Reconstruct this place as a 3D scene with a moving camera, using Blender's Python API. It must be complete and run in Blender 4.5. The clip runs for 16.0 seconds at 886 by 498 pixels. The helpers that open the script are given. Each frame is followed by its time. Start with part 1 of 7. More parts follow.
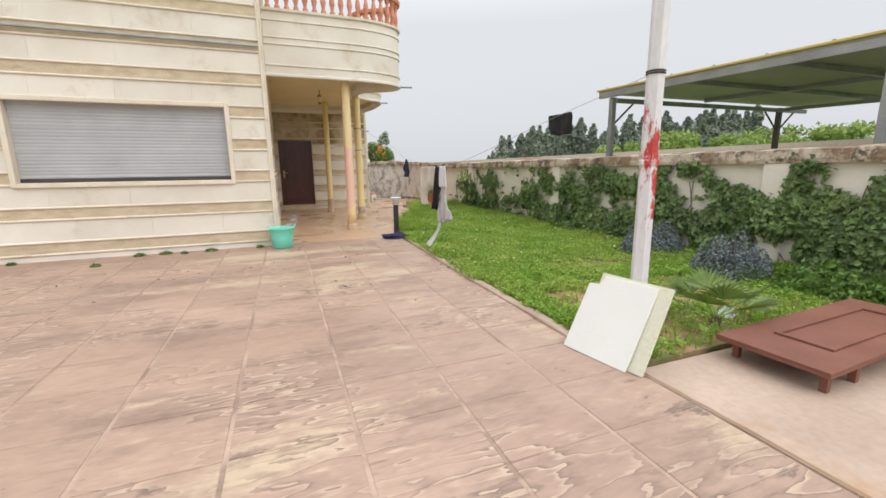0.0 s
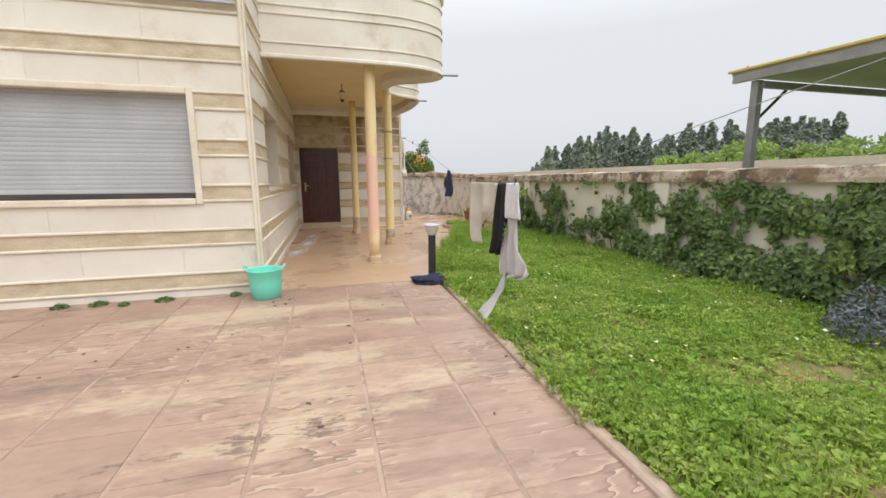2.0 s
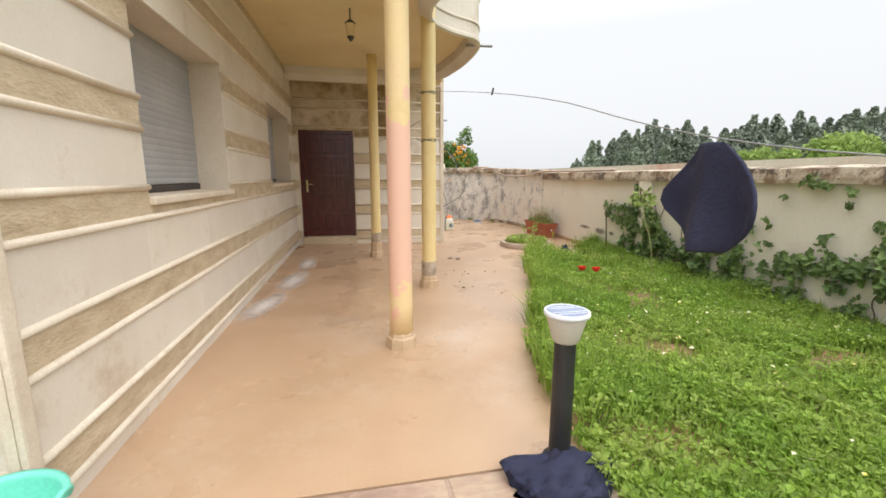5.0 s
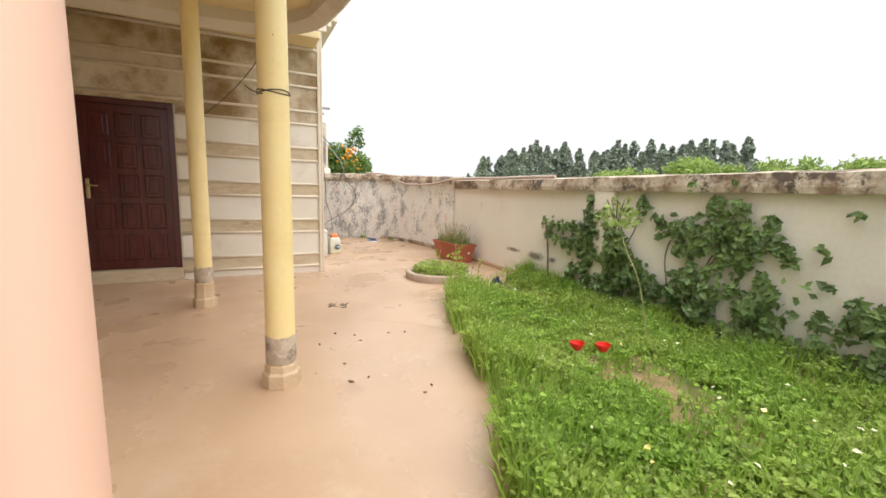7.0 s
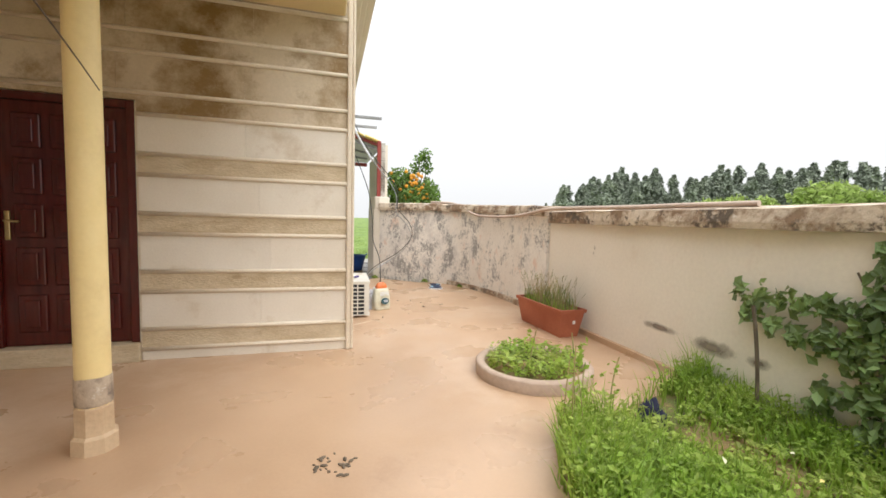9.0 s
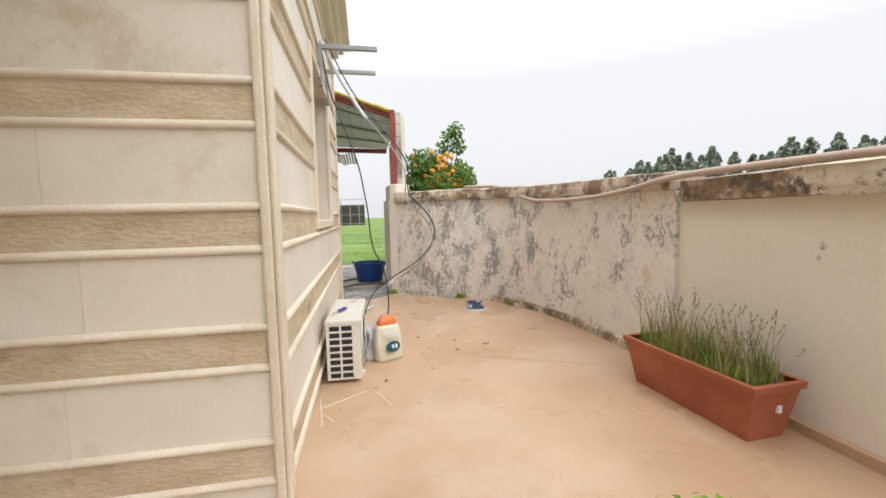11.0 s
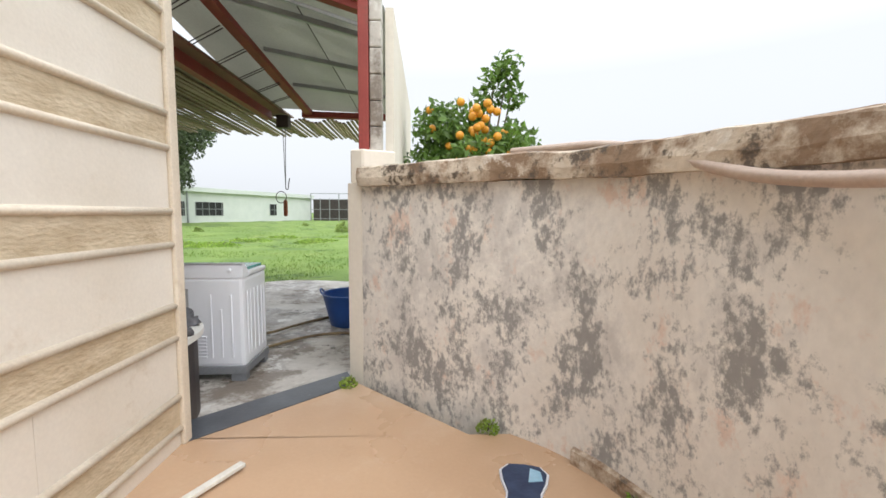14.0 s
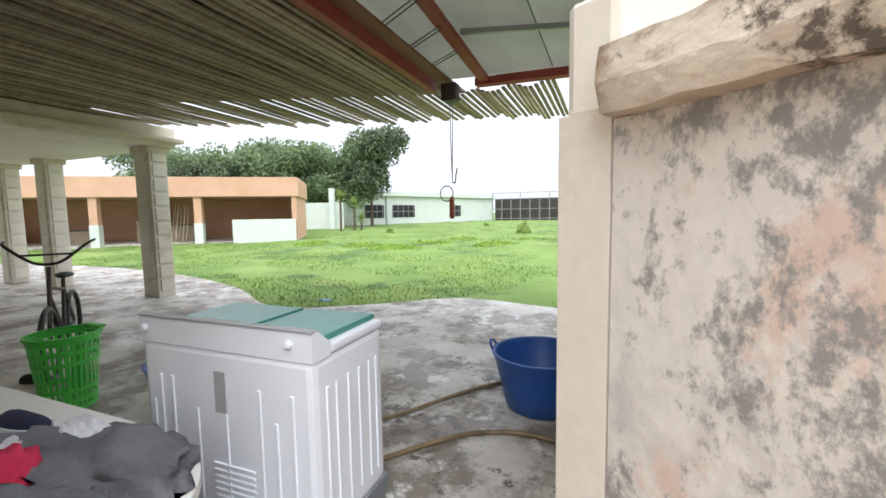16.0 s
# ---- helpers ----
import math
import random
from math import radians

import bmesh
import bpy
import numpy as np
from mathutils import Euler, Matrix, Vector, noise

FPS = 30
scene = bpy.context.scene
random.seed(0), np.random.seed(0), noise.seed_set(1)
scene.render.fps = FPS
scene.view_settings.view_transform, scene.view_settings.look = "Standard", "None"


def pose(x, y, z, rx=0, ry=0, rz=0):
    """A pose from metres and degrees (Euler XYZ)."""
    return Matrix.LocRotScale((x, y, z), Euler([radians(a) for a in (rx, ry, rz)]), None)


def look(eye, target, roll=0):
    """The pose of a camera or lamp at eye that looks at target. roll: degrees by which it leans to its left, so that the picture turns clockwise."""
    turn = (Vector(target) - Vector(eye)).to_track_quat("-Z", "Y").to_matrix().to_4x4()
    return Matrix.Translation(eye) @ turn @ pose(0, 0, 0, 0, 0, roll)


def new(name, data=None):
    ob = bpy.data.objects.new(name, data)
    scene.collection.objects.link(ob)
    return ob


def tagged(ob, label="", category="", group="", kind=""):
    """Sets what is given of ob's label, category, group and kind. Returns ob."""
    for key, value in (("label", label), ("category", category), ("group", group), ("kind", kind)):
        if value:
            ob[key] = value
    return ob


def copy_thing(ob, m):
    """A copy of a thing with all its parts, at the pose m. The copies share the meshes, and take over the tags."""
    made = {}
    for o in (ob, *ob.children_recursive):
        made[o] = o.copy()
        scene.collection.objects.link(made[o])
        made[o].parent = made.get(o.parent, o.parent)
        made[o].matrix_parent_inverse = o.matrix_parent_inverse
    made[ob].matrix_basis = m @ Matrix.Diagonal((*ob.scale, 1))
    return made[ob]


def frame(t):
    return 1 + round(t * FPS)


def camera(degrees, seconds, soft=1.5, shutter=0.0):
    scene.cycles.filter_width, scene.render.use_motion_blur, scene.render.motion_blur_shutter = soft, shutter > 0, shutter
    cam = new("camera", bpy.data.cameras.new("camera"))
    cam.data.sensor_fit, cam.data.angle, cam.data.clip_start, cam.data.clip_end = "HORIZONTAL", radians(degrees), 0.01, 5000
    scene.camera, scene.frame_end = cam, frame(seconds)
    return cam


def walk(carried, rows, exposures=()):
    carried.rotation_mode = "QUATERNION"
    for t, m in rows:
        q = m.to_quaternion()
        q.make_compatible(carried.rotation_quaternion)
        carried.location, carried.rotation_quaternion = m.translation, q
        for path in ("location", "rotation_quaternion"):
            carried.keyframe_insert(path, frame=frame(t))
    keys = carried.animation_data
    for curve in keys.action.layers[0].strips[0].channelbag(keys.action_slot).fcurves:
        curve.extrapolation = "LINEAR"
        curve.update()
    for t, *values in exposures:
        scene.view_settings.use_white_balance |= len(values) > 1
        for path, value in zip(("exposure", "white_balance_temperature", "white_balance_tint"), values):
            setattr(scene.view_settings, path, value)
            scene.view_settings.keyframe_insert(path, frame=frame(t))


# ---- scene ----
cam = camera(94.3, 16.0, soft=1.6)
EXPO = [(0.0, -0.02, 6350, 10), (3.5, 0.12, 6400, 10), (6.0, 0.40, 6500, 10), (7.5, 0.50, 6500, 10), (9.0, 0.40, 6550, 10), (11.5, 0.22, 6450, 10), (13.5, 0.28, 6300, 10), (14.5, 0.34, 6200, 10), (16.0, 0.60, 6050, 10)]
PATH = [
    (0, (0.155, 0.679, 1.295), (0.856, 2.512, 0.912), -0.7),
    (0.5, (0.343, 1.269, 1.318), (1.054, 3.098, 0.929), -0.4),
    (1, (0.516, 1.843, 1.351), (1.231, 3.676, 0.99), 0.0),
    (1.5, (0.724, 2.445, 1.362), (1.314, 4.33, 1.05), -0.3),
    (2, (0.825, 3.068, 1.352), (1.351, 4.969, 1.022), -0.3),
    (2.5, (0.961, 3.682, 1.339), (1.402, 5.613, 1.06), -1.0),
    (3, (1.013, 4.277, 1.339), (1.394, 6.216, 1.032), -1.1),
    (3.5, (1.069, 4.909, 1.345), (1.415, 6.852, 1.021), -0.5),
    (6, (1.422, 8.027, 1.381), (1.974, 9.913, 1.007), 2.2),
    (6.5, (1.587, 8.611, 1.274), (2.371, 10.406, 0.871), 2.8),
    (7, (1.877, 9.098, 1.257), (2.753, 10.874, 0.979), 1.5),
    (7.5, (2.118, 9.598, 1.329), (2.986, 11.395, 1.202), 1.3),
    (8, (2.335, 10.127, 1.321), (3.097, 11.975, 1.235), 1.9),
    (8.5, (2.533, 10.705, 1.357), (3.142, 12.607, 1.251), 1.8),
    (9, (2.741, 11.305, 1.321), (3.285, 13.224, 1.178), 1.5),
    (11.5, (3.556, 14.293, 1.249), (3.855, 16.264, 1.094), -1.9),
    (12, (3.782, 14.997, 1.25), (4.033, 16.977, 1.109), -2.1),
    (12.5, (3.952, 15.567, 1.257), (4.218, 17.543, 1.105), -1.7),
    (13, (4.141, 16.172, 1.283), (4.414, 18.147, 1.132), -1.3),
    (13.5, (4.25, 16.731, 1.288), (4.491, 18.71, 1.133), -0.4),
    (14, (4.349, 17.292, 1.307), (4.427, 19.283, 1.134), 0.4),
    (14.5, (4.307, 17.882, 1.29), (4.144, 19.867, 1.106), 0.1),
    (15, (4.201, 18.441, 1.288), (3.792, 20.393, 1.134), -0.1),
    (15.5, (4.020, 18.963, 1.291), (3.418, 20.865, 1.149), -0.3),
    (16, (3.864, 19.482, 1.313), (3.098, 21.322, 1.139), -0.9),
]
walk(cam, [(t, look(eye, goal, roll)) for t, eye, goal, roll in PATH], EXPO)

# ---- light ----
SUN_EL, SUN_AZ = 48.0, 152.0
world = bpy.data.worlds.new("overcast_sky")
scene.world = world
world.use_nodes = True
wn = world.node_tree.nodes
wl = world.node_tree.links
sky = wn.new("ShaderNodeTexSky")
sky.sky_type = "NISHITA"
sky.sun_disc = False
sky.sun_elevation = radians(SUN_EL)
sky.sun_rotation = radians(SUN_AZ)
sky.dust_density = 6.0
sky.air_density = 1.5
pale = wn.new("ShaderNodeHueSaturation")
pale.inputs["Saturation"].default_value = 0.10
pale.inputs["Value"].default_value = 1.0
cloud = wn.new("ShaderNodeMix")
cloud.data_type = "RGBA"
cloud.inputs[0].default_value = 0.75
wl.new(sky.outputs[0], pale.inputs["Color"])
wl.new(pale.outputs[0], cloud.inputs[6])
# overcast cloud layer: brighter overhead than at the horizon
way = wn.new("ShaderNodeTexCoord")
parts = wn.new("ShaderNodeSeparateXYZ")
wl.new(way.outputs["Generated"], parts.inputs[0])
lift = wn.new("ShaderNodeMapRange")
lift.inputs["From Min"].default_value, lift.inputs["From Max"].default_value = 0.30, 1.0
lift.inputs["To Min"].default_value, lift.inputs["To Max"].default_value = 0.39, 1.16
wl.new(parts.outputs[2], lift.inputs["Value"])
tone = wn.new("ShaderNodeMix")
tone.data_type, tone.blend_type = "RGBA", "MULTIPLY"
tone.inputs[0].default_value = 1.0
tone.inputs[6].default_value = (19.6, 20.0, 20.5, 1)
wl.new(lift.outputs[0], tone.inputs[7])
wl.new(tone.outputs[2], cloud.inputs[7])
wl.new(cloud.outputs[2], wn["Background"].inputs[0])
wn["Background"].inputs[1].default_value = 0.12

sun_data = bpy.data.lights.new("sun", "SUN")
sun_data.energy = 0.9
sun_data.angle = radians(60)
sun_data.color = (1.0, 0.96, 0.9)
sun = new("sun", sun_data)
sun_dir = Vector((math.cos(radians(SUN_EL)) * math.sin(radians(SUN_AZ)), math.cos(radians(SUN_EL)) * math.cos(radians(SUN_AZ)), math.sin(radians(SUN_EL))))
sun.matrix_world = look(sun_dir * 60, (0, 0, 0))

# ---- materials ----


def surf(name, c1, c2, scale=3.0, rough=0.7, bump=0.2, bscale=40.0, c3=None, s3=0.7, t3=(0.5, 0.65), metal=0.0, stretch=(1, 1, 1), rand=0.0,
         island=0.0, detail=6.0, rough2=None, translucent=0.0, t1=(0.3, 0.7), spec=0.5, c4=None, s4=1.0, t4=(0.55, 0.6), fine_mix=0.35, c5=None, s5=(1.0, 14.0), t5=(0.56, 0.60), gather=None):
    """A noise-mottled surface: c1 to c2 at one scale, patches of c3 at another, a fine relief."""
    m = bpy.data.materials.new(name)
    m.use_nodes = True
    n, l = m.node_tree.nodes, m.node_tree.links
    b = n["Principled BSDF"]
    b.inputs["Metallic"].default_value = metal
    b.inputs["Roughness"].default_value = rough
    b.inputs["Specular IOR Level"].default_value = spec
    geo = n.new("ShaderNodeNewGeometry")
    mp = n.new("ShaderNodeMapping")
    mp.inputs["Scale"].default_value = stretch
    l.new(geo.outputs["Position"], mp.inputs["Vector"])

    def noise_tex(s, d=detail, ragged=0.5):
        t = n.new("ShaderNodeTexNoise")
        t.inputs["Roughness"].default_value = ragged
        t.inputs["Scale"].default_value = s
        t.inputs["Detail"].default_value = d
        l.new(mp.outputs[0], t.inputs["Vector"])
        return t

    def ramp(src, lo, hi):
        r = n.new("ShaderNodeMapRange")
        r.inputs["From Min"].default_value, r.inputs["From Max"].default_value = lo, hi
        l.new(src, r.inputs["Value"])
        return r.outputs[0]

    def mix(f, a, bb, mode="MIX"):
        x = n.new("ShaderNodeMix")
        x.data_type, x.blend_type = "RGBA", mode
        for i, v in ((0, f), (6, a), (7, bb)):
            if isinstance(v, bpy.types.NodeSocket):
                l.new(v, x.inputs[i])
            elif i == 0:
                x.inputs[0].default_value = v
            else:
                x.inputs[i].default_value = (*v, 1)
        return x.outputs[2]

    t = noise_tex(scale)
    col = mix(ramp(t.outputs[0], *t1), c1, c2)
    if c3:
        t2 = noise_tex(s3, 9.0, 0.72)
        f3 = ramp(t2.outputs[0], *t3)
        col = mix(f3, col, c3)
    if c4:
        sh = n.new("ShaderNodeVectorMath")
        sh.inputs[1].default_value = (13.1, 7.7, 3.3)
        l.new(mp.outputs[0], sh.inputs[0])
        t4n = noise_tex(s4, 10.0, 0.72)
        l.new(sh.outputs[0], t4n.inputs["Vector"])
        col = mix(ramp(t4n.outputs[0], *t4), col, c4)
    if c5:
        # crisp small flecks that gather in clouds
        a5, b5 = noise_tex(s5[0], 4.0, 0.6), noise_tex(s5[1], 8.0, 0.75)
        av = n.new("ShaderNodeMath")
        av.operation = "MULTIPLY_ADD"
        l.new(a5.outputs[0], av.inputs[0])
        av.inputs[1].default_value = 0.5
        hb = n.new("ShaderNodeMath")
        hb.operation = "MULTIPLY"
        hb.inputs[1].default_value = 0.5
        l.new(b5.outputs[0], hb.inputs[0])
        l.new(hb.outputs[0], av.inputs[2])
        amount = av.outputs[0]
        if gather:
            # the flecks thin out along the wall
            sep = n.new("ShaderNodeSeparateXYZ")
            l.new(geo.outputs["Position"], sep.inputs[0])
            thin = n.new("ShaderNodeMapRange")
            thin.interpolation_type = "SMOOTHSTEP"
            for k, v in zip(("From Min", "From Max", "To Min", "To Max"), gather):
                thin.inputs[k].default_value = v
            l.new(sep.outputs[1], thin.inputs["Value"])
            add = n.new("ShaderNodeMath")
            l.new(amount, add.inputs[0])
            l.new(thin.outputs[0], add.inputs[1])
            amount = add.outputs[0]
        col = mix(ramp(amount, *t5), col, c5)
    fine = noise_tex(bscale)
    col = mix(fine_mix, col, mix(ramp(fine.outputs[0], 0.25, 0.75), (0.55, 0.55, 0.55), (1, 1, 1)), "MULTIPLY")
    if rand or island:
        src = n.new("ShaderNodeObjectInfo").outputs["Random"] if rand else geo.outputs["Random Per Island"]
        k = rand or island
        hs = n.new("ShaderNodeHueSaturation")
        l.new(ramp(src, -0.0001, 1.0001), hs.inputs["Value"])
        rr = n.new("ShaderNodeMapRange")
        rr.inputs["To Min"].default_value, rr.inputs["To Max"].default_value = 1 - k, 1 + k
        l.new(src, rr.inputs["Value"])
        l.new(rr.outputs[0], hs.inputs["Value"])
        l.new(col, hs.inputs["Color"])
        col = hs.outputs[0]
    l.new(col, b.inputs["Base Color"])
    if rough2 is not None:
        r2 = n.new("ShaderNodeMapRange")
        r2.inputs["From Min"].default_value, r2.inputs["From Max"].default_value = 0.35, 0.65
        r2.inputs["To Min"].default_value, r2.inputs["To Max"].default_value = rough, rough2
        l.new(noise_tex(1.3).outputs[0], r2.inputs["Value"])
        l.new(r2.outputs[0], b.inputs["Roughness"])
    if bump:
        bp = n.new("ShaderNodeBump")
        bp.inputs["Strength"].default_value = bump
        bp.inputs["Distance"].default_value = 0.01
        l.new(fine.outputs[0], bp.inputs["Height"])
        l.new(bp.outputs[0], b.inputs["Normal"])
    if translucent:
        tr = n.new("ShaderNodeBsdfTranslucent")
        l.new(col, tr.inputs[0])
        ms = n.new("ShaderNodeMixShader")
        ms.inputs[0].default_value = translucent
        l.new(b.outputs[0], ms.inputs[1])
        l.new(tr.outputs[0], ms.inputs[2])
        l.new(ms.outputs[0], n["Material Output"].inputs[0])
    return m


M_PANEL = surf("cream_stone", (0.70, 0.63, 0.53), (0.80, 0.745, 0.66), 1.6, 0.6, 0.10, 60, c3=(0.52, 0.41, 0.28), s3=1.3, t3=(0.56, 0.76), rand=0.04, fine_mix=0.15)
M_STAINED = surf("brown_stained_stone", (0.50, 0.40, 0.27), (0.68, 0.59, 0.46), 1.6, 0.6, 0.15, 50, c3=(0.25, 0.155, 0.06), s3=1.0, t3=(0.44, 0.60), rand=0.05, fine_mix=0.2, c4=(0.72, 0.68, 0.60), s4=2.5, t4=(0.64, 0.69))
M_STRIP = surf("rough_stone_strip", (0.52, 0.41, 0.27), (0.68, 0.57, 0.41), 5, 0.85, 0.8, 28, c3=(0.38, 0.27, 0.15), s3=2.0, t3=(0.55, 0.75), stretch=(1, 1, 2.5), c4=(0.74, 0.68, 0.58), s4=3, t4=(0.66, 0.7))
M_MOULD = surf("moulding_stone", (0.70, 0.60, 0.47), (0.80, 0.71, 0.58), 4, 0.6, 0.15, 80, c3=(0.50, 0.38, 0.24), s3=2.5, t3=(0.58, 0.75))
M_PLASTER = surf("house_plaster", (0.66, 0.57, 0.45), (0.74, 0.66, 0.54), 2, 0.75, 0.2, 60)
M_CEIL = surf("yellow_soffit_paint", (0.76, 0.61, 0.34), (0.82, 0.69, 0.42), 1.2, 0.7, 0.1, 50, c3=(0.56, 0.42, 0.22), s3=1.0, t3=(0.58, 0.8), fine_mix=0.12)
M_COL = surf("yellow_column_paint", (0.80, 0.62, 0.28), (0.84, 0.68, 0.36), 3, 0.5, 0.1, 40, c3=(0.72, 0.55, 0.27), s3=2.0, t3=(0.55, 0.75), fine_mix=0.1)
M_COLPINK = surf("pink_faded_column_paint", (0.80, 0.62, 0.30), (0.82, 0.62, 0.36), 3, 0.55, 0.1, 40, c3=(0.74, 0.56, 0.28), s3=2.0, t3=(0.55, 0.7), fine_mix=0.1)


def faded(m, colour, z0, z1):
    """An older coat of paint that shows between two heights, with a ragged edge."""
    n, l = m.node_tree.nodes, m.node_tree.links
    b = n["Principled BSDF"]
    old = b.inputs["Base Color"].links[0].from_socket
    geo = n.new("ShaderNodeNewGeometry")
    sep = n.new("ShaderNodeSeparateXYZ")
    l.new(geo.outputs["Position"], sep.inputs[0])
    t = n.new("ShaderNodeTexNoise")
    t.inputs["Scale"].default_value, t.inputs["Detail"].default_value = 3.5, 6.0
    l.new(geo.outputs["Position"], t.inputs["Vector"])
    off = n.new("ShaderNodeMath")
    off.operation = "MULTIPLY_ADD"
    l.new(t.outputs[0], off.inputs[0])
    off.inputs[1].default_value = 1.6
    l.new(sep.outputs[2], off.inputs[2])
    fac = None
    for lo, hi in ((z0 + 0.8, z0 + 0.84), (z1 + 0.84, z1 + 0.8)):
        r = n.new("ShaderNodeMapRange")
        r.inputs["From Min"].default_value, r.inputs["From Max"].default_value = lo, hi
        l.new(off.outputs[0], r.inputs["Value"])
        if fac:
            x = n.new("ShaderNodeMath")
            x.operation = "MULTIPLY"
            l.new(fac, x.inputs[0])
            l.new(r.outputs[0], x.inputs[1])
            fac = x.outputs[0]
        else:
            fac = r.outputs[0]
    mx = n.new("ShaderNodeMix")
    mx.data_type = "RGBA"
    l.new(fac, mx.inputs[0])
    l.new(old, mx.inputs[6])
    mx.inputs[7].default_value = (*colour, 1)
    l.new(mx.outputs[2], b.inputs["Base Color"])


faded(M_COLPINK, (0.80, 0.50, 0.38), 0.42, 1.85)
M_TERR = surf("terrace_screed", (0.46, 0.30, 0.185), (0.56, 0.38, 0.245), 1.0, 0.20, 0.06, 50, c3=(0.60, 0.45, 0.325), s3=0.55, t3=(0.5, 0.7), rough2=0.48, c4=(0.40, 0.25, 0.15), s4=1.2, t4=(0.6, 0.75), fine_mix=0.12)
M_PAVE = surf("stamped_concrete", (0.36, 0.235, 0.175), (0.475, 0.325, 0.245), 1.0, 0.6, 0.55, 16, c3=(0.27, 0.18, 0.135), s3=1.6, t3=(0.50, 0.66), stretch=(0.55, 1.35, 1), rand=0.07, rough2=0.42, c4=(0.54, 0.41, 0.285), s4=1.1, t4=(0.54, 0.62), detail=9.0, c5=(0.24, 0.165, 0.125), s5=(1.1, 9.0), t5=(0.572, 0.60))


def flake(m, dirt, bare):
    """Stamped slate relief: stepped ledges that run across the slabs, with dirt lodged below some of them and bare cement above."""
    n, l = m.node_tree.nodes, m.node_tree.links
    b = n["Principled BSDF"]
    old = b.inputs["Base Color"].links[0].from_socket
    geo = n.new("ShaderNodeNewGeometry")
    mp = n.new("ShaderNodeMapping")
    mp.inputs["Scale"].default_value = (0.55, 2.3, 1)
    mp.inputs["Rotation"].default_value = (0, 0, radians(-6))
    l.new(geo.outputs["Position"], mp.inputs["Vector"])

    def tex(scale, detail, rough, vec):
        t = n.new("ShaderNodeTexNoise")
        t.inputs["Scale"].default_value, t.inputs["Detail"].default_value, t.inputs["Roughness"].default_value = scale, detail, rough
        l.new(vec, t.inputs["Vector"])
        return t.outputs[0]

    def op(kind, a, v):
        x = n.new("ShaderNodeMath")
        x.operation = kind
        l.new(a, x.inputs[0])
        if isinstance(v, bpy.types.NodeSocket):
            l.new(v, x.inputs[1])
        else:
            x.inputs[1].default_value = v
        return x.outputs[0]

    def span(a, lo, hi):
        r = n.new("ShaderNodeMapRange")
        r.inputs["From Min"].default_value, r.inputs["From Max"].default_value = lo, hi
        l.new(a, r.inputs["Value"])
        return r.outputs[0]

    def mix(f, a, c):
        x = n.new("ShaderNodeMix")
        x.data_type = "RGBA"
        l.new(f, x.inputs[0])
        l.new(a, x.inputs[6])
        x.inputs[7].default_value = (*c, 1)
        return x.outputs[2]

    h = tex(1.7, 4.0, 0.5, mp.outputs[0])
    step = op("SNAP", h, 0.10)
    part = op("DIVIDE", op("SUBTRACT", h, step), 0.10)
    worn = span(tex(0.55, 4.0, 0.6, geo.outputs["Position"]), 0.46, 0.56)
    low = op("MULTIPLY", span(part, 0.26, 0.03), worn)
    high = op("MULTIPLY", span(part, 0.74, 0.98), worn)
    col = mix(op("MULTIPLY", high, 0.7), old, bare)
    col = mix(op("MULTIPLY", low, 0.65), col, dirt)
    l.new(col, b.inputs["Base Color"])
    bp = n.new("ShaderNodeBump")
    bp.inputs["Strength"].default_value = 0.9
    bp.inputs["Distance"].default_value = 0.07
    l.new(op("ADD", step, op("MULTIPLY", h, 0.3)), bp.inputs["Height"])
    l.new(b.inputs["Normal"].links[0].from_socket, bp.inputs["Normal"])
    l.new(bp.outputs[0], b.inputs["Normal"])


flake(M_PAVE, (0.16, 0.11, 0.085), (0.60, 0.46, 0.335))
M_JOINT = surf("dirty_joint", (0.36, 0.245, 0.185), (0.54, 0.39, 0.30), 2.5, 0.8, 0.5, 60, c3=(0.26, 0.18, 0.135), s3=1.5, t3=(0.5, 0.62))
M_WALL = surf("white_garden_wall_paint", (0.78, 0.71, 0.61), (0.84, 0.78, 0.69), 1.2, 0.85, 0.15, 30, c3=(0.66, 0.53, 0.42), s3=0.8, t3=(0.58, 0.8), c4=(0.36, 0.31, 0.26), s4=1.5, t4=(0.68, 0.72), fine_mix=0.15)
M_WALLDIRTY = surf("flaking_mouldy_wall_paint", (0.75, 0.69, 0.62), (0.86, 0.82, 0.76), 2.2, 0.9, 0.45, 30, c3=(0.64, 0.60, 0.56), s3=2.2, t3=(0.50, 0.62), stretch=(1, 1, 0.7), c4=(0.74, 0.58, 0.49), s4=4.0, t4=(0.57, 0.65), fine_mix=0.25, detail=9.0, c5=(0.33, 0.315, 0.30), s5=(3.2, 24.0), t5=(0.505, 0.57), gather=(16.6, 19.0, -0.035, 0.006))
M_CAP = surf("weathered_coping", (0.50, 0.40, 0.30), (0.72, 0.62, 0.50), 4.0, 0.9, 0.9, 22, c3=(0.27, 0.18, 0.115), s3=2.6, t3=(0.46, 0.56), c4=(0.70, 0.63, 0.54), s4=4.0, t4=(0.60, 0.66), c5=(0.13, 0.10, 0.075), s5=(3.0, 18.0), t5=(0.52, 0.57))
M_SOIL = surf("red_soil", (0.34, 0.19, 0.10), (0.46, 0.28, 0.16), 4, 0.95, 0.8, 30, c3=(0.12, 0.16, 0.04), s3=1.6, t3=(0.42, 0.6))
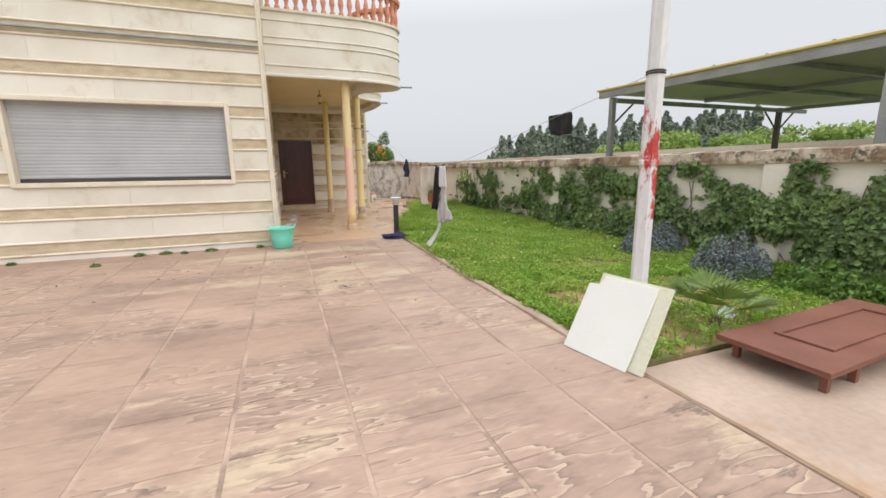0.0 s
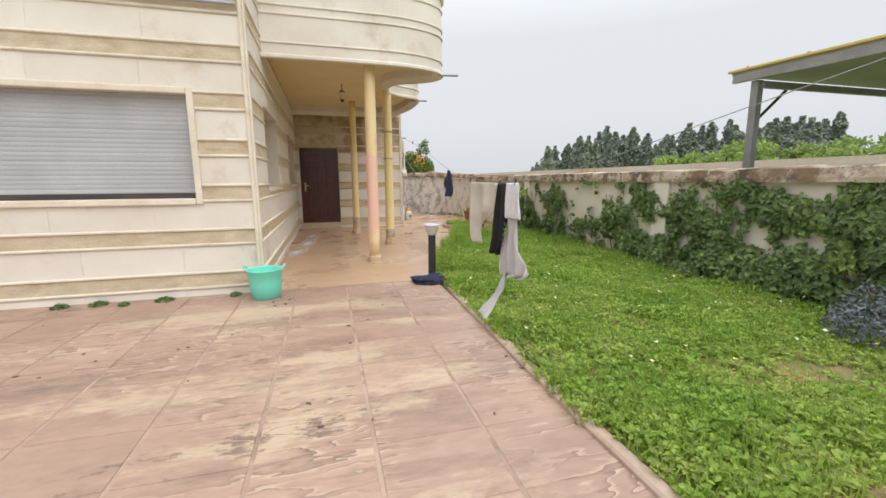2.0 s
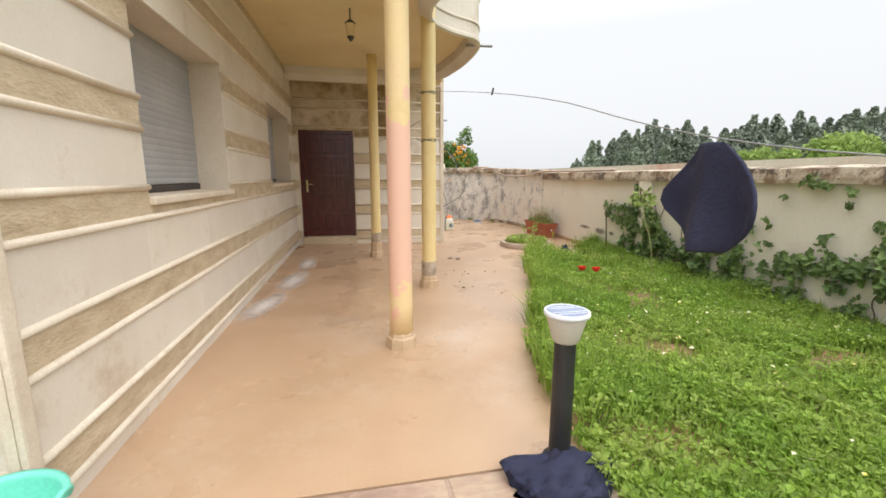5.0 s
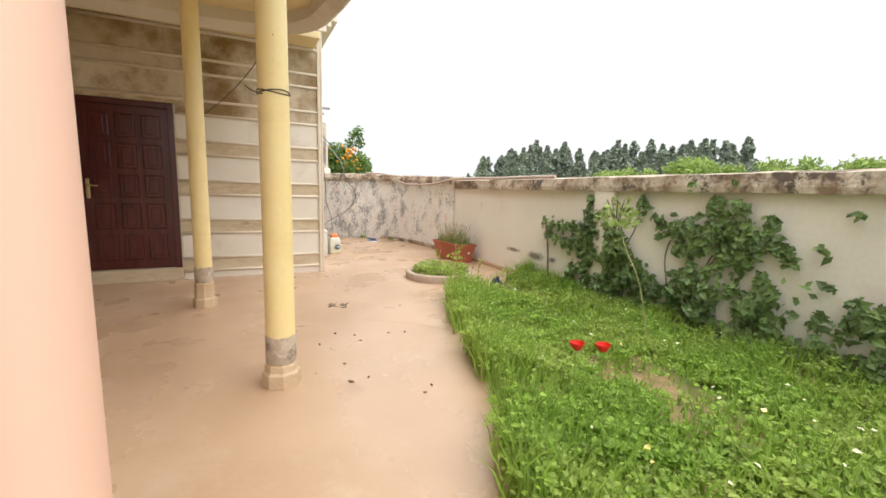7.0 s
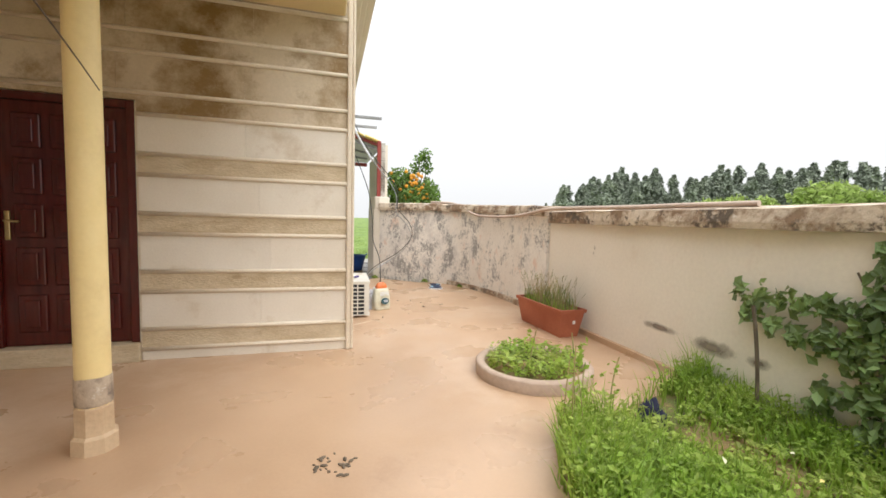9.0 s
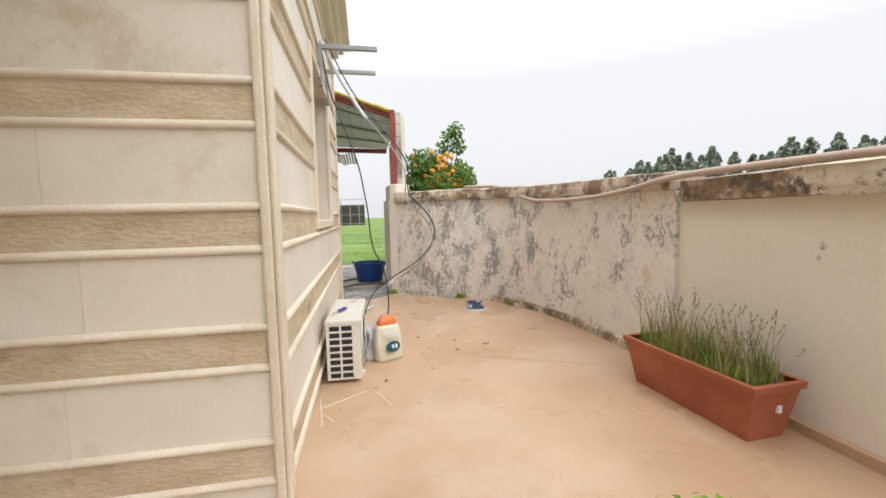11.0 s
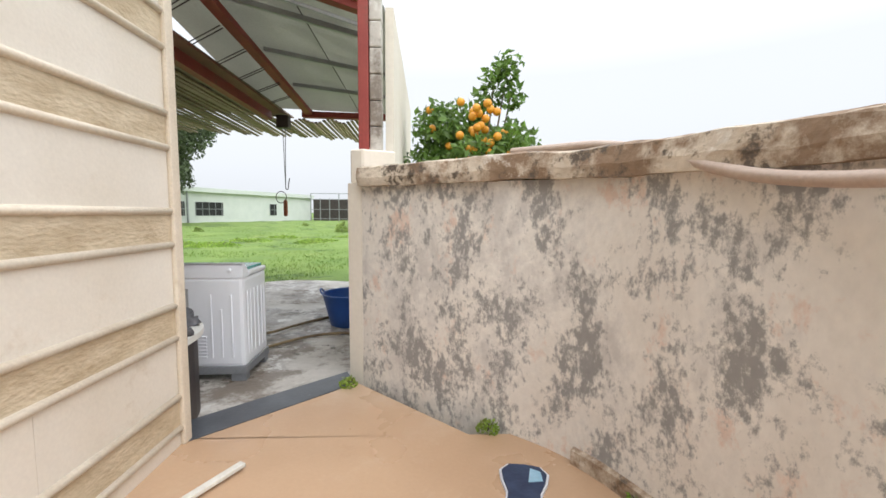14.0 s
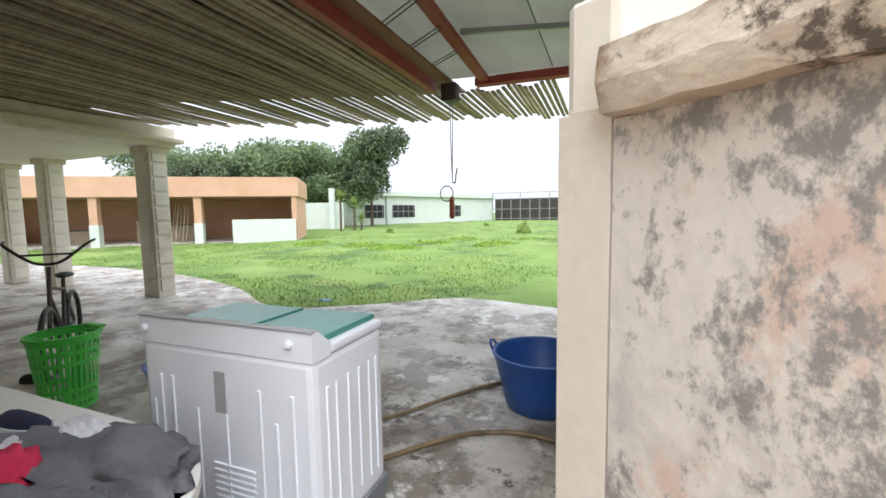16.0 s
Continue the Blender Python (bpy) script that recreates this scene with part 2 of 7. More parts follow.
M_FIELD = surf("meadow_ground", (0.13, 0.215, 0.04), (0.21, 0.30, 0.065), 0.6, 0.95, 0.8, 30, c3=(0.31, 0.33, 0.12), s3=0.35, t3=(0.55, 0.75), c4=(0.07, 0.125, 0.03), s4=0.45, t4=(0.54, 0.62))
M_WEED = surf("lawn_weed_leaf", (0.24, 0.40, 0.05), (0.40, 0.55, 0.10), 1.6, 0.5, 0.0, 30, c3=(0.46, 0.52, 0.14), s3=1.1, t3=(0.45, 0.66), island=0.35, translucent=0.55, fine_mix=0.05)
M_GRASS = surf("lawn_grass", (0.22, 0.36, 0.05), (0.36, 0.50, 0.09), 1.1, 0.6, 0.0, 30, c3=(0.40, 0.42, 0.12), s3=0.9, t3=(0.55, 0.8), island=0.3, translucent=0.5, fine_mix=0.05)
M_MEADOW = surf("meadow_grass", (0.11, 0.20, 0.03), (0.20, 0.31, 0.05), 0.7, 0.6, 0.0, 30, c3=(0.32, 0.34, 0.11), s3=0.5, t3=(0.52, 0.75), island=0.25, translucent=0.4, fine_mix=0.05)
M_IVY = surf("ivy_leaf", (0.115, 0.185, 0.058), (0.20, 0.29, 0.092), 2, 0.5, 0.0, 40, c3=(0.28, 0.36, 0.10), s3=1.6, t3=(0.56, 0.74), island=0.45, translucent=0.25, fine_mix=0.1)
M_FLOWER = surf("white_daisy_petal", (0.8, 0.78, 0.6), (0.85, 0.8, 0.5), 5, 0.6, 0, 30, c3=(0.8, 0.6, 0.05), s3=4, t3=(0.5, 0.6))
M_POPPY = surf("red_poppy_petal", (0.8, 0.03, 0.015), (0.7, 0.02, 0.01), 5, 0.6, 0, 30)
M_CONC = surf("grey_yard_concrete", (0.46, 0.43, 0.39), (0.66, 0.62, 0.57), 1.5, 0.25, 0.6, 18, c3=(0.24, 0.20, 0.165), s3=1.6, t3=(0.47, 0.56), rough2=0.7, c4=(0.72, 0.70, 0.66), s4=3.0, t4=(0.56, 0.62), c5=(0.11, 0.095, 0.08), s5=(0.9, 9.0), t5=(0.56, 0.60))
M_PALE = surf("pale_path_concrete", (0.42, 0.305, 0.235), (0.54, 0.41, 0.32), 1.5, 0.75, 0.4, 25, c3=(0.44, 0.26, 0.14), s3=1.0, t3=(0.55, 0.75))
M_MARBLE = surf("dark_marble_threshold", (0.05, 0.055, 0.065), (0.11, 0.12, 0.135), 3, 0.3, 0.1, 40, c3=(0.5, 0.5, 0.5), s3=4, t3=(0.66, 0.72))
M_SHUTTER = surf("grey_shutter_slat", (0.40, 0.40, 0.41), (0.48, 0.48, 0.49), 2, 0.5, 0.05, 60, rand=0.06)
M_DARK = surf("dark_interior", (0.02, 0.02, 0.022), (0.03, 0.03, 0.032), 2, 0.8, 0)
M_DOOR = surf("dark_red_wood_door", (0.06, 0.007, 0.006), (0.10, 0.014, 0.011), 5, 0.18, 0.05, 60, stretch=(4, 4, 0.5))
M_BRASS = surf("brass", (0.55, 0.42, 0.2), (0.62, 0.5, 0.28), 5, 0.3, 0, metal=1.0)
M_WHITE = surf("white_plastic", (0.72, 0.74, 0.80), (0.79, 0.81, 0.86), 3, 0.35, 0.03, 60, fine_mix=0.08)
M_STEEL = surf("grey_steel", (0.30, 0.31, 0.32), (0.42, 0.43, 0.44), 3, 0.45, 0.1, 50, c3=(0.22, 0.12, 0.07), s3=3, t3=(0.66, 0.8), metal=0.6)
M_DKSTEEL = surf("dark_steel", (0.06, 0.05, 0.05), (0.10, 0.08, 0.075), 3, 0.5, 0.1, 50, metal=0.4)
M_REDSTEEL = surf("red_painted_steel", (0.26, 0.035, 0.03), (0.34, 0.06, 0.045), 3, 0.55, 0.15, 40, c3=(0.16, 0.06, 0.04), s3=3, t3=(0.58, 0.75))
M_WPOLE = surf("white_painted_steel_rusty", (0.66, 0.65, 0.66), (0.74, 0.73, 0.73), 3, 0.5, 0.2, 40, c3=(0.50, 0.045, 0.035), s3=3.2, t3=(0.56, 0.585), stretch=(1, 1, 0.35))
M_SHEET = surf("grey_roof_sheet", (0.36, 0.36, 0.31), (0.44, 0.44, 0.38), 1.2, 0.6, 0.05, 40)
M_YELLOW = surf("yellow_fascia", (0.66, 0.50, 0.12), (0.72, 0.58, 0.2), 2, 0.6, 0.1, 40)
M_SLAT = surf("weathered_slat", (0.30, 0.23, 0.165), (0.44, 0.36, 0.27), 4, 0.85, 0.4, 40, rand=0.3, stretch=(1, 6, 1))
M_TERRA = surf("terracotta", (0.36, 0.10, 0.05), (0.46, 0.15, 0.08), 3, 0.75, 0.2, 40)
M_BALUST = surf("terracotta_baluster", (0.60, 0.24, 0.15), (0.70, 0.32, 0.21), 4, 0.7, 0.2, 40)
M_RUST = surf("rust_brown_sheet", (0.19, 0.07, 0.045), (0.26, 0.105, 0.07), 2.5, 0.6, 0.2, 40, c3=(0.36, 0.20, 0.14), s3=1.6, t3=(0.6, 0.8))
M_BARK = surf("bark", (0.10, 0.075, 0.05), (0.18, 0.14, 0.10), 8, 0.9, 0.8, 30)
# conifer needles lightened and greyed: distance haze is put into the base colour
M_CONIFER = surf("haze_paled_needles", (0.23, 0.27, 0.21), (0.32, 0.36, 0.28), 0.6, 0.8, 0, 3, island=0.3)
M_BROAD = surf("far_bright_foliage", (0.26, 0.36, 0.09), (0.38, 0.48, 0.14), 0.5, 0.8, 0, 3, island=0.3, translucent=0.3)
M_CITRUS = surf("citrus_leaf", (0.10, 0.19, 0.035), (0.19, 0.31, 0.06), 3, 0.45, 0, 30, island=0.4, translucent=0.35)
M_ORANGE = surf("orange_peel", (0.75, 0.30, 0.02), (0.80, 0.38, 0.03), 6, 0.45, 0.1, 90)
M_PEACH = surf("peach_render", (0.62, 0.36, 0.24), (0.70, 0.44, 0.31), 1, 0.85, 0.2, 20)
M_FARWHITE = surf("far_white_render", (0.66, 0.70, 0.66), (0.74, 0.77, 0.73), 1, 0.85, 0.1, 20)
M_PINKWALL = surf("pinkish_far_wall", (0.66, 0.50, 0.43), (0.74, 0.62, 0.55), 0.6, 0.9, 0.2, 10, c3=(0.62, 0.36, 0.30), s3=0.35, t3=(0.55, 0.65))
M_BLACK = surf("black_rubber", (0.02, 0.02, 0.02), (0.035, 0.035, 0.035), 6, 0.5, 0.1, 60)


def glass_mat(name, tint):
    m = bpy.data.materials.new(name)
    m.use_nodes = True
    b = m.node_tree.nodes["Principled BSDF"]
    b.inputs["Base Color"].default_value = (*tint, 1)
    b.inputs["Transmission Weight"].default_value = 0.9
    b.inputs["Roughness"].default_value = 0.03
    return m


M_GLASS = glass_mat("window_glass", (0.55, 0.62, 0.62))

# ---- mesh tools ----


def mesh_ob(name, bm, mat, parent=None, smooth=False, m=None):
    me = bpy.data.meshes.new(name)
    bm.to_mesh(me)
    bm.free()
    if smooth:
        me.shade_smooth()
    return mesh_use(name, me, mat, parent, m)


def mesh_use(name, me, mat=None, parent=None, m=None):
    if mat and not me.materials:
        me.materials.append(mat)
    ob = new(name, me)
    if m is not None:
        ob.matrix_basis = m
    if parent:
        ob.parent = parent
    return ob


def soup(name, verts, faces, mat, parent=None, smooth=False):
    me = bpy.data.meshes.new(name)
    me.from_pydata([tuple(v) for v in verts], [], faces)
    if smooth:
        me.shade_smooth()
    return mesh_use(name, me, mat, parent)


def add_box(bm, a, b, bevel=0.0, m=None):
    g = bmesh.ops.create_cube(bm, size=1.0)
    vs = g["verts"]
    for v in vs:
        v.co = Vector([(a[i] + b[i]) / 2 + v.co[i] * (b[i] - a[i]) for i in range(3)])
    if bevel:
        es = list({e for v in vs for e in v.link_edges})
        r = bmesh.ops.bevel(bm, geom=es, offset=bevel, segments=2, affect="EDGES", profile=0.6)
        vs = list({v for f in r["faces"] for v in f.verts} | {v for v in vs if v.is_valid})
    if m is not None:
        bmesh.ops.transform(bm, matrix=m, verts=[v for v in vs if v.is_valid])
    return vs


def box_ob(name, a, b, mat, parent=None, bevel=0.0, m=None):
    bm = bmesh.new()
    add_box(bm, a, b, bevel)
    return mesh_ob(name, bm, mat, parent, m=m)


def lathe(bm, profile, seg=24, centre=(0, 0, 0), cap=True):
    """Turns (radius, height) pairs round the z axis."""
    rings = []
    for r, z in profile:
        rings.append([bm.verts.new((centre[0] + r * math.cos(2 * math.pi * i / seg), centre[1] + r * math.sin(2 * math.pi * i / seg), centre[2] + z)) for i in range(seg)])
    for a, b in zip(rings, rings[1:]):
        for i in range(seg):
            bm.faces.new((a[i], a[(i + 1) % seg], b[(i + 1) % seg], b[i]))
    if cap:
        bm.faces.new(list(reversed(rings[0])))
        bm.faces.new(rings[-1])
    return rings


def tube(name, pts, r, mat, parent=None, seg=8, cyclic=False):
    """A round bar through points, as a mesh."""
    cu = bpy.data.curves.new(name, "CURVE")
    cu.dimensions = "3D"
    sp = cu.splines.new("NURBS" if len(pts) > 2 else "POLY")
    sp.points.add(len(pts) - 1)
    for p, q in zip(sp.points, pts):
        p.co = (*q, 1)
    if len(pts) > 2:
        sp.order_u = 3
        sp.use_endpoint_u = not cyclic
        sp.use_cyclic_u = cyclic
        sp.resolution_u = 6
    cu.bevel_depth, cu.bevel_resolution, cu.use_fill_caps = r, max(1, seg // 4), True
    tmp = bpy.data.objects.new("tmp", cu)
    me = bpy.data.meshes.new_from_object(tmp)
    bpy.data.objects.remove(tmp)
    me.materials.clear()
    me.shade_smooth()
    return mesh_use(name, me, mat, parent)


def empty(name, at=(0, 0, 0), rz=0.0):
    e = new(name)
    e.matrix_basis = pose(*at, 0, 0, rz)
    return e


def prism(bm, outline, z0, z1, zf=None):
    """An upright prism over an outline of (x, y)."""
    lo = [bm.verts.new((x, y, z0)) for x, y in outline]
    hi = [bm.verts.new((x, y, z1)) for x, y in outline]
    n = len(outline)
    for i in range(n):
        bm.faces.new((lo[i], lo[(i + 1) % n], hi[(i + 1) % n], hi[i]))
    bm.faces.new(list(reversed(lo)))
    bm.faces.new(hi)
    bmesh.ops.recalc_face_normals(bm, faces=bm.faces[:])


def ribbon(bm, line, profile, closed=False):
    """Sweeps a profile of (outward, z) along a line of (x, y) on the ground plan; outward is to the line's right."""
    n = len(line)
    rows = []
    for i, (x, y) in enumerate(line):
        a = Vector(line[(i - 1) % n] if closed or i else line[i])
        b = Vector(line[(i + 1) % n] if closed or i < n - 1 else line[i])
        d = (b - a).normalized()
        nx, ny = d.y, -d.x
        rows.append([bm.verts.new((x + nx * o, y + ny * o, z)) for o, z in profile])
    k = len(profile)
    for i in range(n if closed else n - 1):
        a, b = rows[i], rows[(i + 1) % n]
        for j in range(k - 1):
            bm.faces.new((a[j], b[j], b[j + 1], a[j + 1]))
    if not closed:
        for r in (rows[0], rows[-1]):
            if k > 2:
                bm.faces.new(r)
    bmesh.ops.recalc_face_normals(bm, faces=bm.faces[:])


def smooth_line(pts, n=8):
    """A Catmull-Rom line through ground-plan points."""
    p = [Vector(q) for q in pts]
    p = [2 * p[0] - p[1]] + p + [2 * p[-1] - p[-2]]
    out = []
    for i in range(1, len(p) - 2):
        for j in range(n):
            t = j / n
            a, b, c, d = p[i - 1:i + 3]
            out.append(tuple(0.5 * ((2 * b) + (c - a) * t + (2 * a - 5 * b + 4 * c - d) * t * t + (3 * b - a - 3 * c + d) * t ** 3)))
    return out + [tuple(p[-2])]


# ---- house ----
X2, YF, YD, YN = 2.97, 8.435, 15.47, 19.595
TOP = 6.6
BANDS = [0.10 + 0.514 * k for k in range(13)]


def clad_wall(name, p0, p1, z0, z1, holes, outward, label, thick=0.25, stain_above=99.0):
    """A wall from p0 to p1 with openings (u0, u1, za, zb), clad in stone panels, rough strips and round mouldings."""
    d = Vector((p1[0] - p0[0], p1[1] - p0[1], 0))
    ln = d.length
    d.normalize()
    o = Vector((*outward, 0))
    m = Matrix(((d.x, o.x, 0, p0[0]), (d.y, o.y, 0, p0[1]), (0, 0, 1, 0), (0, 0, 0, 1)))
    us = sorted({0, ln, *[h[0] for h in holes], *[h[1] for h in holes]})
    zs = sorted({z0, z1, *[h[2] for h in holes], *[h[3] for h in holes]})

    def open_at(u, z):
        return any(h[0] < u < h[1] and h[2] < z < h[3] for h in holes)

    bm = bmesh.new()
    for ua, ub in zip(us, us[1:]):
        for za, zb in zip(zs, zs[1:]):
            if not open_at((ua + ub) / 2, (za + zb) / 2):
                add_box(bm, (ua, -thick, za), (ub, -0.012, zb))
    wall = mesh_ob(name, bm, M_PLASTER, m=m)
    tagged(wall, label, "wall", kind="structure")

    def spans(za, zb):
        """The free stretches of the wall between two heights."""
        out, u = [], 0.0
        for h in sorted(holes):
            if h[2] < zb - 0.01 and h[3] > za + 0.01:
                gap = 0.0 if name == "wall_side" else 0.02
                if h[0] - u > 0.05:
                    out.append((u, h[0] - gap))
                u = h[1] + gap
        if ln - u > 0.05:
            out.append((u, ln))
        return out

    rows = [(z0, BANDS[0], "panel")]
    for k, b in enumerate(BANDS):
        rows.append((b, b + 0.18, "strip"))
        rows.append((b + 0.18, BANDS[k + 1] if k + 1 < len(BANDS) else z1, "panel"))
    cuts = sorted({z for h in holes for z in (h[2], h[3])})
    for za, zb, kind in rows:
        za, zb = max(za, z0), min(zb, z1)
        if zb - za < 0.02:
            continue
        edges = [za] + [c for c in cuts if za + 0.03 < c < zb - 0.03] + [zb]
        for ya, yb in zip(edges, edges[1:]):
            for ua, ub in spans(ya, yb):
                if kind == "strip":
                    bm = bmesh.new()
                    add_box(bm, (ua, -0.012, ya), (ub, 0.004, yb))
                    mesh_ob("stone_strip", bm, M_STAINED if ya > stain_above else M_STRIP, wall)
                    continue
                n = max(1, round((ub - ua) / 1.05))
                off = 0 if n < 2 else random.uniform(-0.2, 0.2)
                cs = [ua] + [ua + (ub - ua) * i / n + off for i in range(1, n)] + [ub]
                for a, b in zip(cs, cs[1:]):
                    bm = bmesh.new()
                    add_box(bm, (a + 0.001, -0.012, ya), (b - 0.001, random.uniform(0.0, 0.002), yb), 0.0015)
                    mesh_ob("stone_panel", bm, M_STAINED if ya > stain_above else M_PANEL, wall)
    bm = bmesh.new()
    arc = [(0.022 * math.cos(a), 0.019 * math.sin(a)) for a in [math.pi / 2 - i * math.pi / 6 for i in range(7)]]
    for b in BANDS:
        for z in (b, b + 0.18):
            if z0 < z < z1:
                for ua, ub in spans(z - 0.01, z + 0.01):
                    ra = [bm.verts.new((ua, 0.002 + q[0], z + q[1])) for q in arc]
                    rb = [bm.verts.new((ub, 0.002 + q[0], z + q[1])) for q in arc]
                    for i in range(6):
                        bm.faces.new((ra[i], ra[i + 1], rb[i + 1], rb[i]))
                    bm.faces.new(ra)
                    bm.faces.new(list(reversed(rb)))
    bmesh.ops.recalc_face_normals(bm, faces=bm.faces[:])
    mesh_ob("moulding", bm, M_MOULD, wall, smooth=True)
    for u0, u1, za, zb in holes:
        bm = bmesh.new()
        w, p = 0.07, 0.03
        low = za if za > z0 + 0.3 else None
        if name == "wall_side":
            w = 0.05
        else:
            add_box(bm, (u0 - w, -0.01, (low - w) if low else za), (u0, p, zb + w), 0.012)
            add_box(bm, (u1, -0.01, (low - w) if low else za), (u1 + w, p, zb + w), 0.012)
            add_box(bm, (u0, -0.01, zb), (u1, p, zb + w), 0.012)
        if low:
            add_box(bm, (u0, -0.01, low - w), (u1, p + 0.01, low), 0.012)
        if low or name != "wall_door":
            mesh_ob("surround", bm, M_MOULD, wall)
        else:
            bm.free()
    return wall


def corner_strip(name, x, y, z0, z1, sx, sy):
    """Two round uprights that finish an outer corner."""
    bm = bmesh.new()
    add_box(bm, (min(x, x - sx * 0.045), min(y, y + sy * 0.028), z0), (max(x, x - sx * 0.045), max(y, y + sy * 0.028), z1), 0.012)
    add_box(bm, (min(x, x + sx * 0.028), min(y + sy * 0.028, y - sy * 0.045), z0), (max(x, x + sx * 0.028), max(y + sy * 0.028, y - sy * 0.045), z1), 0.012)
    return tagged(mesh_ob(name, bm, M_MOULD), "cream stone corner moulding of the house", "moulding", kind="structure")


XW = -9.0
clad_wall("wall_front", (XW, YF), (0, YF), 0, TOP, [(-3.40 - XW, -0.64 - XW, 1.16, 2.31)], (0, -1), "cream stone house front with banded strips and mouldings")
clad_wall("wall_side", (0, YF), (0, YD), 0, TOP, [(9.58 - YF, 11.22 - YF, 1.25, 2.41), (13.18 - YF, 15.02 - YF, 1.27, 2.41)], (1, 0), "cream stone side wall beside the covered terrace", thick=0.36)
WING = 4.5
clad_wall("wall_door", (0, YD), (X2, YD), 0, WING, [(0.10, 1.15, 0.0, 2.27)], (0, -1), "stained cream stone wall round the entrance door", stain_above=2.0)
clad_wall("wall_back_side", (X2, YD), (X2, YN), 0, WING, [(17.00 - YD, 18.30 - YD, 1.24, 2.52)], (1, 0), "cream stone side wall with a sliding window")
clad_wall("wall_north", (X2, YN), (XW, YN), 0, WING, [], (0, 1), "cream stone rear wall of the house")
corner_strip("corner_moulding_1", 0, YF, 0, TOP, 1, -1)
corner_strip("corner_moulding_2", X2, YD, 0, 3.45, 1, -1)
corner_strip("corner_moulding_3", X2, YN, 0, 3.45, 1, 1)
tagged(box_ob("wall_far_end", (XW - 0.25, YF, 0), (XW, YN, WING), M_PLASTER), "plain plaster end wall of the house", "wall", kind="structure")
tagged(box_ob("roof_slab", (XW - 0.3, YF - 0.3, TOP), (0.3, YD + 0.3, TOP + 0.2), M_PLASTER), "flat concrete roof slab of the house", "roof", kind="structure")
tagged(box_ob("roof_slab_wing", (XW, YD - 0.02, WING), (X2 + 0.3, YN + 0.3, WING + 0.15), M_PLASTER), "flat concrete roof of the rear wing", "roof", kind="structure")
tagged(box_ob("wall_upper_rear", (XW, YD, WING + 0.15), (0, YD + 0.25, TOP), M_PLASTER), "plain plaster upper rear wall", "wall", kind="structure")
tagged(box_ob("floor_inside", (XW, YF + 0.26, -0.02), (-0.26, YN - 0.26, 0.02), M_DARK), "dark floor inside the house", "floor", kind="structure")

# ---- ground ----
bm = bmesh.new()
bmesh.ops.create_grid(bm, x_segments=90, y_segments=90, size=1500)
for v in bm.verts:
    v.co.z = -0.30
tagged(mesh_ob("ground", bm, M_FIELD), "open green meadow reaching the horizon", "ground", kind="structure")
tagged(box_ob("floor_terrace", (0.0, 8.46, -0.25), (6.0, 19.62, 0.0), M_TERR), "smooth tan screed terrace floor with a wet sheen", "floor", kind="structure")
bm = bmesh.new()
prism(bm, [(2.96, 19.61), (4.6, 19.62), (3.80, 20.40), (3.72, 20.36)], -0.25, 0.0)
tagged(mesh_ob("floor_terrace_corner", bm, M_TERR), "smooth tan screed floor by the gate", "floor", kind="structure")
tagged(box_ob("floor_patio", (XW, -6.0, -0.25), (2.19, 8.45, -0.0045), M_JOINT), "pink stamped concrete patio", "floor", kind="structure")
tagged(box_ob("pavement", (2.20, -6.0, -0.25), (9.0, 2.55, -0.012), M_PALE), "pale pinkish concrete apron with rust stains", "pavement", kind="structure")

# ---- boundary walls ----
WX = 5.70
bm = bmesh.new()
add_box(bm, (WX, -6, -0.2), (WX + 0.2, 16.36, 1.31))
wall_east = tagged(mesh_ob("wall_east", bm, M_WALL), "white painted garden wall with flaking paint and ivy", "wall", kind="structure")
bm = bmesh.new()
for y in (-4.2, -0.2, 3.9, 8.2, 12.57):
    add_box(bm, (WX - 0.06, y - 0.14, 0), (WX - 0.001, y + 0.14, 1.31), 0.008)
mesh_ob("pilaster", bm, M_WALL, wall_east)


def coping(name, line, wide, z0, z1, parent, label=""):
    """A rough coping swept along a line, sloping a little."""
    bm = bmesh.new()
    out = [(o, z) for o, z in ((-0.07, z0), (-0.075, z0 + 0.05), (-0.06, z1 - 0.01), (0.0, z1), (wide, z1 + 0.02), (wide + 0.07, z1 - 0.02), (wide + 0.07, z0), (-0.07, z0))]
    pts = []
    for a, b in zip(line, line[1:]):
        n = max(1, int((Vector(b) - Vector(a)).length / 0.12))
        pts += [tuple(Vector(a).lerp(Vector(b), i / n)) for i in range(n)]
    pts.append(line[-1])
    ribbon(bm, pts, out)
    for v in bm.verts:
        v.co += Vector((noise.noise(v.co * 4), noise.noise(v.co * 4 + Vector((9, 0, 0))), noise.noise(v.co * 3 + Vector((0, 7, 0))))) * 0.014
    return mesh_ob(name, bm, M_CAP, parent, smooth=False)


coping("coping", [(WX, -6), (WX, 16.30)], 0.2, 1.31, 1.47, wall_east)
CURVE = smooth_line([(5.66, 16.36), (5.66, 17.0), (5.645, 17.55), (5.54, 18.3), (5.32, 18.98), (5.08, 19.40), (4.70, 19.74), (4.28, 20.08), (3.86, 20.42)], 6)
bm = bmesh.new()
ribbon(bm, list(reversed(CURVE)), [(0, -0.2), (0, 1.50), (-0.2, 1.50), (-0.2, -0.2), (0, -0.2)])
for v in bm.verts:
    if v.co.z > 1:
        v.co.z -= 0.10 * max(0.0, min(1.0, (19.8 - v.co.y) / 3.4))
wall_curved = tagged(mesh_ob("wall_curved", bm, M_WALLDIRTY, smooth=False), "curved garden wall with flaking paint and grey mould", "wall", kind="structure")
bm = bmesh.new()
ribbon(bm, [p for p in reversed(CURVE) if p[1] < 19.35], [(0.001, -0.01), (0.03, -0.01), (0.028, 0.075), (0.001, 0.085)])
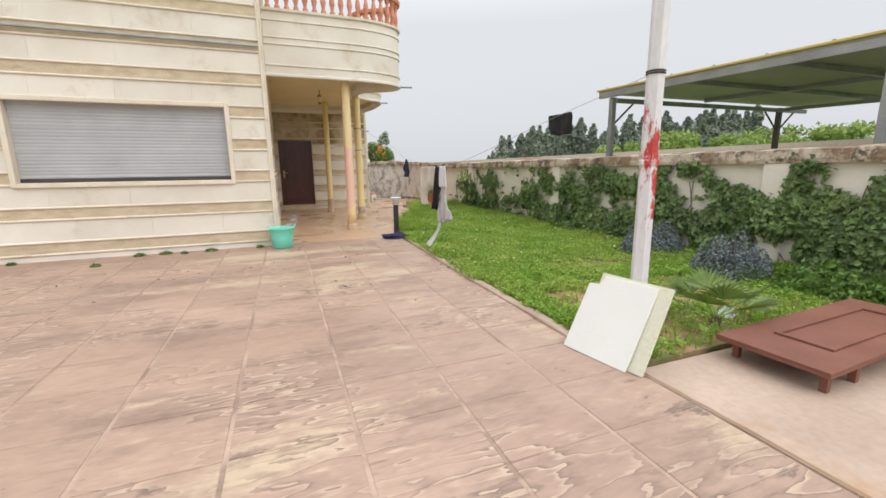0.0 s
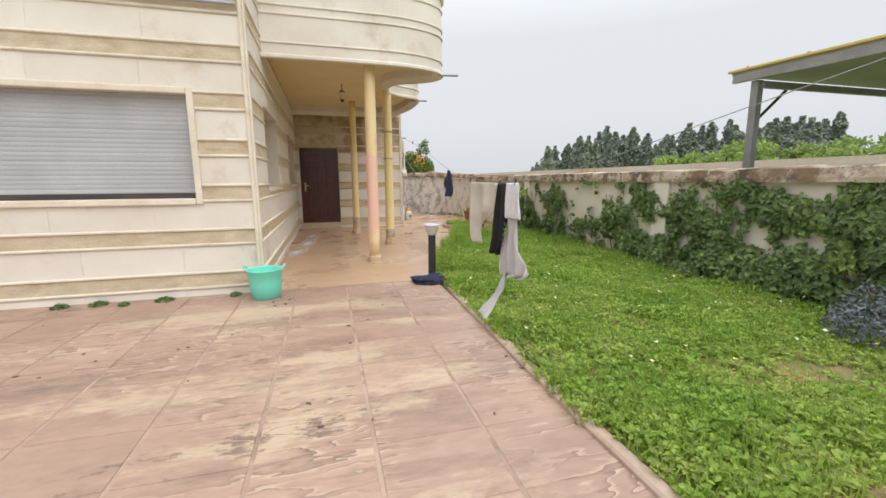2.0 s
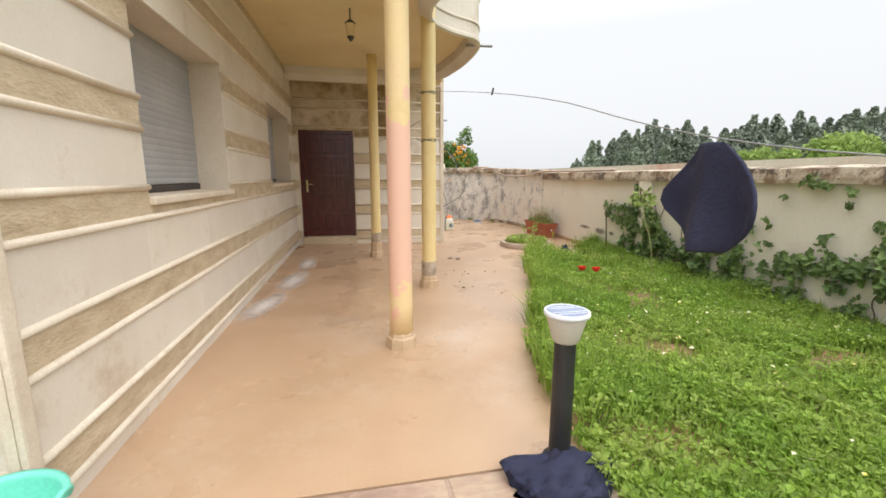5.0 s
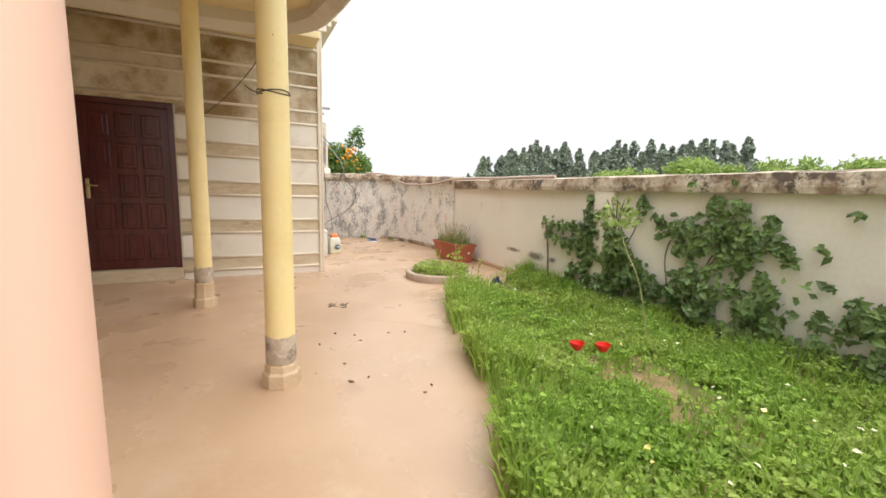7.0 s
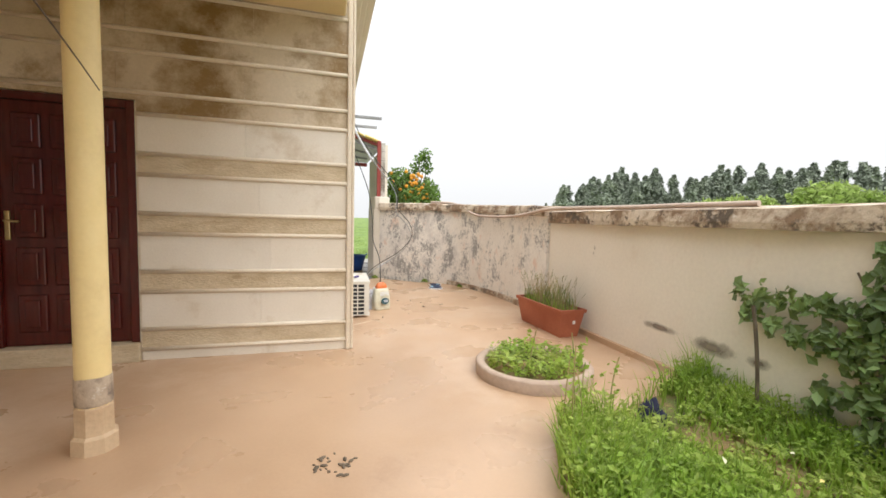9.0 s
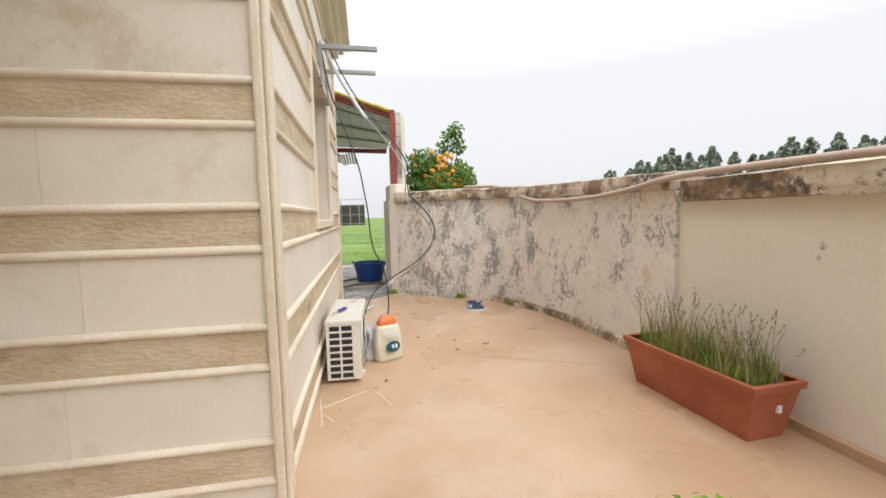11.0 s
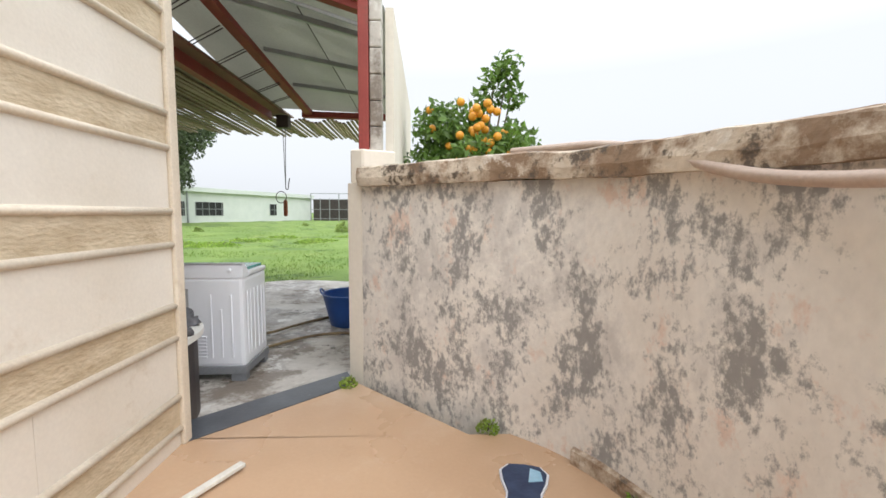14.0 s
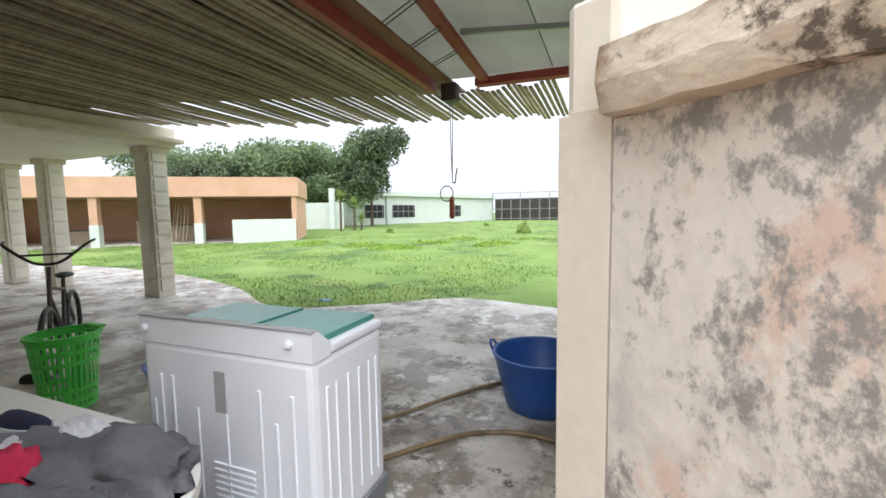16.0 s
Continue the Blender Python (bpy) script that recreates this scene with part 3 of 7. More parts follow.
mesh_ob("skirting", bm, M_CAP, wall_curved)
bm = bmesh.new()
ribbon(bm, [(WX, 16.36), (WX, 13.0)], [(0.001, -0.01), (0.03, -0.01), (0.028, 0.06), (0.001, 0.07)])
mesh_ob("skirting", bm, M_TERR, wall_east)
bm = bmesh.new()
prof = [(0.05, 1.50), (0.055, 1.56), (0.04, 1.635), (-0.02, 1.65), (-0.24, 1.65), (-0.26, 1.62), (-0.26, 1.50), (0.05, 1.50)]
ribbon(bm, list(reversed(CURVE)), prof)
bmesh.ops.subdivide_edges(bm, edges=bm.edges[:], cuts=3)
for v in bm.verts:
    chip = max(0.0, noise.noise(v.co * 9 + Vector((3, 1, 5))) - 0.1)
    v.co += Vector((noise.noise(v.co * 14), noise.noise(v.co * 14 + Vector((9, 0, 0))), noise.noise(v.co * 14 + Vector((0, 7, 0))) - chip)) * 0.006
    v.co += Vector((noise.noise(v.co * 5), noise.noise(v.co * 5 + Vector((9, 0, 0))), noise.noise(v.co * 4 + Vector((0, 7, 0))))) * 0.014
for v in bm.verts:
    v.co.z -= 0.10 * max(0.0, min(1.0, (19.8 - v.co.y) / 3.4))
mesh_ob("coping", bm, M_CAP, wall_curved)
bm = bmesh.new()
prism(bm, [(3.855, 20.425), (4.0, 20.56), (3.84, 21.14), (3.68, 21.11), (3.74, 20.50)], -0.3, 1.53)
gate_pier = tagged(mesh_ob("gate_pier", bm, M_WALL), "white plastered gate pier at the wall's end", "pier", kind="structure")
bm = bmesh.new()
prism(bm, [(3.86, 20.47), (4.10, 20.60), (3.95, 21.10), (3.72, 21.06), (3.76, 20.52)], 1.53, 1.79)
bmesh.ops.bevel(bm, geom=bm.edges[:], offset=0.012, segments=1, affect="EDGES")
mesh_ob("pier_head", bm, M_WALL, gate_pier)

# ---- marble threshold, rear yard ----
bm = bmesh.new()
prism(bm, [(2.99, 19.58), (2.84, 19.80), (3.70, 20.60), (3.80, 20.36)], -0.2, 0.006)
tagged(mesh_ob("threshold", bm, M_MARBLE), "dark veined marble threshold strip", "threshold", kind="structure")
yard = smooth_line([(9, 25.2), (4.5, 25.4), (3.2, 25.5), (1.6, 25.75), (0.6, 25.0), (-0.5, 24.3), (-1.3, 24.35), (-2.4, 25.0), (-3.4, 25.45), (-5.5, 26.1), (-9, 26.6), (-14, 26.4)], 6)
bm = bmesh.new()
prism(bm, yard + [(-14, 19.62), (2.70, 19.62), (3.78, 20.62), (9, 20.62)], -0.4, -0.08)
tagged(mesh_ob("floor_yard", bm, M_CONC), "wet grey stained concrete yard", "floor", kind="structure")
bm = bmesh.new()
bmesh.ops.create_grid(bm, x_segments=110, y_segments=110, size=0.5)
for v in bm.verts:
    x, y = v.co.x * 74 - 15, v.co.y * 74 + 60.5
    v.co = Vector((x, y, -0.13 + 0.10 * noise.noise(Vector((x, y, 0)) * 0.35) + 0.3 * max(0, min(1, (y - 27) / 20))))
    if y < 27:
        v.co.z = min(v.co.z, -0.05)
tagged(mesh_ob("ground_field", bm, M_FIELD, smooth=True), "rough green field behind the house", "ground", kind="structure")

# ---- lawn bed ----
EDGE = smooth_line([(2.19, 2.58), (2.20, 5.0), (2.24, 6.6), (2.30, 8.0), (2.40, 8.9), (2.50, 9.35), (2.62, 9.84), (2.93, 10.5), (3.27, 11.07), (3.47, 11.78), (3.76, 12.62), (4.15, 13.40), (4.55, 13.60), (5.66, 13.95)], 5)
bm = bmesh.new()
prism(bm, EDGE + [(5.69, 13.95), (5.69, 2.58)], -0.2, 0.012)
tagged(mesh_ob("ground_lawn", bm, M_SOIL), "reddish soil bed under the lawn", "ground", kind="structure")
bm = bmesh.new()
kerb_line = [p for p in EDGE if p[1] < 8.3]
ribbon(bm, kerb_line, [(-0.075, -0.1), (-0.075, 0.018), (-0.06, 0.03), (0.0, 0.03), (0.0, -0.1)])
for v in bm.verts:
    v.co += Vector((noise.noise(v.co * 5), 0, noise.noise(v.co * 6))) * 0.012
tagged(mesh_ob("kerb", bm, M_PALE), "worn concrete lawn edging", "kerb", kind="structure")


def inside(x, y, poly):
    c = False
    for (xa, ya), (xb, yb) in zip(poly, poly[1:] + poly[:1]):
        if (ya > y) != (yb > y) and x < (xb - xa) * (y - ya) / (yb - ya) + xa:
            c = not c
    return c


LAWN = EDGE + [(5.68, 13.95), (5.68, 2.58)]


def blades(name, places, mat, low, high, width, label, category, lean=0.5):
    """Single grass blades: a quad and a tip each."""
    vs, fs = [], []
    for x, y, z, k in places:
        a = random.uniform(0, 2 * math.pi)
        h = random.uniform(low, high) * k
        w = random.uniform(0.6, 1.4) * width
        dx, dy = math.cos(a) * w, math.sin(a) * w
        b = random.uniform(0, 2 * math.pi)
        s = random.uniform(0.1, lean) * h
        bx, by = math.cos(b) * s, math.sin(b) * s
        i = len(vs)
        vs += [(x - dx, y - dy, z), (x + dx, y + dy, z), (x + dx * 0.7 + bx * 0.4, y + dy * 0.7 + by * 0.4, z + h * 0.6), (x - dx * 0.7 + bx * 0.4, y - dy * 0.7 + by * 0.4, z + h * 0.6), (x + bx, y + by, z + h)]
        fs += [(i, i + 1, i + 2, i + 3), (i + 3, i + 2, i + 4)]
    return tagged(soup(name, vs, fs, mat), label, category, kind="stuff")


def leaves(name, places, mat, size, parent=None, facing=None, long=1.3):
    """Folded leaves at (x, y, z); facing: the way most of them look."""
    vs, fs = [], []
    for x, y, z in places:
        n = Vector((random.gauss(0, 1), random.gauss(0, 1), random.gauss(0, 1)))
        if facing:
            n = n * 0.45 + Vector(facing)
        n.normalize()
        u = n.orthogonal().normalized()
        u = Matrix.Rotation(random.uniform(0, 6.28), 3, n) @ u
        v = n.cross(u)
        s = size * random.uniform(0.55, 1.35)
        c = Vector((x, y, z))
        i = len(vs)
        vs += [c - u * s * long, c + v * s * 0.8 - u * s * 0.25 + n * s * 0.25, c + u * s * long, c - v * s * 0.8 - u * s * 0.25 + n * s * 0.25]
        fs += [(i, i + 1, i + 2), (i, i + 2, i + 3)]
    return soup(name, vs, fs, mat, parent)


def rosettes(name, places, mat, label, category):
    """Leafy weeds: leaves that spread and rise from one root, folded along the middle."""
    vs, fs = [], []
    for x, y, z, r in places:
        turn = random.uniform(0, 6.28)
        n = random.randrange(9, 15)
        for k in range(n):
            a = turn + 6.28 * k / n + random.uniform(-0.25, 0.25)
            up = random.uniform(0.15, 0.95)
            d = Vector((math.cos(a) * math.cos(up), math.sin(a) * math.cos(up), math.sin(up)))
            w = Vector((-math.sin(a), math.cos(a), 0))
            ln = r * random.uniform(0.65, 1.25)
            root = Vector((x, y, z)) + d * ln * 0.25
            mid = root + d * ln * 0.55
            tip = root + d * ln - Vector((0, 0, ln * 0.22))
            i = len(vs)
            vs += [root, mid + w * ln * 0.30 + Vector((0, 0, ln * 0.07)), tip, mid - w * ln * 0.30 + Vector((0, 0, ln * 0.07))]
            fs += [(i, i + 1, i + 2), (i, i + 2, i + 3)]
    return tagged(soup(name, vs, fs, mat), label, category, kind="stuff")


rng = np.random.default_rng(4)
EDGE_XY = np.array(EDGE)


def rise(x, y):
    """Height of the growth: uneven, and tall along the unmown border of the terrace."""
    h = 0.075 + 0.06 * noise.noise(Vector((x * 1.3, y * 1.3, 3))) + 0.03 * noise.noise(Vector((x * 4, y * 4, 6)))
    d = float(np.min(np.hypot(EDGE_XY[:, 0] - x, EDGE_XY[:, 1] - y)))
    if y > 8.6:
        h += 0.17 * math.exp(-(d / 0.32) ** 2) * (0.7 + 0.6 * noise.noise(Vector((x * 3, y * 3, 1)))) + 0.03
    if x > 5.0:
        h += 0.10 * (x - 5.0)
    return max(0.03, h)


def growth(x, y):
    """The chance of growth: bare red soil by the pole and in a few spots of the far lawn."""
    c = 1.0
    if y < 4.1 and 2.5 < x < 4.6:
        c = 0.15 + 0.5 * max(0.0, noise.noise(Vector((x * 2, y * 2, 5))))
    if y > 8.9 and x > 3.3 and noise.noise(Vector((x * 1.5, y * 1.5, 11))) > 0.20:
        c = 0.22
    return c * (0.8 + noise.noise(Vector((x * 1.3, y * 1.3, 3))))


def sow(count):
    out = []
    while len(out) < count:
        x, y = rng.uniform(2.05, 5.68), rng.uniform(2.58, 14.0)
        near = y > 4.8 and inside(x + 0.09 * rng.random(), y, LAWN)
        if (inside(x, y, LAWN) or near) and rng.random() < growth(x, y):
            out.append((x, y))
    return out


blades("lawn_grass", [(x, y, 0.01, rise(x, y) * 8.5) for x, y in sow(70000)], M_GRASS, 0.07, 0.17, 0.0055, "lush green uncut grass with weeds", "grass", 0.7)
rosettes("lawn_weeds", [(x, y, rise(x, y) * rng.uniform(0.15, 0.85), rng.uniform(0.022, 0.055)) for x, y in sow(9500)], M_WEED, "low broad-leaved weeds in the lawn", "weeds")
tagged(leaves("clover", [(x, y, rise(x, y) * rng.uniform(0.55, 1.1)) for x, y in sow(42000)], M_WEED, 0.013, facing=(0, 0, 1)), "small clover leaves in the lawn", "weeds", kind="stuff")
place = []
while len(place) < 50000:
    x, y = rng.uniform(-22, 9), 24 + rng.exponential(9)
    if y < 62 and noise.noise(Vector((x * 0.6, y * 0.6, 5))) > -0.2 and not inside(x, y, yard + [(-14, 19.62), (9, 19.62)]):
        place.append((x, y, -0.13 + (0.3 * max(0, min(1, (y - 27) / 20))), 1.0 + (y - 24) * 0.02))
blades("meadow_grass", place, M_MEADOW, 0.02, 0.06, 0.007, "rough field grass behind the yard", "grass")

# ---- columns ----


M_PLINTH = surf("tan_plinth", (0.52, 0.36, 0.22), (0.62, 0.46, 0.3), 3, 0.7, 0.2, 40)


def column(x, y, mat, label, r, neck, collar):
    """A round shaft on an octagonal foot; neck: top of the tan swelling, collar: top of the bare band above it."""
    base = empty("column", (x, y, 0))
    bm = bmesh.new()
    lathe(bm, [(r + 0.030, 0), (r + 0.028, 0.085), (r + 0.012, 0.10), (r + 0.010, neck - 0.012), (r + 0.002, neck)], 8)
    mesh_ob("plinth", bm, M_PLINTH, base)
    bm = bmesh.new()
    prof = [(r, 0.095)] + [(r * (1 - 0.05 * i / 12), 0.095 + i * 3.22 / 12) for i in range(1, 13)]
    lathe(bm, prof, 28)
    mesh_ob("shaft", bm, mat, base, smooth=True)
    if collar > neck:
        bm = bmesh.new()
        lathe(bm, [(r + 0.001, neck), (r + 0.004, neck + 0.01), (r + 0.004, collar - 0.01), (r + 0.001, collar)], 28, cap=False)
        for v in bm.verts:
            if v.co.z > collar - 0.015:
                v.co.z += 0.012 * noise.noise(v.co * 30)
        mesh_ob("bare_collar", bm, M_COLLAR, base, smooth=True)
    return tagged(base, label, "column", "terrace columns")


M_COLLAR = surf("bare_column_cement", (0.40, 0.31, 0.23), (0.56, 0.45, 0.34), 9, 0.85, 0.4, 40, c3=(0.24, 0.19, 0.15), s3=7, t3=(0.52, 0.62), c4=(0.62, 0.55, 0.46), s4=9, t4=(0.58, 0.64))
COL2 = (2.075, 11.81)
column(1.543, 10.0, M_COLPINK, "round column with faded pink and yellow paint", 0.093, 0.13, 0.0)
column(COL2[0], COL2[1], M_COL, "round yellow painted column with a bare collar", 0.089, 0.15, 0.33)
column(1.505, 13.95, M_COL, "round yellow painted column with a bare collar", 0.082, 0.26, 0.42)

# ---- balcony ----
balc = smooth_line([(1.2, 9.72), (1.9, 9.74), (2.35, 9.84), (2.66, 10.02), (2.80, 10.28), (2.74, 10.55), (2.45, 10.78), (2.15, 10.95), (2.03, 11.3), (2.10, 11.75), (2.40, 12.05), (2.74, 12.25), (2.88, 12.6),
                    (2.90, 13.3), (2.84, 13.9), (2.72, 14.4), (2.40, 14.75), (1.95, 14.92), (1.2, 14.98)], 6)
OUT = [(0.004, 9.72)] + balc + [(0.004, 14.98)]
balcony = tagged(empty("balcony"), "curved cream balcony with a terracotta balustrade", "balcony", kind="structure")
bm = bmesh.new()
prism(bm, [(0.004, 9.80)] + [(x - 0.05, y) for x, y in balc] + [(0.004, 15.44)], 3.30, 3.42)
mesh_ob("soffit", bm, M_CEIL, balcony)
bm = bmesh.new()
rev = list(OUT)
H0, H1 = 3.08, 4.30
body = [(-0.12, H0 + 0.09), (-0.04, H0 + 0.03), (0.0, H0), (0.035, H0 + 0.015), (0.035, H0 + 0.05), (0.01, H0 + 0.07)]
for z in (3.30, 3.68, 3.80, 4.10):
    body += [(0.01, z - 0.018), (0.026, z - 0.012), (0.03, z), (0.026, z + 0.012), (0.01, z + 0.018)]
body += [(0.01, H1 - 0.06), (0.05, H1 - 0.04), (0.055, H1), (-0.12, H1), (-0.12, H0 + 0.09)]
ribbon(bm, rev, body)
mesh_ob("parapet", bm, M_PANEL, balcony)
bm = bmesh.new()
lathe(bm, [(0.05, 0), (0.05, 0.05), (0.03, 0.07), (0.035, 0.12), (0.055, 0.2), (0.045, 0.28), (0.028, 0.36), (0.032, 0.4), (0.05, 0.43), (0.05, 0.5)], 10)
bal_me = bpy.data.meshes.new("baluster")
bm.to_mesh(bal_me)
bm.free()
acc = 0.0
for a, b in zip(OUT, OUT[1:]):
    step = (Vector(b) - Vector(a)).length
    while acc < step:
        p = Vector(a).lerp(Vector(b), acc / step)
        mesh_use("baluster", bal_me, M_BALUST, balcony, pose(p.x - 0.03, p.y, H1))
        acc += 0.17
    acc -= step
bm = bmesh.new()
ribbon(bm, OUT, [(-0.1, H1 + 0.5), (0.06, H1 + 0.5), (0.07, H1 + 0.56), (-0.02, H1 + 0.6), (-0.1, H1 + 0.56), (-0.1, H1 + 0.5)])
mesh_ob("handrail", bm, M_BALUST, balcony)
for y, z in ((10.2, 3.12), (12.55, 3.12)):
    tube("drain_spout", [(2.72, y, z), (3.08, y, z + 0.01)], 0.022, M_STEEL, balcony)

# upper storey overhang beyond the terrace
bm = bmesh.new()
for i, (o, za, zb) in enumerate(((0.10, 3.46, 3.54), (0.17, 3.54, 3.62), (0.26, 3.62, 3.74))):
    add_box(bm, (X2 - 0.02, YD - 0.02, za), (X2 + o, YN + o, zb), 0.012)
add_box(bm, (X2 - 0.02, YD - 0.02, 3.74), (X2 + 0.22, YN + 0.22, WING + 0.1))
tagged(mesh_ob("upper_storey", bm, M_PANEL), "cream overhanging upper storey with stepped cornice", "storey", kind="structure")

# ---- far wall, backdrop trees ----
tagged(box_ob("wall_neighbour", (14.0, -20, -0.3), (14.3, 60, 1.92), M_PINKWALL), "pinkish rendered neighbour wall", "wall", kind="structure")


def tree(name, h, kind, mat, seed, n, label, leaf=0.03):
    """A tapered trunk with limbs and a crown of many small leaves."""
    r = random.Random(seed)
    base = empty(name)
    bm = bmesh.new()
    lathe(bm, [(h * 0.018 * (1 - 0.85 * i / 8), h * 0.9 * i / 8) for i in range(9)], 7)
    pts = []
    if kind == "conifer":
        for _ in range(n):
            t = r.random() ** 1.25
            rad = h * 0.30 * (1 - t) ** 0.75 * (0.75 + 0.25 * math.sin(t * 27 + seed)) + 0.2
            a = r.uniform(0, 6.28)
            rad *= max(0.15, 0.75 + 0.9 * noise.noise(Vector((math.cos(a) * 1.4, math.sin(a) * 1.4, t * 5 + seed * 3))))
            q = rad * math.sqrt(r.random())
            pts.append((q * math.cos(a), q * math.sin(a), h * (0.08 + 0.92 * t)))
    else:
        clumps = []
        for _ in range(16):
            a, q = r.uniform(0, 6.28), h * 0.36 * math.sqrt(r.random())
            clumps.append((q * math.cos(a), q * math.sin(a), h * r.uniform(0.42, 0.86), h * r.uniform(0.11, 0.2)))
        for cx, cy, cz, cr in clumps:
            tip = Vector((cx, cy, cz))
            root = Vector((0, 0, h * 0.3))
            d = (tip - root)
            g = bmesh.ops.create_cone(bm, segments=5, radius1=h * 0.012, radius2=h * 0.003, depth=d.length, cap_ends=True)
            bmesh.ops.transform(bm, matrix=Matrix.Translation((tip + root) / 2) @ d.to_track_quat("Z", "Y").to_matrix().to_4x4(), verts=g["verts"])
            for _ in range(n // 16):
                v = Vector((r.gauss(0, 1), r.gauss(0, 1), r.gauss(0, 0.8))).normalized() * cr * r.random() ** 0.4
                pts.append((cx + v.x, cy + v.y, cz + v.z))
    mesh_ob("trunk", bm, M_BARK, base)
    state = random.getstate()
    random.seed(seed)
    leaves("crown", pts, mat, h * (0.016 if kind == "conifer" else leaf), base, long=1.5)
    random.setstate(state)
    return tagged(base, label, "tree", name + " row")


pines = [tree("pine_tree", 11, "conifer", M_CONIFER, 3 + i, 3000, "tall far conifer with haze in its pale colour") for i in range(3)]
broads = [tree("broadleaf_tree", 6, "broad", M_BROAD, 20 + i, 1100, "bright green far broadleaf tree") for i in range(2)]
rt = random.Random(5)
first = {}


def plant(kinds, x, y, s, rz):
    ob = kinds[rt.randrange(len(kinds))]
    wide = 1.15 if ob.name.startswith("pine") else 1.0
    m = pose(x, y, -0.3, 0, 0, rz) @ Matrix.Diagonal((s * wide, s * wide, s, 1))
    if ob.name not in first:
        first[ob.name] = 1
        ob.matrix_basis = m
        return ob
    t = copy_thing(ob, pose(x, y, -0.3, 0, 0, rz))
    t.scale = (s * wide, s * wide, s)
    return t


for i in range(3):
    plant([pines[i]], 33 + 9 * i, 60 + 5 * i, 0.6 + 0.15 * i, 30 * i)
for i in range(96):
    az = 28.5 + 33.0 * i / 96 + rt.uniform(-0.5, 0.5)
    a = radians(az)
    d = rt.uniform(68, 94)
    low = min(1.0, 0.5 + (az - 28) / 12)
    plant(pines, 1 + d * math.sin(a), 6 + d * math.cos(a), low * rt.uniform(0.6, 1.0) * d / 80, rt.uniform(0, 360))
for i in range(2):
    plant([broads[i]], 52 + 6 * i, 32 + 9 * i, 1.0, 40 * i)
for i in range(46):
    a = radians(rt.uniform(42, 95))
    d = rt.uniform(46, 66)
    plant(broads, 1 + d * math.sin(a), 3 + d * math.cos(a), rt.uniform(0.62, 0.9), rt.uniform(0, 360))

# ---- shutters, windows, door ----


def shutter(x0, x1, z0, z1, depth, label, place):
    """A closed roller shutter of slats; local x along the wall, y outward."""
    base = empty("roller_shutter")
    base.matrix_basis = place
    n = int((z1 - z0 - 0.06) / 0.05)
    bm = bmesh.new()
    prof = [(depth - 0.001, 0.0005), (depth + 0.001, 0.005), (depth + 0.003, 0.025), (depth + 0.001, 0.045), (depth - 0.001, 0.0498)]
    a = [bm.verts.new((x0, *p)) for p in prof]
    b = [bm.verts.new((x1, *p)) for p in prof]
    for i in range(4):
        bm.faces.new((a[i], b[i], b[i + 1], a[i + 1]))
    bm.faces.new((a[0], a[4], b[4], b[0]))
    bm.faces.new(a)
    bm.faces.new(b)
    bmesh.ops.recalc_face_normals(bm, faces=bm.faces[:])
    me = bpy.data.meshes.new("slat")
    bm.to_mesh(me)
    bm.free()
    for i in range(n):
        mesh_use("slat", me, M_SHUTTER, base, Matrix.Translation((0, 0, z0 + 0.06 + i * 0.05)))
    box_ob("bottom_bar", (x0, depth - 0.012, z0 + 0.002), (x1, depth + 0.012, z0 + 0.055), M_DKSTEEL, base, 0.004)
    box_ob("box", (x0, depth - 0.02, z0 + 0.06 + n * 0.05), (x1, depth + 0.01, z1 - 0.002), M_SHUTTER, base)
    return tagged(base, label, "shutter", "grey roller shutters")


FRONT = Matrix(((1, 0, 0, 0), (0, -1, 0, YF), (0, 0, 1, 0), (0, 0, 0, 1)))
SIDE = Matrix(((0, 1, 0, 0), (1, 0, 0, 0), (0, 0, 1, 0), (0, 0, 0, 1)))
shutter(-3.398, -0.642, 1.16, 2.31, -0.10, "closed grey metal roller shutter in the house front", FRONT)
shutter(9.582, 11.218, 1.25, 2.41, -0.28, "closed grey roller shutter in a deep reveal", SIDE)
shutter(13.182, 15.018, 1.27, 2.41, -0.28, "closed grey roller shutter beside the entrance", SIDE)

door = empty("front_door", (0, YD, 0))
bm = bmesh.new()
add_box(bm, (0.102, 0.02, 0.16), (0.17, 0.10, 2.268), 0.008)
add_box(bm, (1.08, 0.02, 0.16), (1.148, 0.10, 2.268), 0.008)
add_box(bm, (0.17, 0.02, 2.20), (1.08, 0.10, 2.268), 0.008)
mesh_ob("frame", bm, M_DOOR, door)
bm = bmesh.new()
add_box(bm, (0.172, 0.06, 0.165), (1.078, 0.10, 2.198))
mesh_ob("leaf", bm, M_DOOR, door)
for i in range(3):
    for j, (za, zb) in enumerate(((0.28, 0.60), (0.68, 1.0), (1.08, 1.36), (1.44, 1.74), (1.82, 2.10))):
        xa = 0.27 + i * 0.262
        bm = bmesh.new()
        add_box(bm, (xa, 0.042, za), (xa + 0.2, 0.061, zb), 0.014)
        add_box(bm, (xa + 0.045, 0.028, za + 0.045), (xa + 0.155, 0.045, zb - 0.045), 0.010)
        mesh_ob("door_panel", bm, M_DOOR, door)
bm = bmesh.new()
add_box(bm, (0.198, 0.046, 1.06), (0.238, 0.06, 1.30), 0.008)
mesh_ob("handle_plate", bm, M_BRASS, door)
tube("handle", [(0.218, 0.05, 1.22), (0.218, 0.0, 1.22), (0.25, -0.008, 1.22), (0.33, -0.008, 1.215)], 0.009, M_BRASS, door)
tagged(door, "dark red-brown panelled wooden entrance door, closed", "door")
bm = bmesh.new()
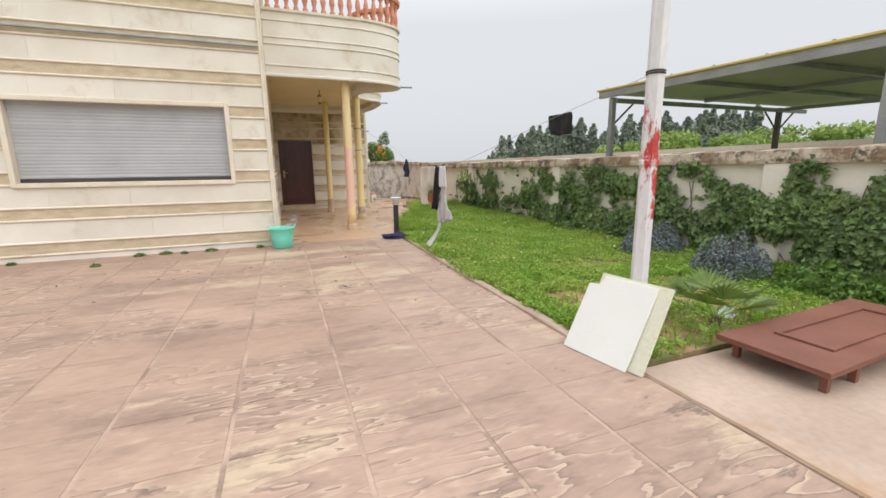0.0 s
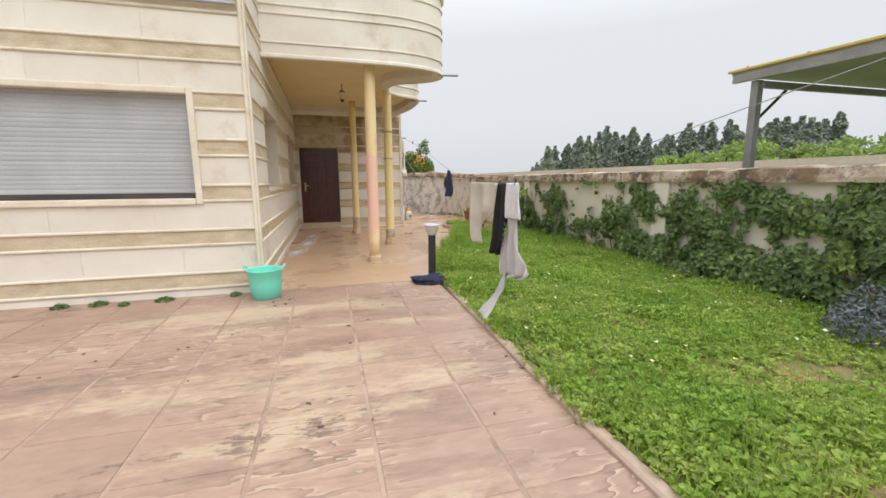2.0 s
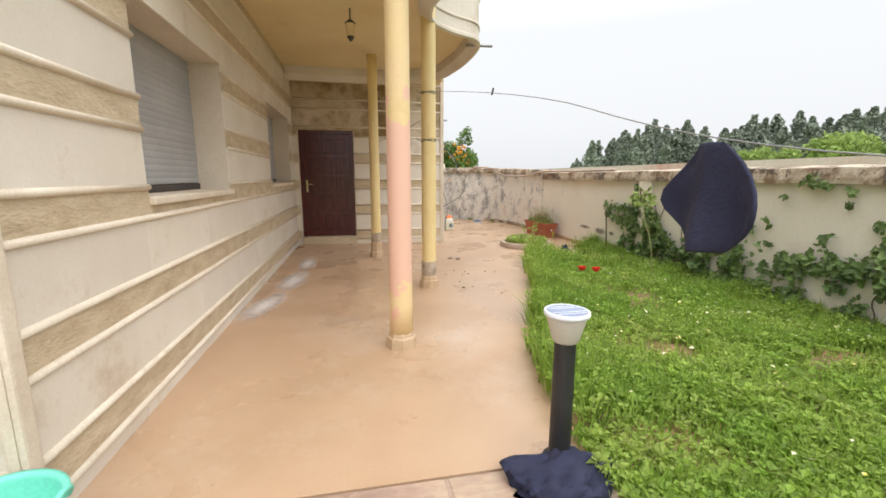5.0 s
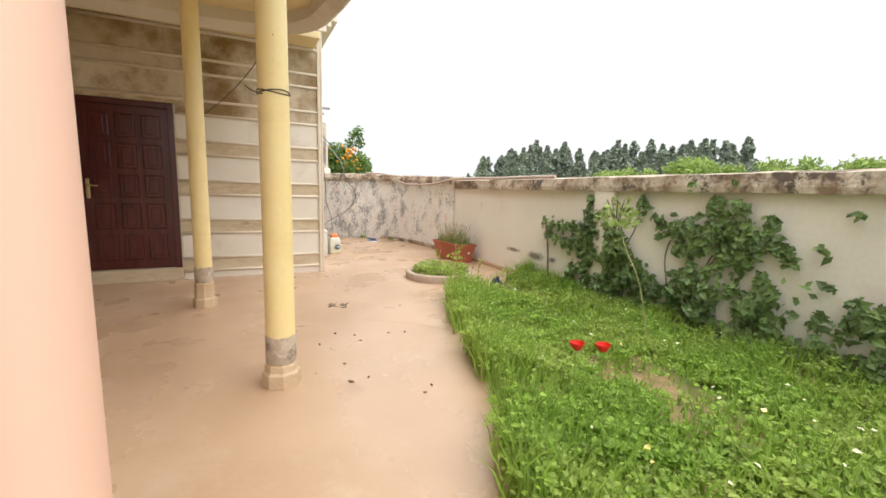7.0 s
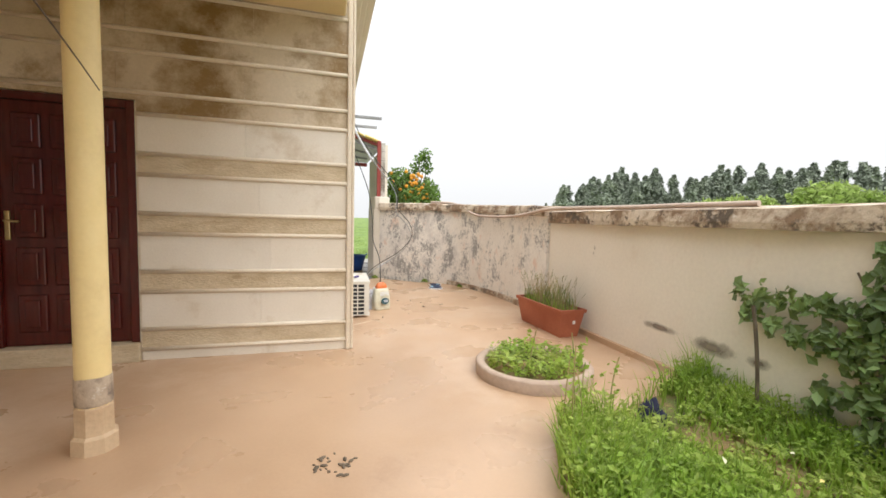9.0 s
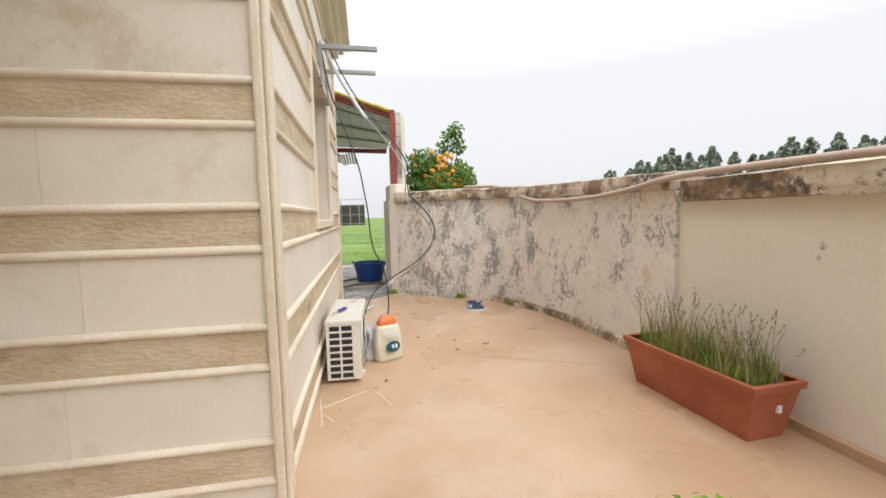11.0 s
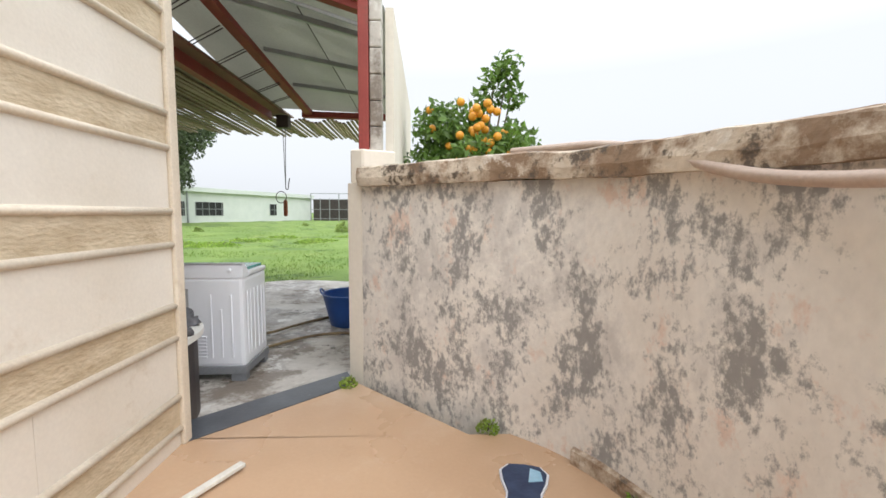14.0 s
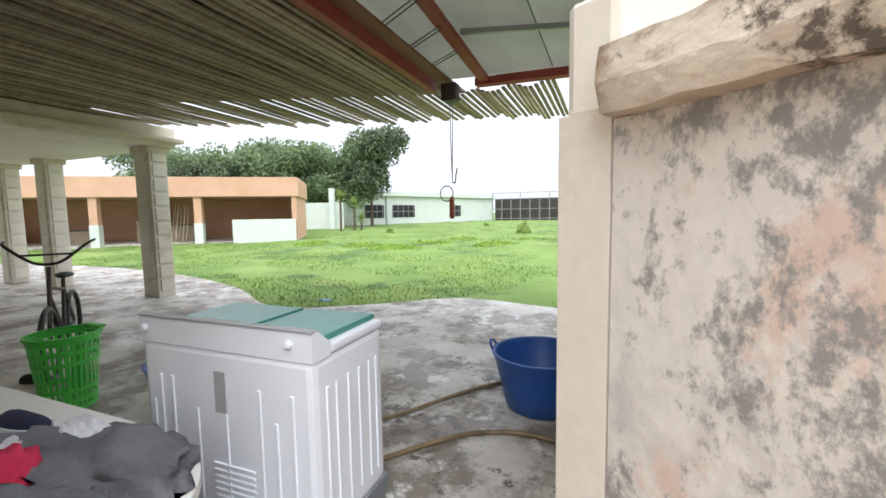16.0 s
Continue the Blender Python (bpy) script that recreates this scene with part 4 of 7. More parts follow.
add_box(bm, (-0.0 + 0.1, YD - 0.05, 0), (1.16, YD + 0.2, 0.158), 0.008)
tagged(mesh_ob("door_step", bm, M_STRIP), "worn stone step under the entrance door", "step", kind="structure")
bm = bmesh.new()
add_box(bm, (0.034, 14.99, 3.20), (2.9, 15.435, 3.296), 0.02)
tagged(mesh_ob("trim_soffit", bm, M_CEIL), "yellow painted cornice under the soffit", "cornice", kind="structure")

win = empty("window_1", (X2 - 0.25, 17.0, 1.24))
bm = bmesh.new()
for a, b in (((0.0, 0.002, 0.002), (0.06, 1.298, 0.06)), ((0.0, 0.002, 1.22), (0.06, 1.298, 1.278)), ((0.0, 0.002, 0.06), (0.06, 0.06, 1.22)), ((0.0, 1.24, 0.06), (0.06, 1.298, 1.22))):
    add_box(bm, a, b, 0.006)
mesh_ob("frame", bm, M_WHITE, win)
for y0, y1, x in ((0.5, 1.24, 0.035), (0.06, 0.62, 0.012)):
    bm = bmesh.new()
    for a, b in (((x, y0, 0.06), (x + 0.022, y0 + 0.055, 1.22)), ((x, y1 - 0.055, 0.06), (x + 0.022, y1, 1.22)), ((x, y0 + 0.055, 0.06), (x + 0.022, y1 - 0.055, 0.115)), ((x, y0 + 0.055, 1.165), (x + 0.022, y1 - 0.055, 1.22))):
        add_box(bm, a, b, 0.004)
    sash = mesh_ob("sash", bm, M_WHITE, win)
    box_ob("pane", (x + 0.008, y0 + 0.055, 0.115), (x + 0.013, y1 - 0.055, 1.165), M_GLASS, sash).visible_shadow = False
tagged(win, "white sliding window with dark glass, partly open", "window", kind="structure")
tagged(box_ob("room_behind", (-0.6, 15.9, -0.01), (X2 - 0.3, 15.95, 3.0), M_DARK), "dark inner wall", "wall", kind="structure")

# conduit along the house front, lantern
tube("conduit", [(-8.5, YF - 0.05, 3.27), (-4.0, YF - 0.05, 3.27), (-0.05, YF - 0.05, 3.27)], 0.022, M_STEEL)
tagged(bpy.data.objects["conduit"], "grey metal awning rail along the house front", "rail")
lan = empty("hanging_lantern", (1.2, 12.1, 3.30))
tube("rod", [(0, 0, 0), (0, 0, -0.14)], 0.008, M_DKSTEEL, lan)
bm = bmesh.new()
lathe(bm, [(0.015, -0.12), (0.05, -0.145), (0.068, -0.165), (0.06, -0.17)], 6)
lathe(bm, [(0.012, -0.36), (0.03, -0.335), (0.045, -0.31), (0.04, -0.305)], 6)
mesh_ob("cage", bm, M_DKSTEEL, lan)
bm = bmesh.new()
lathe(bm, [(0.04, -0.306), (0.058, -0.17)], 6)
mesh_ob("glass", bm, M_CEIL, lan)
tagged(lan, "small old brass lantern hanging from the soffit", "lantern")

# ---- patio things ----
M_TURQ = surf("turquoise_plastic", (0.16, 0.66, 0.50), (0.20, 0.72, 0.56), 2, 0.45, 0.02, 60)
M_BLUE = surf("blue_plastic", (0.02, 0.085, 0.36), (0.03, 0.12, 0.44), 2, 0.4, 0.03, 60)
M_GREEN = surf("green_plastic", (0.08, 0.55, 0.06), (0.12, 0.62, 0.09), 2, 0.4, 0.02, 60)
M_NAVY = surf("navy_cloth", (0.018, 0.02, 0.05), (0.035, 0.038, 0.08), 8, 0.9, 0.5, 90)
M_BLACKC = surf("black_cloth", (0.008, 0.008, 0.009), (0.016, 0.016, 0.018), 8, 0.9, 0.5, 90)
M_GREYC = surf("light_grey_cloth", (0.50, 0.48, 0.48), (0.58, 0.56, 0.56), 6, 0.9, 0.4, 120)
M_WHITEC = surf("white_cloth", (0.66, 0.65, 0.68), (0.74, 0.73, 0.76), 6, 0.9, 0.4, 120)
M_BEIGE = surf("beige_cloth", (0.56, 0.50, 0.42), (0.66, 0.61, 0.53), 6, 0.9, 0.4, 120)
M_DGREYC = surf("dark_grey_cloth", (0.12, 0.12, 0.13), (0.20, 0.20, 0.215), 6, 0.9, 0.5, 90)
M_REDC = surf("crimson_cloth", (0.50, 0.015, 0.06), (0.60, 0.03, 0.09), 6, 0.85, 0.4, 90)
M_BOARD = surf("white_board", (0.74, 0.73, 0.69), (0.78, 0.77, 0.73), 2, 0.6, 0.05, 40, c3=(0.68, 0.65, 0.54), s3=0.8, t3=(0.55, 0.8), fine_mix=0.06)
M_BOARD2 = surf("cream_board", (0.66, 0.64, 0.48), (0.72, 0.70, 0.55), 2, 0.6, 0.05, 40)
M_INK = surf("dark_print", (0.06, 0.06, 0.065), (0.08, 0.08, 0.085), 5, 0.8, 0)


def bucket(name, at, r0, r1, h, mat, label, category, handles=True):
    """An open flexible tub with a rolled rim and two loop handles."""
    base = empty(name, at)
    bm = bmesh.new()
    lathe(bm, [(r0 * 0.9, 0.0), (r0, 0.012), (r0 + (r1 - r0) * 0.5, h * 0.5), (r1, h - 0.02), (r1 + 0.012, h - 0.008), (r1 + 0.012, h), (r1 - 0.008, h), (r1 - 0.012, h - 0.02), (r0 - 0.012, 0.03), (r0 * 0.5, 0.025)], 36)
    mesh_ob("shell", bm, mat, base, smooth=True)
    if handles:
        for s in (1, -1):
            tube("handle", [(s * r1, -0.06, h - 0.01), (s * (r1 + 0.025), -0.05, h + 0.03), (s * (r1 + 0.03), 0, h + 0.045), (s * (r1 + 0.025), 0.05, h + 0.03), (s * r1, 0.06, h - 0.01)], 0.010, mat, base)
    return tagged(base, label, category, "plastic tubs")


bucket("bucket", (0.07, 8.16, 0), 0.158, 0.192, 0.345, M_TURQ, "turquoise plastic bucket on the patio by the house corner", "bucket")

M_DIFF = surf("frosted_cream_plastic", (0.72, 0.68, 0.58), (0.78, 0.74, 0.66), 4, 0.4, 0.02, 60, translucent=0.3, fine_mix=0.05)
M_SOLAR = surf("blue_grey_solar_cell", (0.24, 0.29, 0.42), (0.30, 0.35, 0.48), 6, 0.12, 0.0, 60, fine_mix=0.05)
lamp = empty("bollard_lamp", (2.16, 8.46, 0))
bm = bmesh.new()
lathe(bm, [(0.08, 0), (0.08, 0.02), (0.052, 0.03), (0.05, 0.62)], 20)
mesh_ob("post", bm, M_BLACK, lamp, smooth=False)
bm = bmesh.new()
lathe(bm, [(0.055, 0.62), (0.062, 0.628), (0.094, 0.745), (0.094, 0.75)], 24)
mesh_ob("diffuser", bm, M_DIFF, lamp, smooth=True)
bm = bmesh.new()
lathe(bm, [(0.094, 0.745), (0.103, 0.748), (0.106, 0.758), (0.103, 0.768), (0.094, 0.770), (0.092, 0.764), (0.05, 0.764)], 32)
mesh_ob("rim", bm, M_WHITE, lamp, smooth=True)
bm = bmesh.new()
lathe(bm, [(0.092, 0.763), (0.090, 0.768), (0.04, 0.7685)], 32)
mesh_ob("solar_cell", bm, M_SOLAR, lamp)
bm = bmesh.new()
for y in (-0.05, -0.025, 0.03, 0.052):
    half = math.sqrt(0.086 ** 2 - y * y)
    add_box(bm, (-half, y - 0.0018, 0.7686), (half, y + 0.0018, 0.7705))
mesh_ob("contact_strip", bm, M_WHITE, lamp)
tagged(lamp, "black bollard garden lamp with a pale solar head", "lamp")


def cloth_heap(name, at, r, h, mat, label, seed, sx=1.0, sy=1.0):
    """A crumpled garment lying in folds."""
    bm = bmesh.new()
    bmesh.ops.create_icosphere(bm, subdivisions=4, radius=1.0)
    for v in bm.verts:
        q = v.co.copy()
        f = 1 + 0.45 * noise.noise(q * 1.6 + Vector((seed, 0, 0))) + 0.22 * noise.noise(q * 4.5 + Vector((0, seed, 0)))
        ridge = 1 - 2 * abs(noise.noise(q * 3.2 + Vector((0, 0, seed))))
        fold = 1 - 2 * abs(noise.noise(q * 7.5 + Vector((seed, 0, seed))))
        v.co = Vector((q.x * r * f * sx, q.y * r * f * sy, max(0.0, q.z) ** 0.6 * h * (0.45 + 0.4 * ridge + 0.22 * fold) * f + 0.004))
    ob = mesh_ob(name, bm, mat, smooth=True)
    ob.matrix_basis = pose(*at)
    return tagged(ob, label, "clothing")


cloth_heap("crumpled_trousers", (2.10, 8.30, 0), 0.26, 0.10, M_NAVY, "crumpled navy cloth lying round the bollard lamp", 3, 1.05, 0.6)

# pole, boards, steel tray
pole = empty("steel_pole", (2.42, 2.78, 0))
bm = bmesh.new()
lathe(bm, [(0.058, 0.0), (0.055, 1.30), (0.055, 3.9)], 6)
mesh_ob("shaft", bm, M_WPOLE, pole)
bm = bmesh.new()
lathe(bm, [(0.062, 1.30), (0.066, 1.31), (0.066, 1.33), (0.06, 1.34)], 6)
mesh_ob("joint_ring", bm, M_WPOLE, pole)
for z in (1.87, 1.885):
    bm = bmesh.new()
    lathe(bm, [(0.055, z - 0.006), (0.062, z), (0.055, z + 0.006)], 12, cap=False)
    mesh_ob("wire_tie", bm, M_DKSTEEL, pole)
tagged(pole, "white painted steel pole flaking to red rust", "pole")


def board(at_bl, at_br, top, thick, mat, label, chip=True):
    """A thin board leaning from its lower edge to its upper edge."""
    bl, br, tl = Vector(at_bl), Vector(at_br), Vector(top)
    u, w = br - bl, tl - bl
    n = u.cross(w).normalized()
    out = [(0, 0), (1, 0), (1, 1), (0.22, 1), (0.17, 0.88), (0.0, 0.86)] if chip else [(0, 0), (1, 0), (1, 1), (0, 1)]
    bm = bmesh.new()
    lo = [bm.verts.new(bl + u * a + w * b) for a, b in out]
    hi = [bm.verts.new(bl + u * a + w * b + n * thick) for a, b in out]
    k = len(out)
    for i in range(k):
        bm.faces.new((lo[i], lo[(i + 1) % k], hi[(i + 1) % k], hi[i]))
    bm.faces.new(lo)
    bm.faces.new(list(reversed(hi)))
    bmesh.ops.recalc_face_normals(bm, faces=bm.faces[:])
    bmesh.ops.bevel(bm, geom=bm.edges[:], offset=0.003, segments=1, affect="EDGES")
    return tagged(mesh_ob("leaning_board", bm, mat), label, "board", "boards against the pole")


board((2.00, 3.03, 0.004), (2.09, 2.53, 0.004), (2.27, 3.06, 0.52), -0.018, M_BOARD, "chipped white board leaning on the steel pole")
board((2.045, 2.96, 0.004), (2.14, 2.44, 0.004), (2.305, 3.0, 0.53), -0.018, M_BOARD2, "cream board leaning behind the white one", False)

tray = empty("steel_gate_panel", (3.80, 2.16, 0), 3)
bm = bmesh.new()
add_box(bm, (-0.9, -0.24, 0.135), (0.9, 0.40, 0.15), 0.004)
mesh_ob("sheet", bm, M_RUST, tray)
bm = bmesh.new()
for a, b in (((-0.55, -0.10, 0.15), (0.62, -0.07, 0.166)), ((-0.55, 0.20, 0.15), (0.62, 0.23, 0.166)), ((-0.55, -0.07, 0.15), (-0.52, 0.20, 0.166)), ((0.59, -0.07, 0.15), (0.62, 0.20, 0.166)),
             ((-0.9, -0.24, 0.112), (0.9, -0.21, 0.135)), ((-0.9, 0.37, 0.112), (0.9, 0.40, 0.135)), ((-0.9, -0.21, 0.112), (-0.87, 0.37, 0.135)), ((0.87, -0.21, 0.112), (0.9, 0.37, 0.135))):
    add_box(bm, a, b, 0.004)
mesh_ob("frame_bar", bm, M_RUST, tray)
for x, y in ((-0.8, -0.18), (-0.78, 0.32), (0.7, -0.18), (0.7, 0.32), (-0.5, -0.19)):
    box_ob("leg", (x - 0.02, y - 0.02, -0.012), (x + 0.02, y + 0.02, 0.136), M_RUST, tray)
tagged(tray, "rust-brown steel gate panel lying on short legs", "gate panel")

# ---- clothes line and laundry ----
LINE = [(2.42, 2.78, 1.88), (2.41, 3.76, 1.74), (2.27, 5.4, 1.38), (2.24, 6.2, 1.33), (2.22, 7.0, 1.36), (2.20, 7.85, 1.47), (2.16, 9.0, 1.84), (2.08, 11.72, 2.34)]
tagged(tube("clothes_line", LINE, 0.002, M_STEEL), "thin pale washing line from pole to column", "line")


def garment(name, y0, y1, z, x, rows, mat, label, sway=0.05, seed=1, blow=0.0):
    """A garment pegged to the line: rows of (drop, left, right) across its width, with folds, doubled for thickness."""
    vs, fs = [], []
    n = 26
    for i, (drop, a, b) in enumerate(rows):
        for j in range(n + 1):
            t = a + (b - a) * j / n
            f = drop * 1.4
            off = sway * f * math.sin(t * 13 + seed + drop * 2.0) + 0.03 * noise.noise(Vector((t * 5, drop * 5, seed)))
            vs.append((x + off + blow * drop * drop, y0 + (y1 - y0) * t, z - drop))
    for i in range(len(rows) - 1):
        for j in range(n):
            k = i * (n + 1) + j
            fs.append((k, k + 1, k + n + 2, k + n + 1))
    ob = soup(name, vs, fs, mat, smooth=True)
    s = ob.modifiers.new("thickness", "SOLIDIFY")
    s.thickness = 0.012
    s.offset = 0
    sb = ob.modifiers.new("soft", "SUBSURF")
    sb.levels = sb.render_levels = 1
    return tagged(ob, label, "laundry", "washing on the line") if label else ob


garment("beige_trousers", 7.10, 6.44, 1.335, 2.235, [(0, 0.02, 1.0), (0.1, 0.0, 0.98), (0.22, 0.02, 0.9), (0.3, 0.04, 0.86), (0.37, 0.1, 0.5), (0.46, 0.14, 0.36), (0.54, 0.16, 0.34), (0.60, 0.2, 0.36)], M_BEIGE, "beige trousers folded over the washing line", 0.06, 2)
garment("pillowcase", 6.52, 6.40, 1.33, 2.26, [(0, 0, 1.0), (0.15, 0.0, 1.1), (0.30, 0.1, 1.1), (0.40, 0.2, 1.0)], M_WHITEC, "small white cloth hanging on the washing line", 0.05, 5)
garment("black_leggings", 6.42, 6.14, 1.33, 2.23, [(0, 0.05, 1.0), (0.12, 0.02, 0.95), (0.25, 0.0, 0.85), (0.40, -0.05, 0.7), (0.52, -0.08, 0.55), (0.62, -0.08, 0.5)], M_BLACKC, "black leggings hanging on the washing line", 0.06, 3)
shirt = garment("grey_sweatshirt", 6.24, 5.94, 1.33, 2.24, [(0, 0.03, 0.75), (0.10, 0.08, 0.85), (0.20, 0.16, 0.85), (0.29, 0.20, 0.83), (0.39, 0.05, 0.77), (0.51, -0.16, 0.78), (0.60, -0.32, 0.95), (0.66, -0.44, 1.06), (0.71, -0.55, 1.16), (0.745, -0.62, 1.18), (0.77, -0.60, 0.80), (0.79, -0.45, 0.60)], M_GREYC, "pale grey sweatshirt with dark chest print, hanging upside down", 0.04, 6, 0.06)
sleeve = garment("sleeve", 6.24, 5.94, 0.57, 2.26, [(0, -0.14, 0.10), (0.06, -0.20, 0.10), (0.13, -0.22, 0.18), (0.20, -0.28, 0.12), (0.28, -0.36, 0.20), (0.34, -0.40, 0.24), (0.37, -0.36, 0.26)], M_GREYC, "", 0.02, 9, -1.5)
sleeve.parent = shirt
garment("white_tee", 6.16, 5.94, 1.335, 2.215, [(0, 0, 1.0), (0.12, -0.02, 1.05), (0.22, -0.05, 1.1), (0.29, 0.0, 1.12)], M_WHITEC, "white T-shirt hung over the washing line", 0.05, 8)
garment("navy_cap", 7.98, 7.62, 1.47, 2.205, [(0, 0.4, 0.6), (0.06, 0.25, 0.8), (0.14, 0.0, 0.95), (0.2, 0.05, 1.0), (0.25, 0.25, 0.85), (0.31, 0.4, 0.65)], M_NAVY, "dark navy garment pegged to the washing line", 0.10, 4)
garment("black_shorts", 3.90, 3.58, 1.745, 2.41, [(0, 0.0, 1.0), (0.05, -0.02, 1.04), (0.10, 0.0, 1.0), (0.15, 0.05, 0.98), (0.18, 0.4, 0.95)], M_BLACKC, "black garment pegged to the washing line", 0.10, 7)
for y, z in ((9.6, 1.95), (7.05, 1.365), (6.3, 1.335), (6.0, 1.345)):
    bm = bmesh.new()
    add_box(bm, (-0.005, -0.005, -0.035), (0.0, 0.005, 0.015), 0.002)
    add_box(bm, (0.001, -0.005, -0.03), (0.006, 0.005, 0.015), 0.002)
    tagged(mesh_ob("clothes_peg", bm, M_DKSTEEL, m=pose(2.22 if y < 9 else 2.15, y, z, 0, 12, 0)), "small clothes peg clipped on the washing line", "peg", "pegs on the line")
# bars of print on the sweatshirt
bm = bmesh.new()
for k in range(5):
    xk = 2.212 - 0.004 * k
    add_box(bm, (xk, 6.190 + 0.006 * k, 0.98 - 0.045 * k), (xk + 0.003, 6.158 + 0.006 * k, 1.008 - 0.045 * k))
mesh_ob("print", bm, M_INK, shirt)
# wire wound round the columns
for x, y, z, r in ((*COL2, 1.80, 0.092), (*COL2, 2.34, 0.091)):
    pts = [(x + r * math.cos(a), y + r * math.sin(a), z + 0.012 * math.sin(a * 1.5)) for a in [i * 0.5 for i in range(26)]]
    tagged(tube("wire_tie", pts + [(x - 0.11, y - 0.08, z - 0.03), (x - 0.15, y - 0.04, z + 0.02)], 0.0035, M_DKSTEEL), "black wire twisted round the column", "wire", "column wires")
tagged(tube("wire_tie_thin", [(2.075, 11.72, 2.1), (1.95, 12.6, 2.0), (1.59, 13.92, 1.95)], 0.003, M_DKSTEEL), "thin dark wire between two columns", "wire")

# ---- terrace things ----
ring = empty("round_flower_bed", (4.49, 14.48, 0))
bm = bmesh.new()
lathe(bm, [(0.50, 0.0), (0.505, 0.09), (0.49, 0.105), (0.44, 0.105), (0.425, 0.09), (0.42, 0.0)], 40, cap=False)
for v in bm.verts:
    v.co += Vector((0, 0, noise.noise(v.co * 6) * 0.008))
mesh_ob("kerb_ring", bm, M_PALE, ring, smooth=True)
bm = bmesh.new()
lathe(bm, [(0.43, 0.05), (0.2, 0.065)], 24)
mesh_ob("soil", bm, M_SOIL, ring)
pts = [(0.42 * math.sqrt(rng.random()) * math.cos(a), 0.42 * math.sqrt(rng.random()) * math.sin(a), rng.uniform(0.07, 0.2)) for a in rng.uniform(0, 6.28, 1500)]
leaves("greens", pts, M_WEED, 0.018, ring, facing=(0, 0, 1))
tagged(ring, "round concrete-edged flower bed with green weeds", "flower bed")

box = empty("planter_box", (5.42, 15.84, 0), 3)
bm = bmesh.new()
for (w0, l0, z0), (w1, l1, z1) in (((0.12, 0.43, 0.0), (0.16, 0.49, 0.29)), ((0.175, 0.505, 0.29), (0.18, 0.51, 0.33))):
    lo = [bm.verts.new((sx * w0, sy * l0, z0)) for sx, sy in ((-1, -1), (1, -1), (1, 1), (-1, 1))]
    hi = [bm.verts.new((sx * w1, sy * l1, z1)) for sx, sy in ((-1, -1), (1, -1), (1, 1), (-1, 1))]
    for i in range(4):
        bm.faces.new((lo[i], lo[(i + 1) % 4], hi[(i + 1) % 4], hi[i]))
    bm.faces.new(list(reversed(lo)))
    inn = [bm.verts.new((sx * (w1 - 0.03), sy * (l1 - 0.03), z1)) for sx, sy in ((-1, -1), (1, -1), (1, 1), (-1, 1))]
    for i in range(4):
        bm.faces.new((hi[i], hi[(i + 1) % 4], inn[(i + 1) % 4], inn[i]))
mesh_ob("trough", bm, M_TERRA, box)
box_ob("soil", (-0.135, -0.47, 0.20), (0.135, 0.47, 0.285), M_SOIL, box)
box_ob("sticker", (0.02, -0.478, 0.16), (0.05, -0.462, 0.20), M_WHITE, box)
tagged(box, "long terracotta planter with dry grass by the wall", "planter")
M_DRY = surf("dry_grass", (0.30, 0.24, 0.10), (0.42, 0.35, 0.17), 3, 0.8, 0, 30, c3=(0.12, 0.2, 0.04), s3=3, t3=(0.5, 0.6), island=0.3)
state = random.getstate()
random.seed(9)
pl = [(5.42 + 0.12 * random.uniform(-1, 1), 15.84 + 0.44 * random.uniform(-1, 1), 0.28, random.uniform(0.5, 1.6)) for _ in range(520)]
blades("planter_grass", pl, M_DRY, 0.12, 0.26, 0.004, "dry seeding grass growing in the planter", "grass", 0.35)
pl = [(5.42 + 0.12 * random.uniform(-1, 1), 15.84 + 0.44 * random.uniform(-1, 1), 0.28, random.uniform(0.5, 1.2)) for _ in range(500)]
blades("planter_weeds", pl, M_GRASS, 0.05, 0.16, 0.006, "green weeds growing in the planter", "weeds", 0.6)

vs, fs, pts = [], [], []
for _ in range(75):
    x, y = 5.42 + 0.12 * random.uniform(-1, 1), 15.84 + 0.44 * random.uniform(-1, 1)
    a, h = random.uniform(0, 6.28), random.uniform(0.22, 0.44)
    lean = random.uniform(0.02, 0.16)
    p = [Vector((x + math.cos(a) * lean * t * t, y + math.sin(a) * lean * t * t, 0.28 + h * (t - 0.12 * t * t))) for t in (0, 0.5, 1.0)]
    w = Vector((-math.sin(a), math.cos(a), 0)) * 0.0016
    for q, q2 in zip(p, p[1:]):
        i = len(vs)
        vs += [q - w, q + w, q2 + w, q2 - w]
        fs.append((i, i + 1, i + 2, i + 3))
    d = (p[2] - p[1]).normalized()
    for k in range(7):
        i = len(vs)
        c = p[2] + d * (0.009 * k - 0.03)
        b = k * 2.4
        o = Vector((math.cos(b), math.sin(b), 0.2)) * 0.007
        vs += [c, c + o + d * 0.008, c + d * 0.02, c - o * 0.3 + d * 0.01]
        fs.append((i, i + 1, i + 2, i + 3))
tagged(soup("seed_heads", vs, fs, M_DRY), "dry seed heads nodding over the planter", "grass", kind="stuff")

